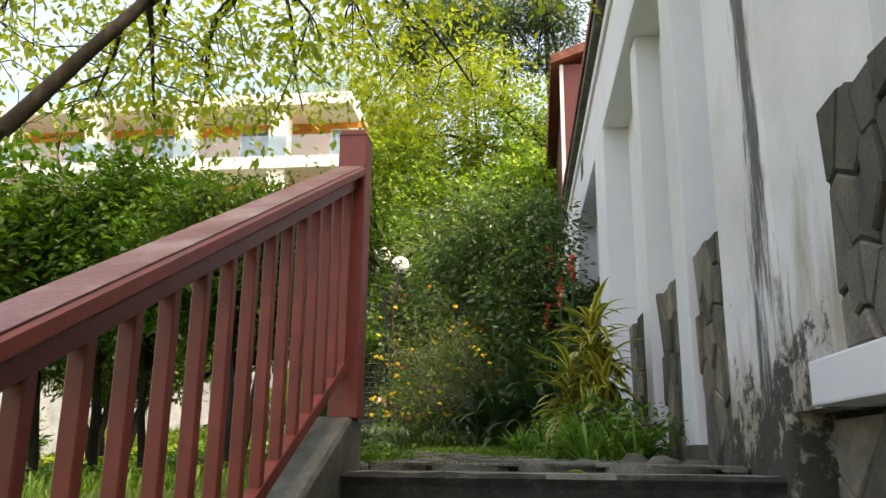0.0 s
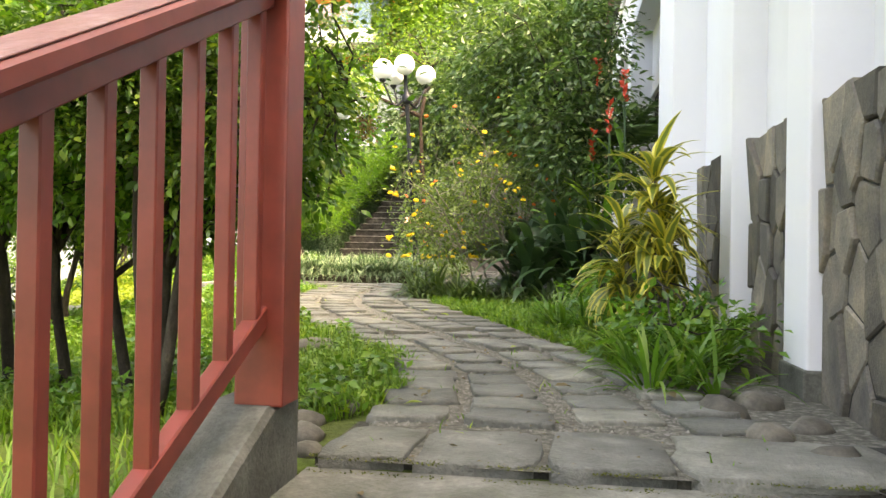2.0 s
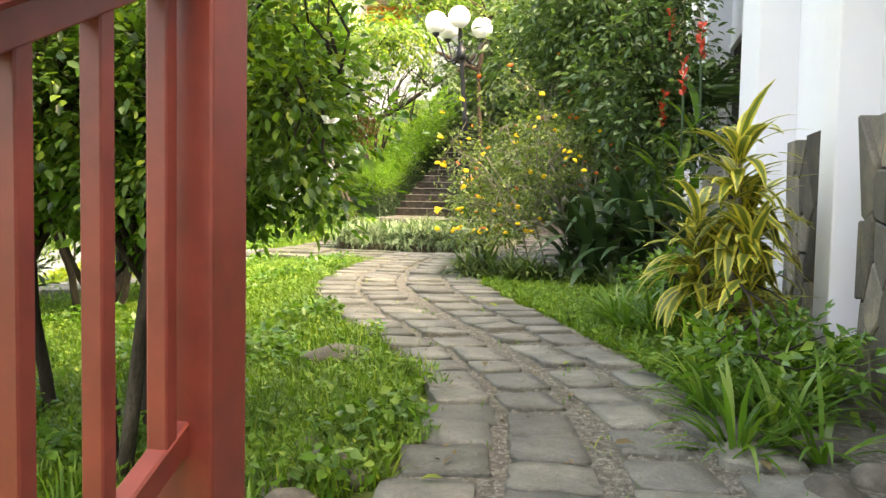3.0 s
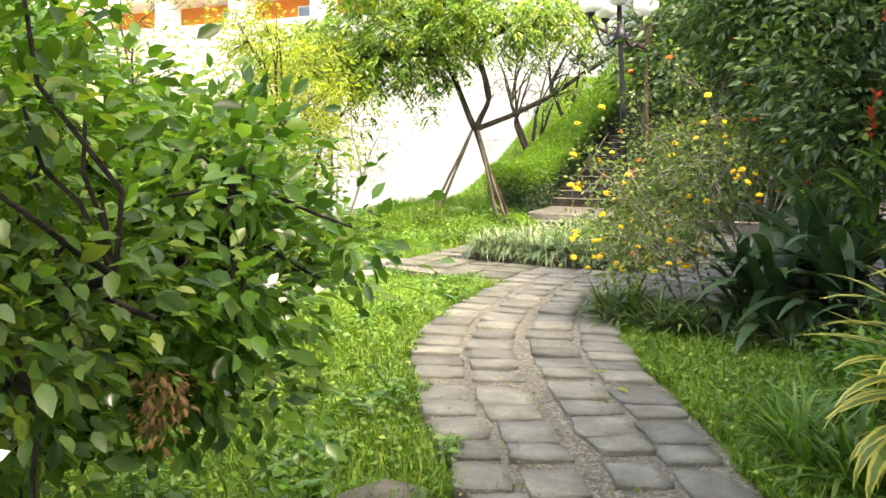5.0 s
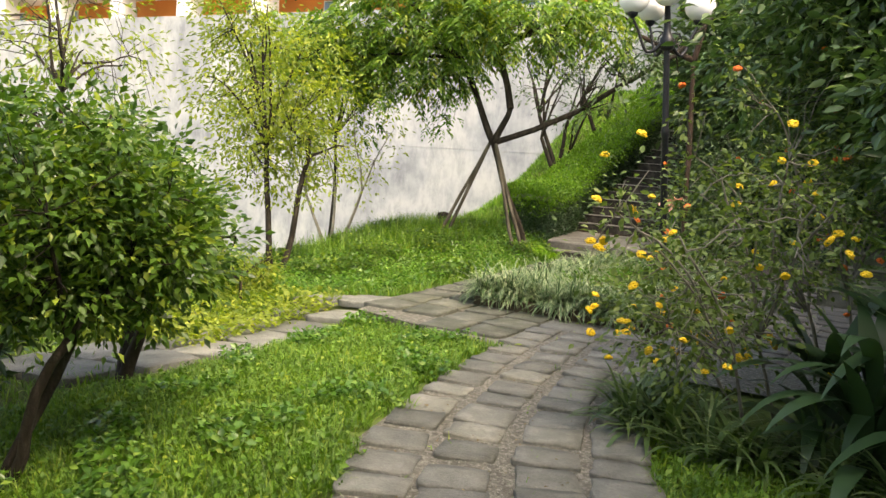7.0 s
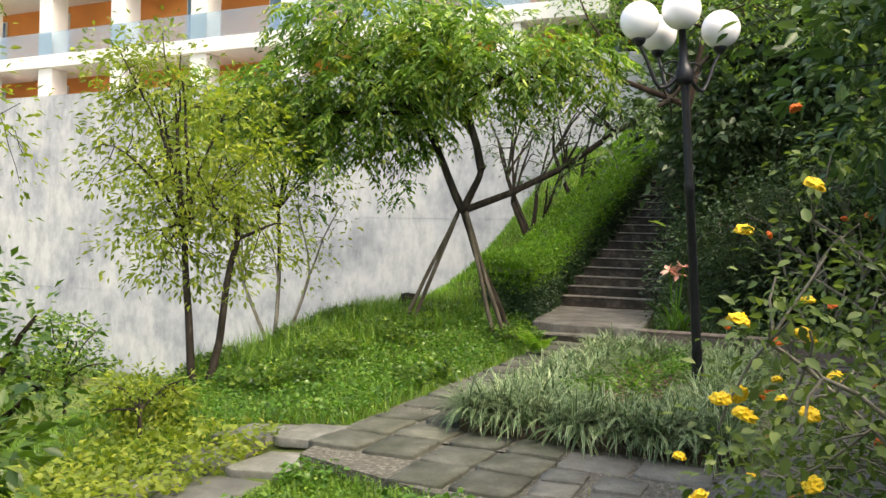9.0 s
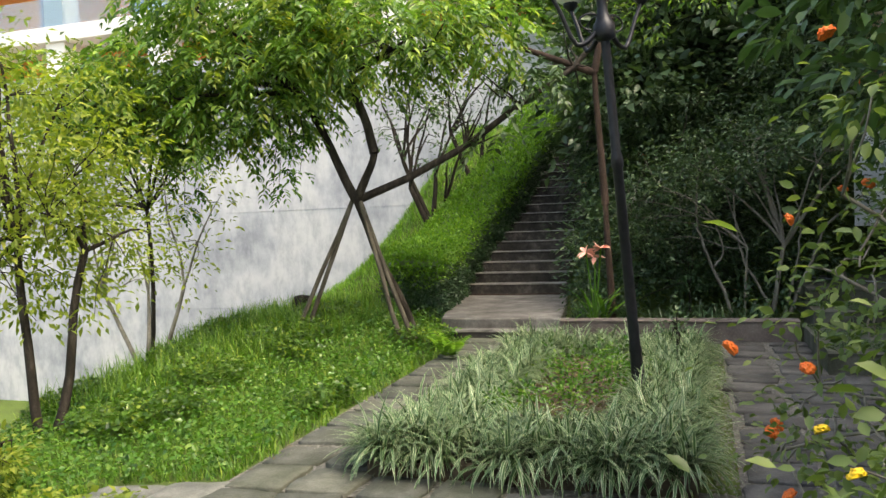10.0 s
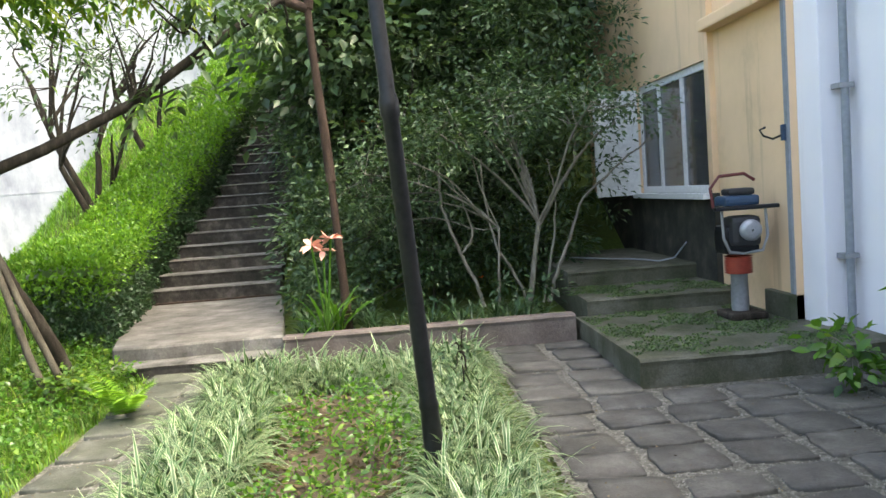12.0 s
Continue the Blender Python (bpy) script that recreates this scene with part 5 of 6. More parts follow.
# ---------------------------------------------------------------- hedge beside the upper flight
hedge = thing("hedge", (-5.45, 17, 0.4), "clipped bright green hedge climbing beside the steps", "hedge")
n = 46000
hy = rng.uniform(14.75, 24.2, n)
hx = rng.uniform(-0.46, 0.42, n)
face = rng.integers(0, 3, n)
hz = rng.uniform(0.0, 0.92, n)
hx = np.where(face == 1, 0.42 + rng.normal(0, 0.03, n), hx)
hx = np.where((face == 2) & (rng.uniform(size=n) < 0.3), -0.46 + rng.normal(0, 0.03, n), hx)
hz = np.where(face != 1, 0.9 + rng.normal(0, 0.04, n), hz)
def hedge_shift(y):
    return np.interp(y, [14.7, 17.4, 18.2, 19.5, 21.5, 24], [0.42, 0.0, 0.15, 0.5, 0.8, 1.15])


shift = hedge_shift(hy)
front = rng.uniform(size=n) < 0.05
hy = np.where(front, 14.72 + rng.normal(0, 0.04, n), hy)
hx = np.where(front, rng.uniform(-0.46, 0.42, n), hx)
hz = np.where(front, rng.uniform(0, 0.82, n), hz)
shift = hedge_shift(hy)
pos = np.stack([-5.52 + hx + shift, hy, rise(hy) + hz - 0.02], 1)
fwd = unit(n) + np.where((face == 1)[:, None], [1.0, 0, 0.2], [0, -0.2, 1.0])
# old: low side and front leaves, in dark green that paints their shade.
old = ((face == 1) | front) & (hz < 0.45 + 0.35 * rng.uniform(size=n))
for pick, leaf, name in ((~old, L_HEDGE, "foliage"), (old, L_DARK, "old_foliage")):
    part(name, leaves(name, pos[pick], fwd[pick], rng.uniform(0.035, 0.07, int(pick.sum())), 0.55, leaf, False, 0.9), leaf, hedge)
core_y = np.linspace(14.9, 24.2, 24)
prof = [(-5.9, 0.0), (-5.2, 0.0), (-5.16, 0.8), (-5.92, 0.8)]
cv = np.array([(px + float(hedge_shift(y)), y, float(rise(y)) + pz - 0.05) for y in core_y for px, pz in prof])
ci = np.arange(23)[:, None] * 4
cj = np.arange(4)[None]
cf = np.stack([ci + cj, ci + (cj + 1) % 4, ci + 4 + (cj + 1) % 4, ci + 4 + cj], -1).reshape(-1, 4)
cf = np.concatenate([cf, [[0, 1, 2, 3], [92, 95, 94, 93]]])
# Solid dark filling in place of the hedge's unlit inside.
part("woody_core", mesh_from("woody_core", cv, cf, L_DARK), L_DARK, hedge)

# ---------------------------------------------------------------- planter behind the kerb
tall_shrub = shrub("planter_shrub", "tall planter shrub with pale crooked stems and small leaves", "shrub",
      [((-0.5, 15.5, 0.35), (-0.34, 15.5, 1.22))],
      [((-0.7, 15.3, 2.3), (0.9, 0.7, 0.42)), ((0.3, 15.1, 2.3), (0.75, 0.6, 0.35)), ((-0.2, 15.8, 2.65), (1.0, 0.8, 0.45))], 150, 30, 0.13, 0.072, 0.5, L_GREY, M_BARK_PALE, 0.034, False, None, "planter shrubs", 0.2, 0.3, 0.5)
thin_shrub = shrub("planter_shrub", "shrub with thin pale stems and dark foliage in the planter", "shrub",
      [((-0.82, 15.5, 0.35), (-0.78, 15.5, 1.2))],
      [((-1.5, 15.4, 2.15), (0.85, 0.6, 0.5)), ((-2.1, 15.7, 1.6), (0.6, 0.6, 0.5))], 110, 30, 0.13, 0.072, 0.5, L_GREY, M_BARK_PALE, 0.018, False, None, "planter shrubs", 0.2, 0.25, 0.5)


def bent_stem(owner, line, r0, r1):
    """A crooked stem through a few bends, evened out."""
    a = np.array(line, float)
    t = np.linspace(0, len(a) - 1, 4 * len(a))
    q = np.stack([np.interp(t, np.arange(len(a)), a[:, k]) for k in range(3)], 1)
    q[1:-1] = (q[:-2] + 2 * q[1:-1] + q[2:]) / 4 + rng.normal(0, 0.006, (len(q) - 2, 3))
    part("stem", tube_mesh("stem", [(q, np.linspace(r0, r1, len(q)))], M_BARK_PALE, 7), M_BARK_PALE, owner)


bent_stem(tall_shrub, [(-0.34, 15.5, 1.2), (-0.46, 15.5, 1.65), (-0.54, 15.5, 2.02), (-0.54, 15.5, 2.44)], 0.028, 0.012)
bent_stem(tall_shrub, [(-0.34, 15.5, 1.2), (-0.11, 15.5, 1.57), (0.08, 15.45, 1.85), (0.27, 15.4, 2.08), (0.5, 15.3, 2.23)], 0.026, 0.01)
bent_stem(tall_shrub, [(-0.28, 15.5, 0.35), (-0.2, 15.5, 0.62), (-0.02, 15.5, 1.02), (0.12, 15.45, 1.43), (0.48, 15.3, 1.76), (0.89, 15.2, 2.08)], 0.026, 0.008)
bent_stem(tall_shrub, [(-0.34, 15.5, 0.35), (-0.17, 15.5, 1.09), (-0.14, 15.5, 1.51), (-0.21, 15.5, 1.9)], 0.016, 0.007)
bent_stem(tall_shrub, [(0.08, 15.45, 1.85), (0.1, 15.5, 2.1), (0.02, 15.5, 2.35)], 0.014, 0.007)
bent_stem(thin_shrub, [(-0.98, 15.5, 0.35), (-1.07, 15.5, 0.65), (-1.27, 15.5, 1.1), (-1.39, 15.5, 1.54), (-1.38, 15.5, 1.91), (-1.33, 15.5, 2.33)], 0.024, 0.01)
bent_stem(thin_shrub, [(-0.5, 15.52, 0.35), (-0.59, 15.52, 0.59), (-0.82, 15.52, 1.01), (-0.9, 15.5, 1.38), (-0.92, 15.5, 1.95)], 0.02, 0.01)
bent_stem(thin_shrub, [(-1.2, 15.5, 0.95), (-1.05, 15.5, 1.12), (-1.12, 15.5, 1.45), (-1.28, 15.5, 1.75)], 0.016, 0.008)
shrub("planter_tree", "slender reddish tree trunk leaning over the planter", "tree",
      [((-2.42, 14.8, 0.3), (-2.48, 14.9, 1.8)), ((-2.48, 14.9, 1.8), (-2.58, 15.0, 3.5)), ((-2.58, 15.0, 3.5), (-2.4, 15.2, 4.6)), ((-2.58, 15.0, 3.5), (-3.5, 15.0, 3.9))],
      [((-2.4, 15.2, 5.2), (1.6, 1.2, 0.7)), ((-4.0, 15.2, 4.8), (1.2, 1.0, 0.6)), ((-1.4, 15.2, 4.5), (1.3, 1.0, 0.7))], 90, 26, 0.2, 0.1, 0.4, L_TREE, M_BARK_RED, 0.05, False, None, "", 0.4, 0.4, 0.7, 0.4, 0.1, 0.012)
shrub("thicket", "dense dark undergrowth on the shaded slope", "shrub", [((-2.3, 16.5, 0.3), (-2.2, 16.6, 1.0))],
      [((-2.4, 16.6, 1.2), (0.8, 1.0, 0.9)), ((-1.2, 16.8, 1.4), (1.2, 0.9, 1.1)), ((0.2, 17.2, 1.9), (1.0, 0.9, 1.3)), ((-2.6, 18.4, 2.4), (0.9, 1.2, 1.2)), ((-2.5, 19.8, 3.4), (0.9, 1.2, 1.2)), ((-1.2, 17.8, 3.2), (1.5, 1.0, 1.0)), ((0.4, 17.2, 3.6), (1.2, 1.0, 0.9)), ((-0.6, 19.0, 3.0), (1.6, 1.4, 1.5)), ((-1.9, 21.0, 4.2), (1.1, 1.4, 1.3)), ((-2.0, 23.3, 5.6), (1.4, 1.4, 1.5))],
      1100, 34, 0.16, 0.1, 0.42, L_GREY, M_BARK, 0.03, False, (14, P_ORANGE, 0.04, 6), "", 0.2, 0.1)

shrub("undergrowth", "dark leafy undergrowth filling the planter and slope", "shrub", [((-1.5, 16.0, 0.3), (-1.5, 16.0, 0.7))],
      [((-2.5, 15.6, 0.65), (0.6, 0.6, 0.4)), ((-1.6, 16.0, 0.8), (0.8, 0.5, 0.55)), ((-0.5, 16.4, 0.85), (0.9, 0.5, 0.6)), ((-1.2, 15.0, 0.5), (1.4, 0.3, 0.2)), ((-2.9, 17.4, 1.3), (0.5, 0.9, 0.7)), ((-3.05, 19.3, 2.5), (0.5, 1.0, 0.8)), ((-2.75, 21.2, 3.9), (0.55, 1.1, 0.8)), ((-1.5, 18.0, 1.7), (1.2, 1.0, 0.9))],
      520, 34, 0.12, 0.085, 0.45, L_DARK, M_BARK, 0.02, False, None, "", 0.2, 0.1)

# taller trees behind
for k, (x, y, z, h, r, leaf) in enumerate(((-1.2, 19.5, 2.5, 5.5, 2.2, L_GREY), (1.2, 21.5, 3.5, 7.5, 2.6, L_TREE), (-4.9, 28.2, 6.0, 10.5, 3.2, L_TREE), (2.2, 28.5, 6.0, 12.5, 3.8, L_TREE), (-1.8, 29.5, 7.0, 14.5, 4.0, L_YELLOW), (-8.0, 30.5, 8.0, 15.5, 3.4, L_YELLOW), (6.0, 24.0, 4.0, 10.5, 3.6, L_TREE), (-2.6, 26.5, 5.0, 8.5, 2.6, L_TREE))):
    shrub("hillside_tree", "broad leafy tree on the slope behind the steps", "tree", [((x, y, z - 2.5), (x + 0.2, y, h - 1.2))],
          [((x, y, h), (r, r, r * 0.8)), ((x - r * 0.5, y - 0.6, h - r * 0.7), (r * 0.75, r * 0.7, r * 0.6)), ((x + r * 0.6, y - 0.5, h - r * 0.5), (r * 0.7, r * 0.6, r * 0.6)), ((x, y - 0.5, h - r * 1.3), (r * 0.7, r * 0.6, r * 0.6))], 420, 40, 0.34, 0.22, 0.55, leaf, M_BARK, 0.14, False, None, "hillside trees", 0.3, 0.25)
for k in range(16):
    x, y = -34 + 3.4 * k + rng.uniform(-1, 1), 46 + rng.uniform(-4, 8)
    b = float(ground(x, y))
    shrub("pine_tree", "tall bare-trunked pine on the far hill", "tree", [((x, y, b - 0.5), (x + rng.uniform(-0.5, 0.5), y, b + 17))],
          [((x, y, b + 17), (2.4, 2.4, 3.2)), ((x + 0.6, y, b + 12.5), (1.8, 1.8, 1.4))], 90, 50, 0.5, 0.42, 0.3, L_GREY, M_BARK, 0.2, False, None, "far pines", 0.1, 0.5)

# ---------------------------------------------------------------- shrubs between path and house
shrub("lantana_bush", "sprawling lantana bush with yellow flower heads over the paving", "bush",
      [(foot(-0.25, 6.2), (-0.35, 6.1, 0.5)), (foot(-0.1, 6.5), (-0.3, 6.5, 0.6)), (foot(-0.3, 6.6), (-0.6, 6.5, 0.5))],
      [((-0.5, 6.2, 0.95), (0.55, 0.55, 0.5)), ((-0.75, 6.45, 0.7), (0.45, 0.5, 0.45)), ((-0.3, 6.4, 1.3), (0.5, 0.5, 0.35)), ((-0.6, 5.9, 0.6), (0.4, 0.3, 0.3)), ((-0.88, 5.8, 1.12), (0.28, 0.3, 0.3)), ((-0.9, 5.7, 1.4), (0.14, 0.2, 0.2))],
      190, 20, 0.1, 0.044, 0.6, L_LANTANA, M_BARK_PALE, 0.012, True, (74, P_YELLOW, 0.04, 34), "lantana bushes", 0.2, 0.9)
shrub("lantana_bush", "lantana bush with orange flower heads", "bush",
      [(foot(0.1, 7.5), (-0.1, 7.4, 0.7)), (foot(0.3, 7.8), (0.1, 7.9, 0.8))],
      [((-0.35, 7.35, 1.3), (0.75, 0.6, 0.55)), ((0.1, 7.9, 1.7), (0.8, 0.7, 0.7)), ((-0.6, 7.4, 0.8), (0.5, 0.5, 0.4)), ((-0.8, 7.15, 1.4), (0.3, 0.26, 0.33)), ((-0.7, 7.0, 2.05), (0.36, 0.3, 0.36))],
      240, 22, 0.1, 0.044, 0.6, L_LANTANA, M_BARK_PALE, 0.016, True, (46, P_ORANGE, 0.037, 30), "lantana bushes", 0.2, 0.8)
shrub("large_shrub", "tall dense dark green shrub beside the white house", "shrub",
      [(foot(0.9, 7.4), (0.8, 7.3, 1.2)), (foot(0.6, 8.4), (0.5, 8.4, 1.3))],
      [((0.75, 7.2, 2.0), (0.75, 0.9, 0.9)), ((0.4, 8.4, 2.3), (0.8, 0.8, 1.1)), ((0.9, 6.6, 1.3), (0.55, 0.6, 0.7)), ((0.6, 8.0, 3.2), (0.8, 0.9, 0.7)), ((-0.3, 8.2, 2.6), (0.8, 0.8, 0.8)), ((0.1, 7.7, 3.1), (0.8, 0.8, 0.7))],
      640, 30, 0.13, 0.1, 0.45, L_SHRUB, M_BARK, 0.04, True, None, "", 0.35, 0.3)


def strap_plant(name, label, category, spots, per, length, width, material, lean, bend, seg=5, group="", seed=0, separate=False, h=0.0):
    t = thing(name, (*spots[0], gz(*spots[0])), label, category, group)
    base, az = [], []
    for x, y in spots:
        z = gz(x, y) + h
        for k in range(per):
            a = rng.uniform(0, 2 * np.pi)
            base.append((x + 0.03 * math.cos(a), y + 0.03 * math.sin(a), z))
            az.append(a)
    base, az = np.array(base), np.array(az)
    ln = length * rng.uniform(0.65, 1.2, len(az))
    if separate:
        for i in range(len(az)):
            part("leaf", blades("leaf", base[i:i + 1], az[i:i + 1], ln[i:i + 1], width, material, lean, bend, seg, 0.4, 0.4), material, t)
    else:
        w = width * rng.uniform(0.7, 1.2, len(az))
        for i in range(0, len(az), per):
            k = slice(i, i + per)
            part("clump", blades("clump", base[k], az[k], ln[k], w[k], material, lean, bend, seg, 0.3, 0.45), material, t)["kind"] = "stuff"
    return t


def dracaena():
    t = thing("dracaena", (1.22, 3.2, gz(1.22, 3.2)), "yellow-edged dracaena with arching leaves against the white wall", "plant")
    stems = [((1.2, 3.15), (1.2, 3.05, 1.02)), ((1.28, 3.25), (1.3, 3.3, 0.75)), ((1.15, 3.3), (1.02, 3.25, 0.62)), ((1.25, 3.1), (1.25, 2.9, 0.55))]
    part("stem", tube_mesh("stem", [(wander((*f, gz(*f)), c, 5, 0.03), np.linspace(0.025, 0.018, 5)) for f, c in stems], M_BARK_PALE, 7), M_BARK_PALE, t)
    for f, c in stems:
        for k in range(68):
            a = rng.uniform(0, 2 * np.pi)
            up = rng.uniform(-0.4, 0.08)
            me = blades("leaf", np.array([(c[0], c[1], c[2] + up)]), np.array([a]), rng.uniform(0.3, 0.46), 0.07, L_DRAC, 0.55 - 2.6 * min(0, up - 0.02), 1.5, 6, 0.25, 0.45)
            part("leaf", me, L_DRAC, t)


dracaena()


def fern(x, y, n, length, material, name, label, group, z=0.0, lift=0.55):
    """A rosette of feather fronds, each frond a part."""
    t = thing(name, (x, y, gz(x, y)), label, "fern", group)
    for k in range(n):
        a = 2 * np.pi * k / n + rng.uniform(-0.3, 0.3)
        L = length * rng.uniform(0.75, 1.15)
        s = np.linspace(0, 1, 22)
        ph = rng.uniform(0.1, lift) + 1.05 * s
        st = L / 22
        out, hi = np.cumsum(np.sin(ph) * st), np.cumsum(np.cos(ph) * st)
        mid = np.stack([x + out * math.cos(a), y + out * math.sin(a), gz(x, y) + z + hi], 1)
        side = np.array([-math.sin(a), math.cos(a), 0])
        along = np.gradient(mid, axis=0)
        along /= np.linalg.norm(along, axis=1)[:, None]
        w = L * 0.24 * np.sin(np.pi * np.clip(s * 0.9 + 0.1, 0, 1)) ** 0.7
        pos = np.concatenate([mid[3:], mid[3:]])
        fw = np.concatenate([side + 0.45 * along[3:], -side + 0.45 * along[3:]]) + [0, 0, -0.15]
        sz = np.concatenate([w[3:], w[3:]])
        part("frond", leaves("frond", pos, fw, sz, 0.24, material, False, 0.15), material, t)


def broad_leaves(x, y, n, length, h):
    t = thing("broad_leaf_plant", (x, y, gz(x, y)), "clump of big dark glossy ribbed leaves under the shrubs", "plant", "broad-leaved plants")
    for k in range(n):
        a = 2 * np.pi * k * 0.382 + rng.normal(0, 0.2)
        b = np.array([(x + 0.06 * math.cos(a), y + 0.06 * math.sin(a), gz(x, y) + h * rng.uniform(0.1, 1.0))])
        me = blades("leaf", b, np.array([a]), length * rng.uniform(0.7, 1.15), length * 0.13, L_DARK, rng.uniform(0.05, 0.85), 1.85, 10, 0.1, 0.45)
        part("leaf", me, L_DARK, t)


for x, y, n, s, h in ((0.32, 6.1, 44, 0.8, 0.5), (0.75, 6.05, 44, 0.85, 0.6), (0.08, 6.4, 24, 0.7, 0.5), (1.15, 5.8, 26, 0.75, 0.5), (0.55, 6.4, 26, 0.85, 0.8)):
    broad_leaves(x, y, n, s, h)
fern(1.4, 2.35, 9, 0.5, L_MID, "sword_fern", "fresh green sword fern by the wall foot", "sword ferns")
fern(1.25, 6.9, 12, 1.0, L_GREY, "tree_fern", "tall feathery fern against the house", "sword ferns", 1.6, 0.9)
fern(-3.95, 12.75, 7, 0.5, L_HEDGE, "sword_fern", "fresh green sword fern at the lawn corner", "sword ferns")

spots = [(rng.uniform(0.95, 1.5), rng.uniform(1.25, 4.6)) for _ in range(36)]
for _ in range(46):
    y = rng.uniform(1.9, 4.3)
    spots.append((rng.uniform(float(np.interp(y, PATH_Y, PATH_R)) + 0.28, 1.4), y))
strap_plant("border_lilies", "dark green strap-leaved border plants along the wall foot", "plant", spots, 22, 0.36, 0.022, L_MID, 0.35, 1.5)
spots = [(x, 5.95 - 0.18 * x + rng.uniform(-0.2, 0.15)) for x in rng.uniform(-0.75, 1.2, 44)] + [(rng.uniform(-1.0, -0.7), rng.uniform(6.0, 6.9)) for _ in range(24)]
strap_plant("border_lilies", "dark strap-leaved lilies edging the shrubs", "plant", spots, 14, 0.42, 0.03, L_SEDGE, 0.35, 1.9)
shrub("groundcover", "leafy low groundcover by the wall", "plant", [(foot(1.2, 4.3), (1.2, 4.3, 0.15))],
      [((1.15, 4.3, 0.2), (0.45, 0.6, 0.25)), ((1.2, 1.9, 0.18), (0.35, 0.5, 0.2)), ((0.95, 5.2, 0.2), (0.4, 0.4, 0.2))], 120, 28, 0.08, 0.06, 0.5, L_MID, M_BARK, 0.01)
t = thing("red_ginger", (1.05, 6.0, 0), "tall stems with red flower spikes beside the house", "flower")
for x, y, h in ((1.05, 6.0, 1.75), (1.2, 6.2, 2.1), (0.9, 6.3, 1.5), (0.95, 6.9, 2.4)):
    part("stem", tube_mesh("stem", [(wander((x, y, gz(x, y)), (x, y, h), 5, 0.02), 0.012)], L_DARK, 6), L_DARK, t)
    c = np.array([(x, y, h + 0.02 * i) for i in range(16)])
    d = unit(16) * [1, 1, 0.3] + [0, 0, 0.8]
    for i in range(16):
        part("bract", leaves("bract", c[i:i + 1], d[i:i + 1], 0.08, 0.5, P_RED), P_RED, t)
    part("foliage", blades("foliage", np.array([(x, y, h * 0.4 + 0.1 * i) for i in range(8)]), rng.uniform(0, 6.28, 8), 0.5, 0.09, L_MID, 0.6, 1.0, 5), L_MID, t)

# lily in the planter
strap_plant("amaryllis", "strap-leaved lily with salmon blossoms in the planter corner", "flower", [(-2.62, 14.5), (-2.5, 14.6)], 14, 0.62, 0.045, L_MID, 0.25, 1.3, 6, "", 0, False, 0.2)
lily = bpy.data.objects["amaryllis"]
for x, y, h in ((-2.68, 14.42, 1.22), (-2.5, 14.45, 1.27), (-2.58, 14.5, 1.16)):
    part("stalk", tube_mesh("stalk", [([(-2.6, 14.5, 0.4), (x * 0.5 - 1.3, 14.48, 0.8), (x, y, h)], 0.012)], L_MID, 6), L_MID, lily)
    d = unit(9) * [1, 1, 0.5]
    part("blossom", leaves("blossom", np.tile([(x, y, h)], (9, 1)), d, 0.13, 0.5, P_PINK, True), P_PINK, lily)
spots = [(rng.uniform(-2.85, -0.45), rng.uniform(14.3, 15.0)) for _ in range(40)]
strap_plant("planter_groundcover", "dark low strap-leaved planting along the kerb", "plant", spots, 16, 0.26, 0.02, L_DARK, 0.5, 1.4, 4, "", 0, False, 0.2)

# weeds near the platform
shrub("weed", "bright leafy weed at the platform foot", "plant", [(foot(1.05, 11.9), (1.05, 11.9, 0.35))], [((1.0, 11.9, 0.4), (0.22, 0.2, 0.2))], 16, 8, 0.06, 0.11, 0.6, L_MID, M_BARK_PALE, 0.008, True)
shrub("weed", "tall weed with broad leaves beside the wall", "plant", [(foot(0.85, 10.1), (0.8, 10.1, 0.8))], [((0.75, 10.1, 0.95), (0.25, 0.25, 0.35))], 12, 6, 0.08, 0.2, 0.55, L_MID, M_BARK_PALE, 0.012, True)

# ---------------------------------------------------------------- lily-turf bed round the lamp
bed = thing("planted_bed", (-2.3, 11.1, 0.15), "rectangular bed edged with pale striped lily turf", "flower bed", "", "structure")
part("soil", box(-3.3, 9.0, 0.0, -1.36, 13.5, 0.2, 0.03), M_SOIL, bed)
n = 520
side = rng.uniform(size=n)
bx = np.where(side < 0.3, rng.uniform(-3.28, -2.85, n), np.where(side < 0.6, rng.uniform(-1.8, -1.4, n), rng.uniform(-3.28, -1.4, n)))
by = np.where(side < 0.6, rng.uniform(9.05, 13.4, n), np.where(side < 0.84, rng.uniform(9.02, 9.65, n), rng.uniform(12.85, 13.4, n)))
per = 30
base = np.stack([np.repeat(bx, per), np.repeat(by, per), np.full(n * per, 0.19)], 1) + rng.normal(0, 0.025, (n * per, 3)) * [1, 1, 0]
border = thing("lily_turf", (-2.3, 9.3, 0.2), "pale green and white striped lily turf spilling over the paving", "plant")
for i in range(0, n, 4):
    b = base[i * per:(i + 4) * per]
    part("clump", blades("clump", b, rng.uniform(0, 2 * np.pi, len(b)), rng.uniform(0.22, 0.46, len(b)), 0.019, L_STRAP, 0.45, 2.1, 6, 0.35, 0.5), L_STRAP, border)["kind"] = "stuff"
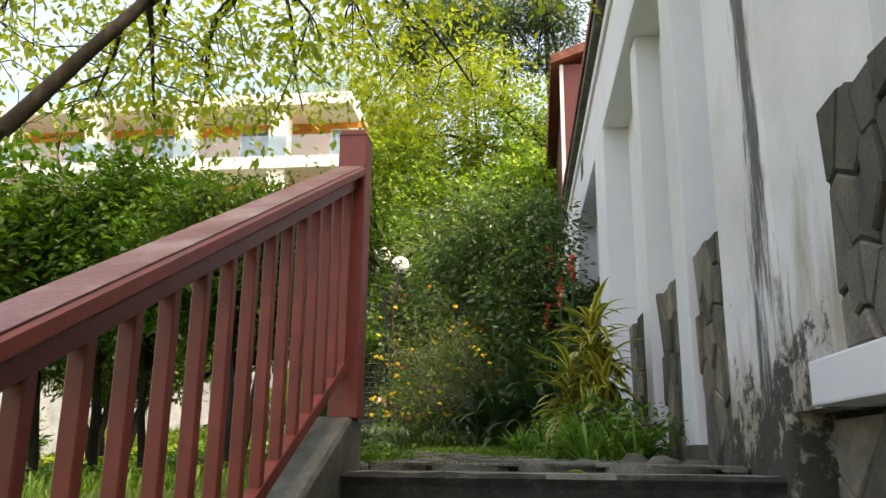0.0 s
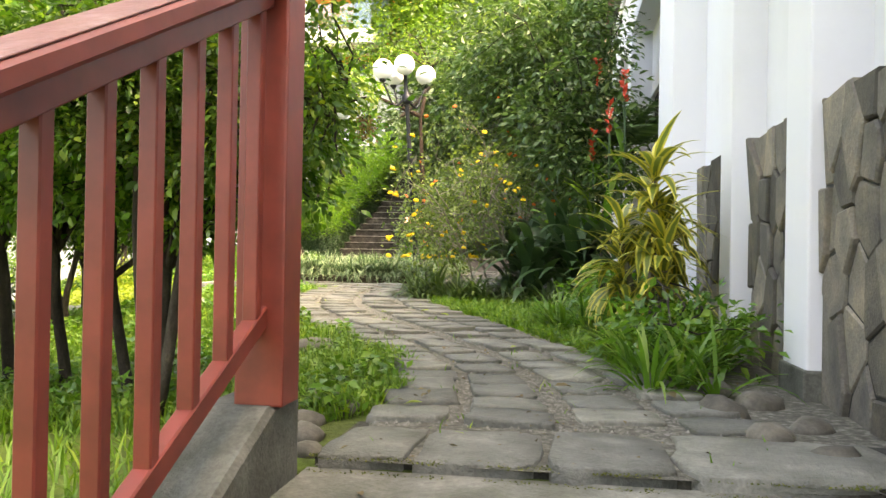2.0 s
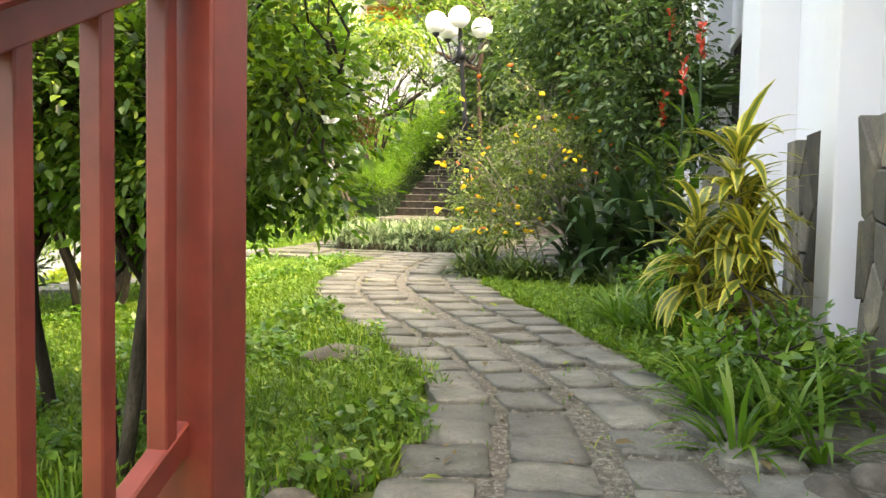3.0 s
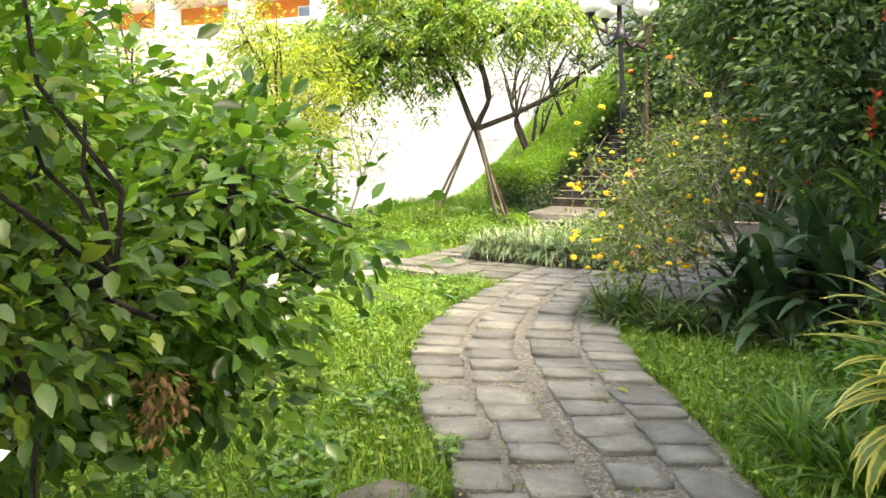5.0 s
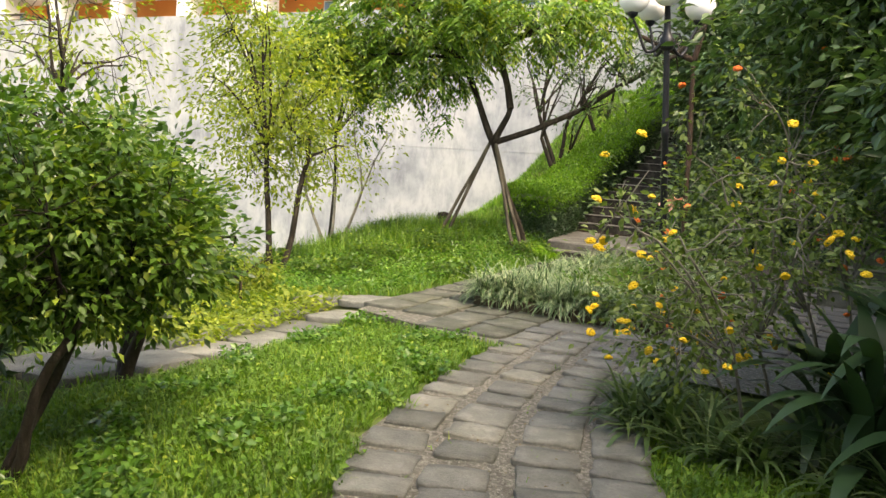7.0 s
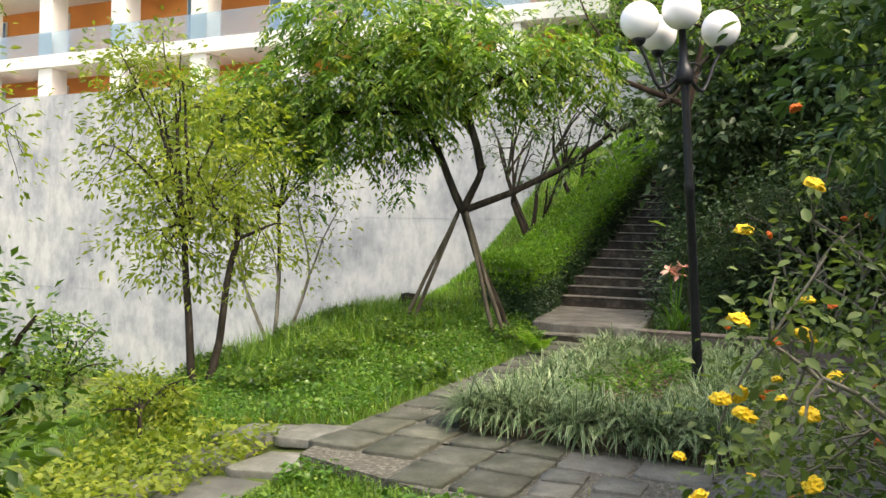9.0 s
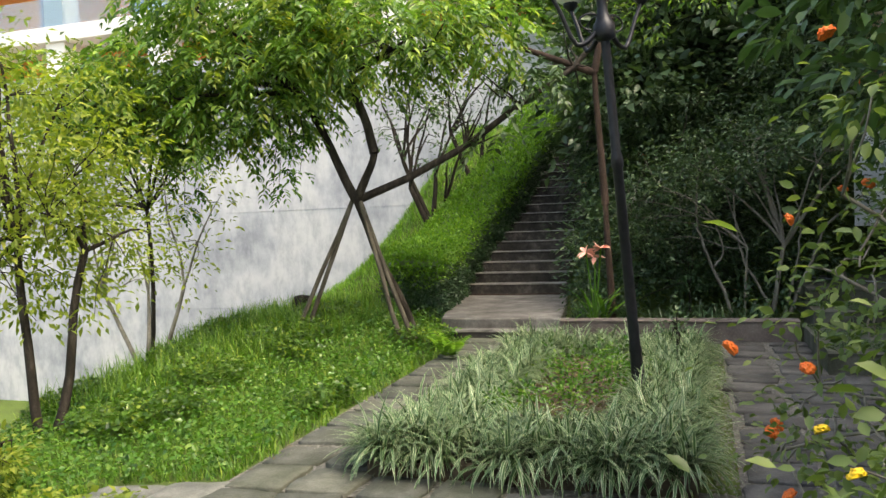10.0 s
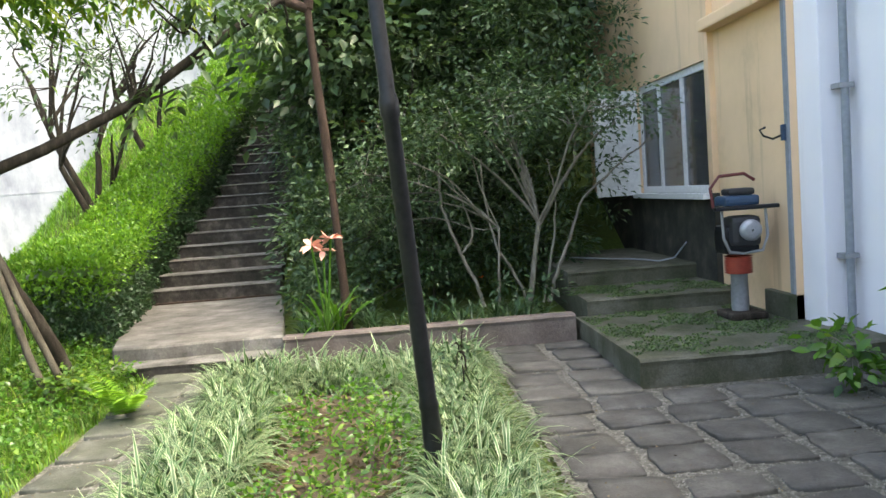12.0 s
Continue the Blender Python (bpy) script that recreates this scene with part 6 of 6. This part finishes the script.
shrub("bed_weeds", "small leafy weeds and seedlings in the soil of the bed", "plant", [((-2.4, 10.9, 0.18), (-2.4, 10.9, 0.3))],
      [((-2.35, 10.6, 0.26), (0.5, 0.8, 0.1)), ((-2.3, 12.0, 0.26), (0.5, 0.8, 0.12)), ((-2.6, 10.0, 0.34), (0.25, 0.3, 0.18)), ((-2.0, 11.2, 0.34), (0.2, 0.3, 0.2))], 150, 16, 0.07, 0.045, 0.6, L_MID, M_BARK, 0.006, False, None, "", 0.1, 0.0)
shrub("bed_seedling", "upright grey-green seedling among the lily turf", "plant", [((-1.55, 11.9, 0.2), (-1.55, 11.9, 0.6))], [((-1.55, 11.9, 0.6), (0.07, 0.07, 0.22))], 14, 8, 0.04, 0.05, 0.5, L_GREY, M_BARK, 0.008)

# ---------------------------------------------------------------- lawn


def scatter(n, x0, x1, y0, y1, keep):
    x, y = rng.uniform(x0, x1, n), rng.uniform(y0, y1, n)
    k = keep(x, y)
    return x[k], y[k]


def on_lawn(x, y):
    left = np.interp(y, PATH_Y, PATH_L)
    edge = 0.06 * np.sin(y * 7.0) + 0.05 * np.sin(y * 17 + 1)
    a = (x < left + edge) & (y < 7.45) & ((y > 0.1) | (x < -0.3))
    a = a | ((y >= 7.45) & (y < 7.9) & (x < -2.36 - (y - 7.45) * 3.6 + edge))
    b = (x < -4.12 + edge) & (y >= 7.45)
    side_path = (x > -5.0) & (x < -3.95) & (y > 5.4) & (y < 8.8)
    wide = (x < -5.0) & (y > 5.9) & (y < 7.6) & (x > -5.6)
    return (a | b) & ~side_path & ~wide


def on_verge(x, y):
    right = np.interp(y, PATH_Y, PATH_R)
    return (x > right + 0.04 * np.sin(y * 9)) & (x < 1.3) & (y > 1.6)


def lawn(name, label, x, y, length, width, material, lean=0.3, bend=0.9, seg=3, category="grass"):
    z = ground(x, y) - 0.02
    me = blades(name, np.stack([x, y, z], 1), rng.uniform(0, 2 * np.pi, len(x)), length * rng.uniform(0.5, 1.3, len(x)), width * rng.uniform(0.7, 1.3, len(x)), material, lean, bend, seg, 0.3, 0.4)
    return tagged(part(name, me, material), label, category, "", "stuff")


def leafy_cover(name, label, x, y, size, h, material):
    z = ground(x, y) + rng.uniform(0, h, len(x))
    f = unit(len(x)) * [1, 1, 0.5]
    me = leaves(name, np.stack([x, y, z], 1), f, size * rng.uniform(0.6, 1.3, len(x)), 0.7, material, False, 0.4)
    return tagged(part(name, me, material), label, "groundcover", "", "stuff")


x, y = scatter(135000, -4.1, 0.05, 0.6, 8.5, on_lawn)
lawn("lawn_grass", "short green lawn grass beside the path", x, y, 0.11, 0.0075, L_GRASS)
x, y = scatter(34000, -4.1, 0.05, 0.6, 8.5, on_lawn)
leafy_cover("clover", "small leafy weeds mixed into the lawn", x, y, 0.036, 0.08, L_GRASS)
x, y = scatter(60000, -4.1, 0.05, 0.6, 8.5, lambda x, y: on_lawn(x, y) & (np.sin(x * 5 + 2 * np.sin(y * 3)) * np.sin(y * 4 + x * 2) > 0.35))
leafy_cover("lawn_weeds", "patches of darker broad-leaved weeds in the lawn", x, y, 0.05, 0.13, L_MID)
x, y = scatter(40000, -6.5, -0.2, -3.0, 8.0, on_lawn)
lawn("lawn_grass", "thin grass on the lower lawn", x, y, 0.11, 0.009, L_GRASS)
x, y = scatter(76000, -11.5, -4.0, 7.6, 15.5, on_lawn)
lawn("lawn_grass", "green grass on the rising lawn", x, y, 0.13, 0.009, L_GRASS)
x, y = scatter(26000, -8.2, -4.2, 8.5, 15.0, on_lawn)
leafy_cover("clover", "leafy weeds on the rising lawn", x, y, 0.046, 0.14, L_MID)
x, y = scatter(70000, -8.4, -4.2, 8.6, 14.6, lambda x, y: on_lawn(x, y) & (np.sin(x * 2.6 + 1.5 * np.sin(y * 2.1)) * np.sin(y * 2.3 + x) > 0.3))
leafy_cover("lawn_weeds", "clumps of taller dark weeds on the rising lawn", x, y, 0.055, 0.22, L_BUSH)
x, y = scatter(26000, -19.0, -11.0, 8.0, 22.0, lambda x, y: x < 0)
lawn("lawn_grass", "rough grass on the lower ground by the wall", x, y, 0.24, 0.02, L_GRASS)
x, y = scatter(14000, -9.5, -5.2, 10.5, 15.8, lambda x, y: x < -5.0 - 0.35 * (15 - y) + 0.2)
lawn("long_grass", "long sunlit grass along the top of the bank", x, y, 0.34, 0.011, L_GRASS, 0.2, 0.9, 4)
x, y = scatter(16000, -8.2, -5.95, 15.5, 24.3, lambda x, y: x < -5.7)
lawn("long_grass", "bright grass on the bank beside the hedge", x, y, 0.16, 0.014, L_HEDGE, 0.3, 1.0, 3)
x, y = scatter(46000, -0.9, 1.3, 1.6, 6.0, on_verge)
lawn("verge_grass", "green grass verge beside the path", x, y, 0.11, 0.0075, L_GRASS)
x, y = scatter(16000, -0.9, 1.3, 1.6, 6.0, on_verge)
leafy_cover("clover", "small weeds in the grass verge", x, y, 0.04, 0.06, L_GRASS)
x, y = scatter(3500, -5.9, -4.4, 6.2, 8.4, lambda x, y: x < 0)
leafy_cover("groundcover", "sunny yellow-green creeping groundcover", x, y, 0.06, 0.15, L_YELLOW)

# tufts in the joints of the paving
def in_path(x, y):
    return (x > np.interp(y, PATH_Y, PATH_L)) & (x < np.interp(y, PATH_Y, PATH_R)) & (np.sin(x * 9 + 2 * np.sin(y * 3)) * np.sin(y * 7 + x * 4) > 0.55)


x, y = scatter(9000, -2.4, 1.3, 0.1, 8.5, in_path)
z = level(y) - 0.03
me = blades("joint_grass", np.stack([x, y, z], 1), rng.uniform(0, 6.28, len(x)), rng.uniform(0.03, 0.075, len(x)), 0.006, L_GRASS, 0.4, 1.0, 2)
tagged(part("joint_grass", me, L_GRASS), "small grass tufts growing in the paving joints", "grass", "", "stuff")
x, y = scatter(5000, -4.1, 1.5, 0.0, 13.5, lambda x, y: np.sin(x * 3 + y) > -0.6)
k = (x > np.interp(y, PATH_Y, PATH_L)) | (y > 8.7)
x, y = x[k], y[k]
f = unit(len(x)) * [1, 1, 0.15]
me = leaves("litter", np.stack([x, y, level(y) + rng.uniform(-0.012, 0.008, len(x))], 1), f, rng.uniform(0.008, 0.03, len(x)), 0.5, L_GRASS_DRY, False, 0.3)
tagged(part("litter", me, L_GRASS_DRY), "dry leaf bits and seed husks scattered on the paving", "litter", "", "stuff")
n = 1100
x, y = rng.uniform(-2.85, -1.85, n), rng.uniform(9.7, 12.9, n)
me = leaves("litter", np.stack([x, y, 0.205 + rng.uniform(0, 0.02, n)], 1), unit(n) * [1, 1, 0.2], rng.uniform(0.03, 0.07, n), 0.5, L_GRASS_DRY, False, 0.5)
tagged(part("litter", me, L_GRASS_DRY), "dry fallen leaves on the soil of the bed", "litter", "", "stuff")
x, y = scatter(9000, 0.0, 1.6, -0.42, 0.04, lambda x, y: (np.sin(x * 11) + np.sin(x * 23 + 1) + 3.0 * (y > -0.05) > 1.75))
z = np.where(y > -0.02, level(y) - 0.01, -0.052)
me = leaves("moss", np.stack([x, y, z], 1), unit(len(x)) * [1, 1, 0.3] + [0, 0, 0.5], rng.uniform(0.004, 0.01, len(x)), 0.7, L_MOSS, False, 0.6)
tagged(part("moss", me, L_MOSS), "yellow-green moss along the edge of the top step", "moss", "", "stuff")
x, y = scatter(26000, -0.25, 1.5, 12.34, 15.25, lambda x, y: np.sin(x * 7 + y * 3) + np.sin(y * 9 - x * 4) + 0.8 * np.sin(x * 19 + 3) * np.sin(y * 23) > -0.25)
k = (x < 1.3) | (y < 13.2)
x, y = x[k], y[k]
me = leaves("moss", np.stack([x, y, np.where(y > 14.32, 0.522, 0.372)], 1), unit(len(x)) * [1, 1, 0.3] + [0, 0, 0.4], rng.uniform(0.008, 0.024, len(x)), 0.7, L_SEDGE, False, 0.6)
tagged(part("moss", me, L_SEDGE), "moss and tiny weeds on the platform", "moss", "", "stuff")
x, y = scatter(2600, 0.02, 1.5, -0.78, -0.44, lambda x, y: np.sin(x * 9) + np.sin(x * 21 + y * 9) > 0.3)
me = leaves("moss", np.stack([x, y, np.full(len(x), -0.224)], 1), unit(len(x)) * [1, 1, 0.3] + [0, 0, 0.5], rng.uniform(0.004, 0.011, len(x)), 0.7, L_MOSS, False, 0.6)
tagged(part("moss", me, L_MOSS), "moss patches on the second step", "moss", "", "stuff")
# ---------------------------------------------------------------- paving


def slab_mesh(seed, material, h=0.06):
    """A riven stone slab of about one metre square, to be scaled."""
    r = np.random.default_rng(seed)
    pts = []
    for k in range(20):
        side, t = divmod(k, 5)
        u = (t / 5 - 0.5)
        c = [(u, -0.5), (0.5, u), (-u, 0.5), (-0.5, -u)][side]
        cut = 0.02 if t == 0 else 0
        pts.append((c[0] * (1 - 2 * cut) + r.normal(0, 0.016), c[1] * (1 - 2 * cut) + r.normal(0, 0.016)))
    skew = r.normal(0, 0.05, 2)
    pts = [(a + skew[0] * b, b + skew[1] * a) for a, b in pts]
    k, tilt = len(pts), r.normal(0, 0.006, 2)

    def face(a, b):
        return tilt[0] * a + tilt[1] * b + 0.003 * math.sin(5 * a + seed) * math.cos(4 * b - seed)
    v = [(a, b, -h) for a, b in pts] + [(a, b, face(a, b) - 0.005 - abs(r.normal(0, 0.003))) for a, b in pts] + [(a * 0.972, b * 0.972, face(a, b) + r.normal(0, 0.0015)) for a, b in pts]
    v += [(a * 0.5, b * 0.5, face(a * 0.5, b * 0.5) + 0.001) for a, b in pts] + [(0, 0, 0.002)]
    ring = np.arange(k)
    nxt = (ring + 1) % k
    f4 = np.concatenate([np.stack([ring + o, nxt + o, nxt + o + k, ring + o + k], 1) for o in (0, k, 2 * k)])
    f3 = np.stack([ring + 3 * k, nxt + 3 * k, np.full(k, 4 * k)], 1)
    return mesh_from("slab", np.array(v), [f4, f3], material)


SLABS = [slab_mesh(s, M_SLAB) for s in range(10)]
COURT_SLABS = [slab_mesh(s + 20, M_SLAB_COURT) for s in range(10)]
MOSSY_SLABS = [slab_mesh(s, M_SLAB_MOSS) for s in range(10)]
prng = np.random.default_rng(11)
paving = thing("path", (-0.5, 4.0, 0.0), "curving garden path of worn grey stone slabs with gravel joints", "path", "", "structure")


def put_slab(x, y, w, d, turn=0.0, drop=0.0, mossy=False, kinds=None):
    ob = new("slab", (kinds or (MOSSY_SLABS if mossy else SLABS))[prng.integers(10)])
    tilt = prng.normal(0, 0.008, 2)
    ob.parent = paving
    ob.matrix_parent_inverse = paving.matrix_basis.inverted()
    ob.matrix_basis = Matrix.LocRotScale((x, y, float(level(y)) + prng.normal(0, 0.004) - drop), Euler((tilt[0], tilt[1], turn)), (w, d, 1))


def bed_strip():
    ys = np.arange(0.0, 8.7, 0.1)
    l, r = np.interp(ys, PATH_Y, PATH_L), np.interp(ys, PATH_Y, PATH_R)
    rows = [np.stack([l + (r - l) * t, ys, level(ys) - 0.014 - 0.02 * (t in (0, 1))], 1) for t in (0.0, 0.04, 0.35, 0.65, 0.96, 1.0)]
    v = np.concatenate(rows)
    k = len(ys)
    i = np.arange(k - 1)
    f = np.concatenate([np.stack([i + k * j, i + k * (j + 1), i + 1 + k * (j + 1), i + 1 + k * j], 1) for j in range(5)])
    return mesh_from("gravel_bed", v, f, M_GRAVEL)


part("gravel_bed", bed_strip(), M_GRAVEL, paving)


def bed_area(x0, y0, x1, y1, drop=0.016):
    ys = np.linspace(y0, y1, 12)
    v = np.array([(x, y, float(level(y)) - drop) for y in ys for x in (x0, x1)])
    i = np.arange(11) * 2
    return mesh_from("gravel_bed", v, np.stack([i, i + 1, i + 3, i + 2], 1), M_GRAVEL)


for x0, y0, x1, y1 in ((-4.12, 8.65, -2.38, 14.3), (-1.14, 8.65, 1.74, 14.1), (-1.08, 7.45, 1.74, 8.66), (-2.4, 8.66, -1.1, 9.1)):
    part("gravel_bed", bed_area(x0, y0, x1, y1, 0.014 if y0 < 8 else 0.016), M_GRAVEL, paving)
tri = prism([(-2.36, 7.5), (-2.36, 8.66), (-4.12, 8.66), (-4.0, 7.95)], "z", -0.3, 0.076)
part("gravel_bed", tri, M_GRAVEL, paving)
part("earth_strip", bed_area(1.1, 0.0, 1.76, 3.4, 0.03), M_SOIL, paving)

# loose grit in the joints of the path and court
def grit(name, label, x, y, size):
    """Tiny angular stones lying between the slabs."""
    n = len(x)
    tv = np.array([(1, 0, 0), (-0.5, 0.8, 0), (-0.5, -0.8, 0), (0.1, 0, 0.9)])
    a = prng.uniform(0, 6.28, n)
    ca, sa = np.cos(a)[:, None], np.sin(a)[:, None]
    s = (size * prng.uniform(0.5, 1.3, n))[:, None]
    v = np.stack([x[:, None] + s * (tv[:, 0] * ca - tv[:, 1] * sa), y[:, None] + s * (tv[:, 0] * sa + tv[:, 1] * ca), (level(y) - 0.016)[:, None] + s * tv[:, 2]], -1)
    f = (np.array([(0, 1, 3), (1, 2, 3), (2, 0, 3)])[None] + (np.arange(n) * 4)[:, None, None]).reshape(-1, 3)
    tagged(part(name, mesh_from(name, v.reshape(-1, 3), f, M_GRIT), M_GRIT), label, "gravel", "", "stuff")


gx, gy = prng.uniform(-2.4, 1.4, 42000), prng.uniform(0.45, 8.6, 42000)
keep = (gx > np.interp(gy, PATH_Y, PATH_L) + 0.03) & (gx < np.interp(gy, PATH_Y, PATH_R) - 0.03)
grit("gravel", "grey grit in the joints of the path", gx[keep], gy[keep], 0.011)
gx, gy = prng.uniform(-4.05, 1.6, 30000), prng.uniform(8.7, 13.9, 30000)
keep = (gx < -3.32) | ((gx > -1.3) & ((gy < 12.2) | (gx < -0.35)))
grit("gravel", "grey grit in the joints of the paved court", gx[keep], gy[keep], 0.011)
# landing slabs
for x0, x1, y0, y1 in ((0.02, 0.27, 0.0, 0.4), (0.28, 0.63, 0.0, 0.44), (0.645, 0.98, 0.0, 0.46), (1.0, 1.6, 0.0, 0.5)):
    put_slab((x0 + x1) / 2, (y0 + y1) / 2, x1 - x0 - 0.008, y1 - y0 - 0.01, prng.normal(0, 0.01), 0.0)
# curving rows, four to a row
cy = np.arange(0.0, 8.6, 0.02)
cl, cr = np.interp(cy, PATH_Y, PATH_L), np.interp(cy, PATH_Y, PATH_R)
ker = np.ones(61) / 61
cm = np.convolve(np.pad((cl + cr) / 2, 30, "edge"), ker, "valid")
wid = np.convolve(np.pad(cr - cl, 30, "edge"), ker, "valid")
arc = np.concatenate([[0], np.cumsum(np.hypot(np.diff(cm), 0.02))])
at = 0.66
while at < arc[-1] - 0.25:
    yy, xx = np.interp(at, arc, cy), np.interp(at, arc, cm)
    d = np.interp(at + 0.1, arc, cm) - np.interp(at - 0.1, arc, cm)
    dy = np.interp(at + 0.1, arc, cy) - np.interp(at - 0.1, arc, cy)
    turn = math.atan2(-d, dy)
    w = np.interp(at, arc, wid) * math.cos(turn)
    deep = prng.uniform(0.24, 0.35)
    col = (w - 0.225) / 4
    for k in range(4):
        u = -w / 2 + col / 2 + k * (col + 0.075)
        px, py = xx + u * math.cos(turn), yy + u * math.sin(turn) + (0.05, -0.03, 0.04, -0.05)[k] + prng.normal(0, 0.02)
        if px < 1.3 and py < 8.3:
            put_slab(px, py, col * prng.uniform(0.95, 1.06), deep - 0.016, turn + prng.normal(0, 0.035))
    at += deep + 0.008
# paved court
rows_y = 8.52
while rows_y < 13.9:
    deep = prng.uniform(0.33, 0.4)
    xs = np.arange(-1.1, 1.6, 0.45) + prng.normal(0, 0.03)
    for x in xs:
        if rows_y < 12.1 or x + 0.26 < -0.3:
            put_slab(x + 0.19, rows_y + deep / 2 + prng.normal(0, 0.018), 0.39 * prng.uniform(0.93, 1.03), deep - 0.03, prng.normal(0, 0.03), 0.0, False, COURT_SLABS)
    rows_y += deep
rows_y = 7.7
while rows_y < 14.0:
    deep = 0.46
    xs = (-3.88, -3.46) if rows_y > 8.7 else (-3.88, -3.46, -3.02, -2.6)
    for x in xs:
        if x < -2.25 - (rows_y + 0.1 - 7.45) * 3.2 and rows_y < 8.4:
            continue
        put_slab(x, rows_y + deep / 2, 0.395 * prng.uniform(0.95, 1.02), deep - 0.025, prng.normal(0, 0.02), 0.0, True)
    rows_y += deep
for k in range(4):
    put_slab(-2.15 + 0.5 * k, 8.68, 0.46, 0.4, prng.normal(0, 0.02))
# lower side path
side = thing("side_path", (-4.4, 7, 0.0), "old pale flagstone side path across the lawn", "path", "", "structure")
yy = 5.3
while yy < 8.9:
    for x in (-4.25, -4.75):
        ob = new("slab", SLABS[prng.integers(10)])
        ob.parent = side
        ob.matrix_parent_inverse = side.matrix_basis.inverted()
        ob.matrix_basis = Matrix.LocRotScale((x + prng.normal(0, 0.03) - 0.25 * max(0, 6.5 - yy), yy, float(ground(x, yy)) + 0.03), Euler((0.02, -0.06, prng.normal(0, 0.05))), (0.48, 0.5, 1))
    yy += 0.53
# fallen leaves
for k in range(12):
    x, y, a = prng.uniform(0.1, 1.4), prng.uniform(-0.74, -0.48), prng.uniform(0, 6.28)
    me = leaves("fallen_leaf", np.array([(x, y, -0.215)]), np.array([(math.cos(a), math.sin(a), 0.1)]), prng.uniform(0.04, 0.08), 0.45, L_YELLOW if k % 2 else L_GRASS_DRY, True, 0.1)
    tagged(part("fallen_leaf", me, L_GRASS_DRY), "yellowed fallen leaf lying on the step", "leaf", "fallen leaves")
for k in range(70):
    x, y = prng.uniform(-3.5, 1.4), prng.uniform(-0.35, 9.0)
    if not (np.interp(y, PATH_Y, PATH_L) < x < np.interp(y, PATH_Y, PATH_R) + 0.3):
        continue
    z = float(level(y)) + 0.012 if y > 0 else -0.042
    a = prng.uniform(0, 6.28)
    me = leaves("fallen_leaf", np.array([(x, y, z)]), np.array([(math.cos(a), math.sin(a), 0.05)]), prng.uniform(0.04, 0.09), 0.45, L_GRASS_DRY if k % 3 else L_YELLOW, True, 0.1)
    tagged(part("fallen_leaf", me, L_GRASS_DRY), "dry fallen leaf lying on the paving", "leaf", "fallen leaves")
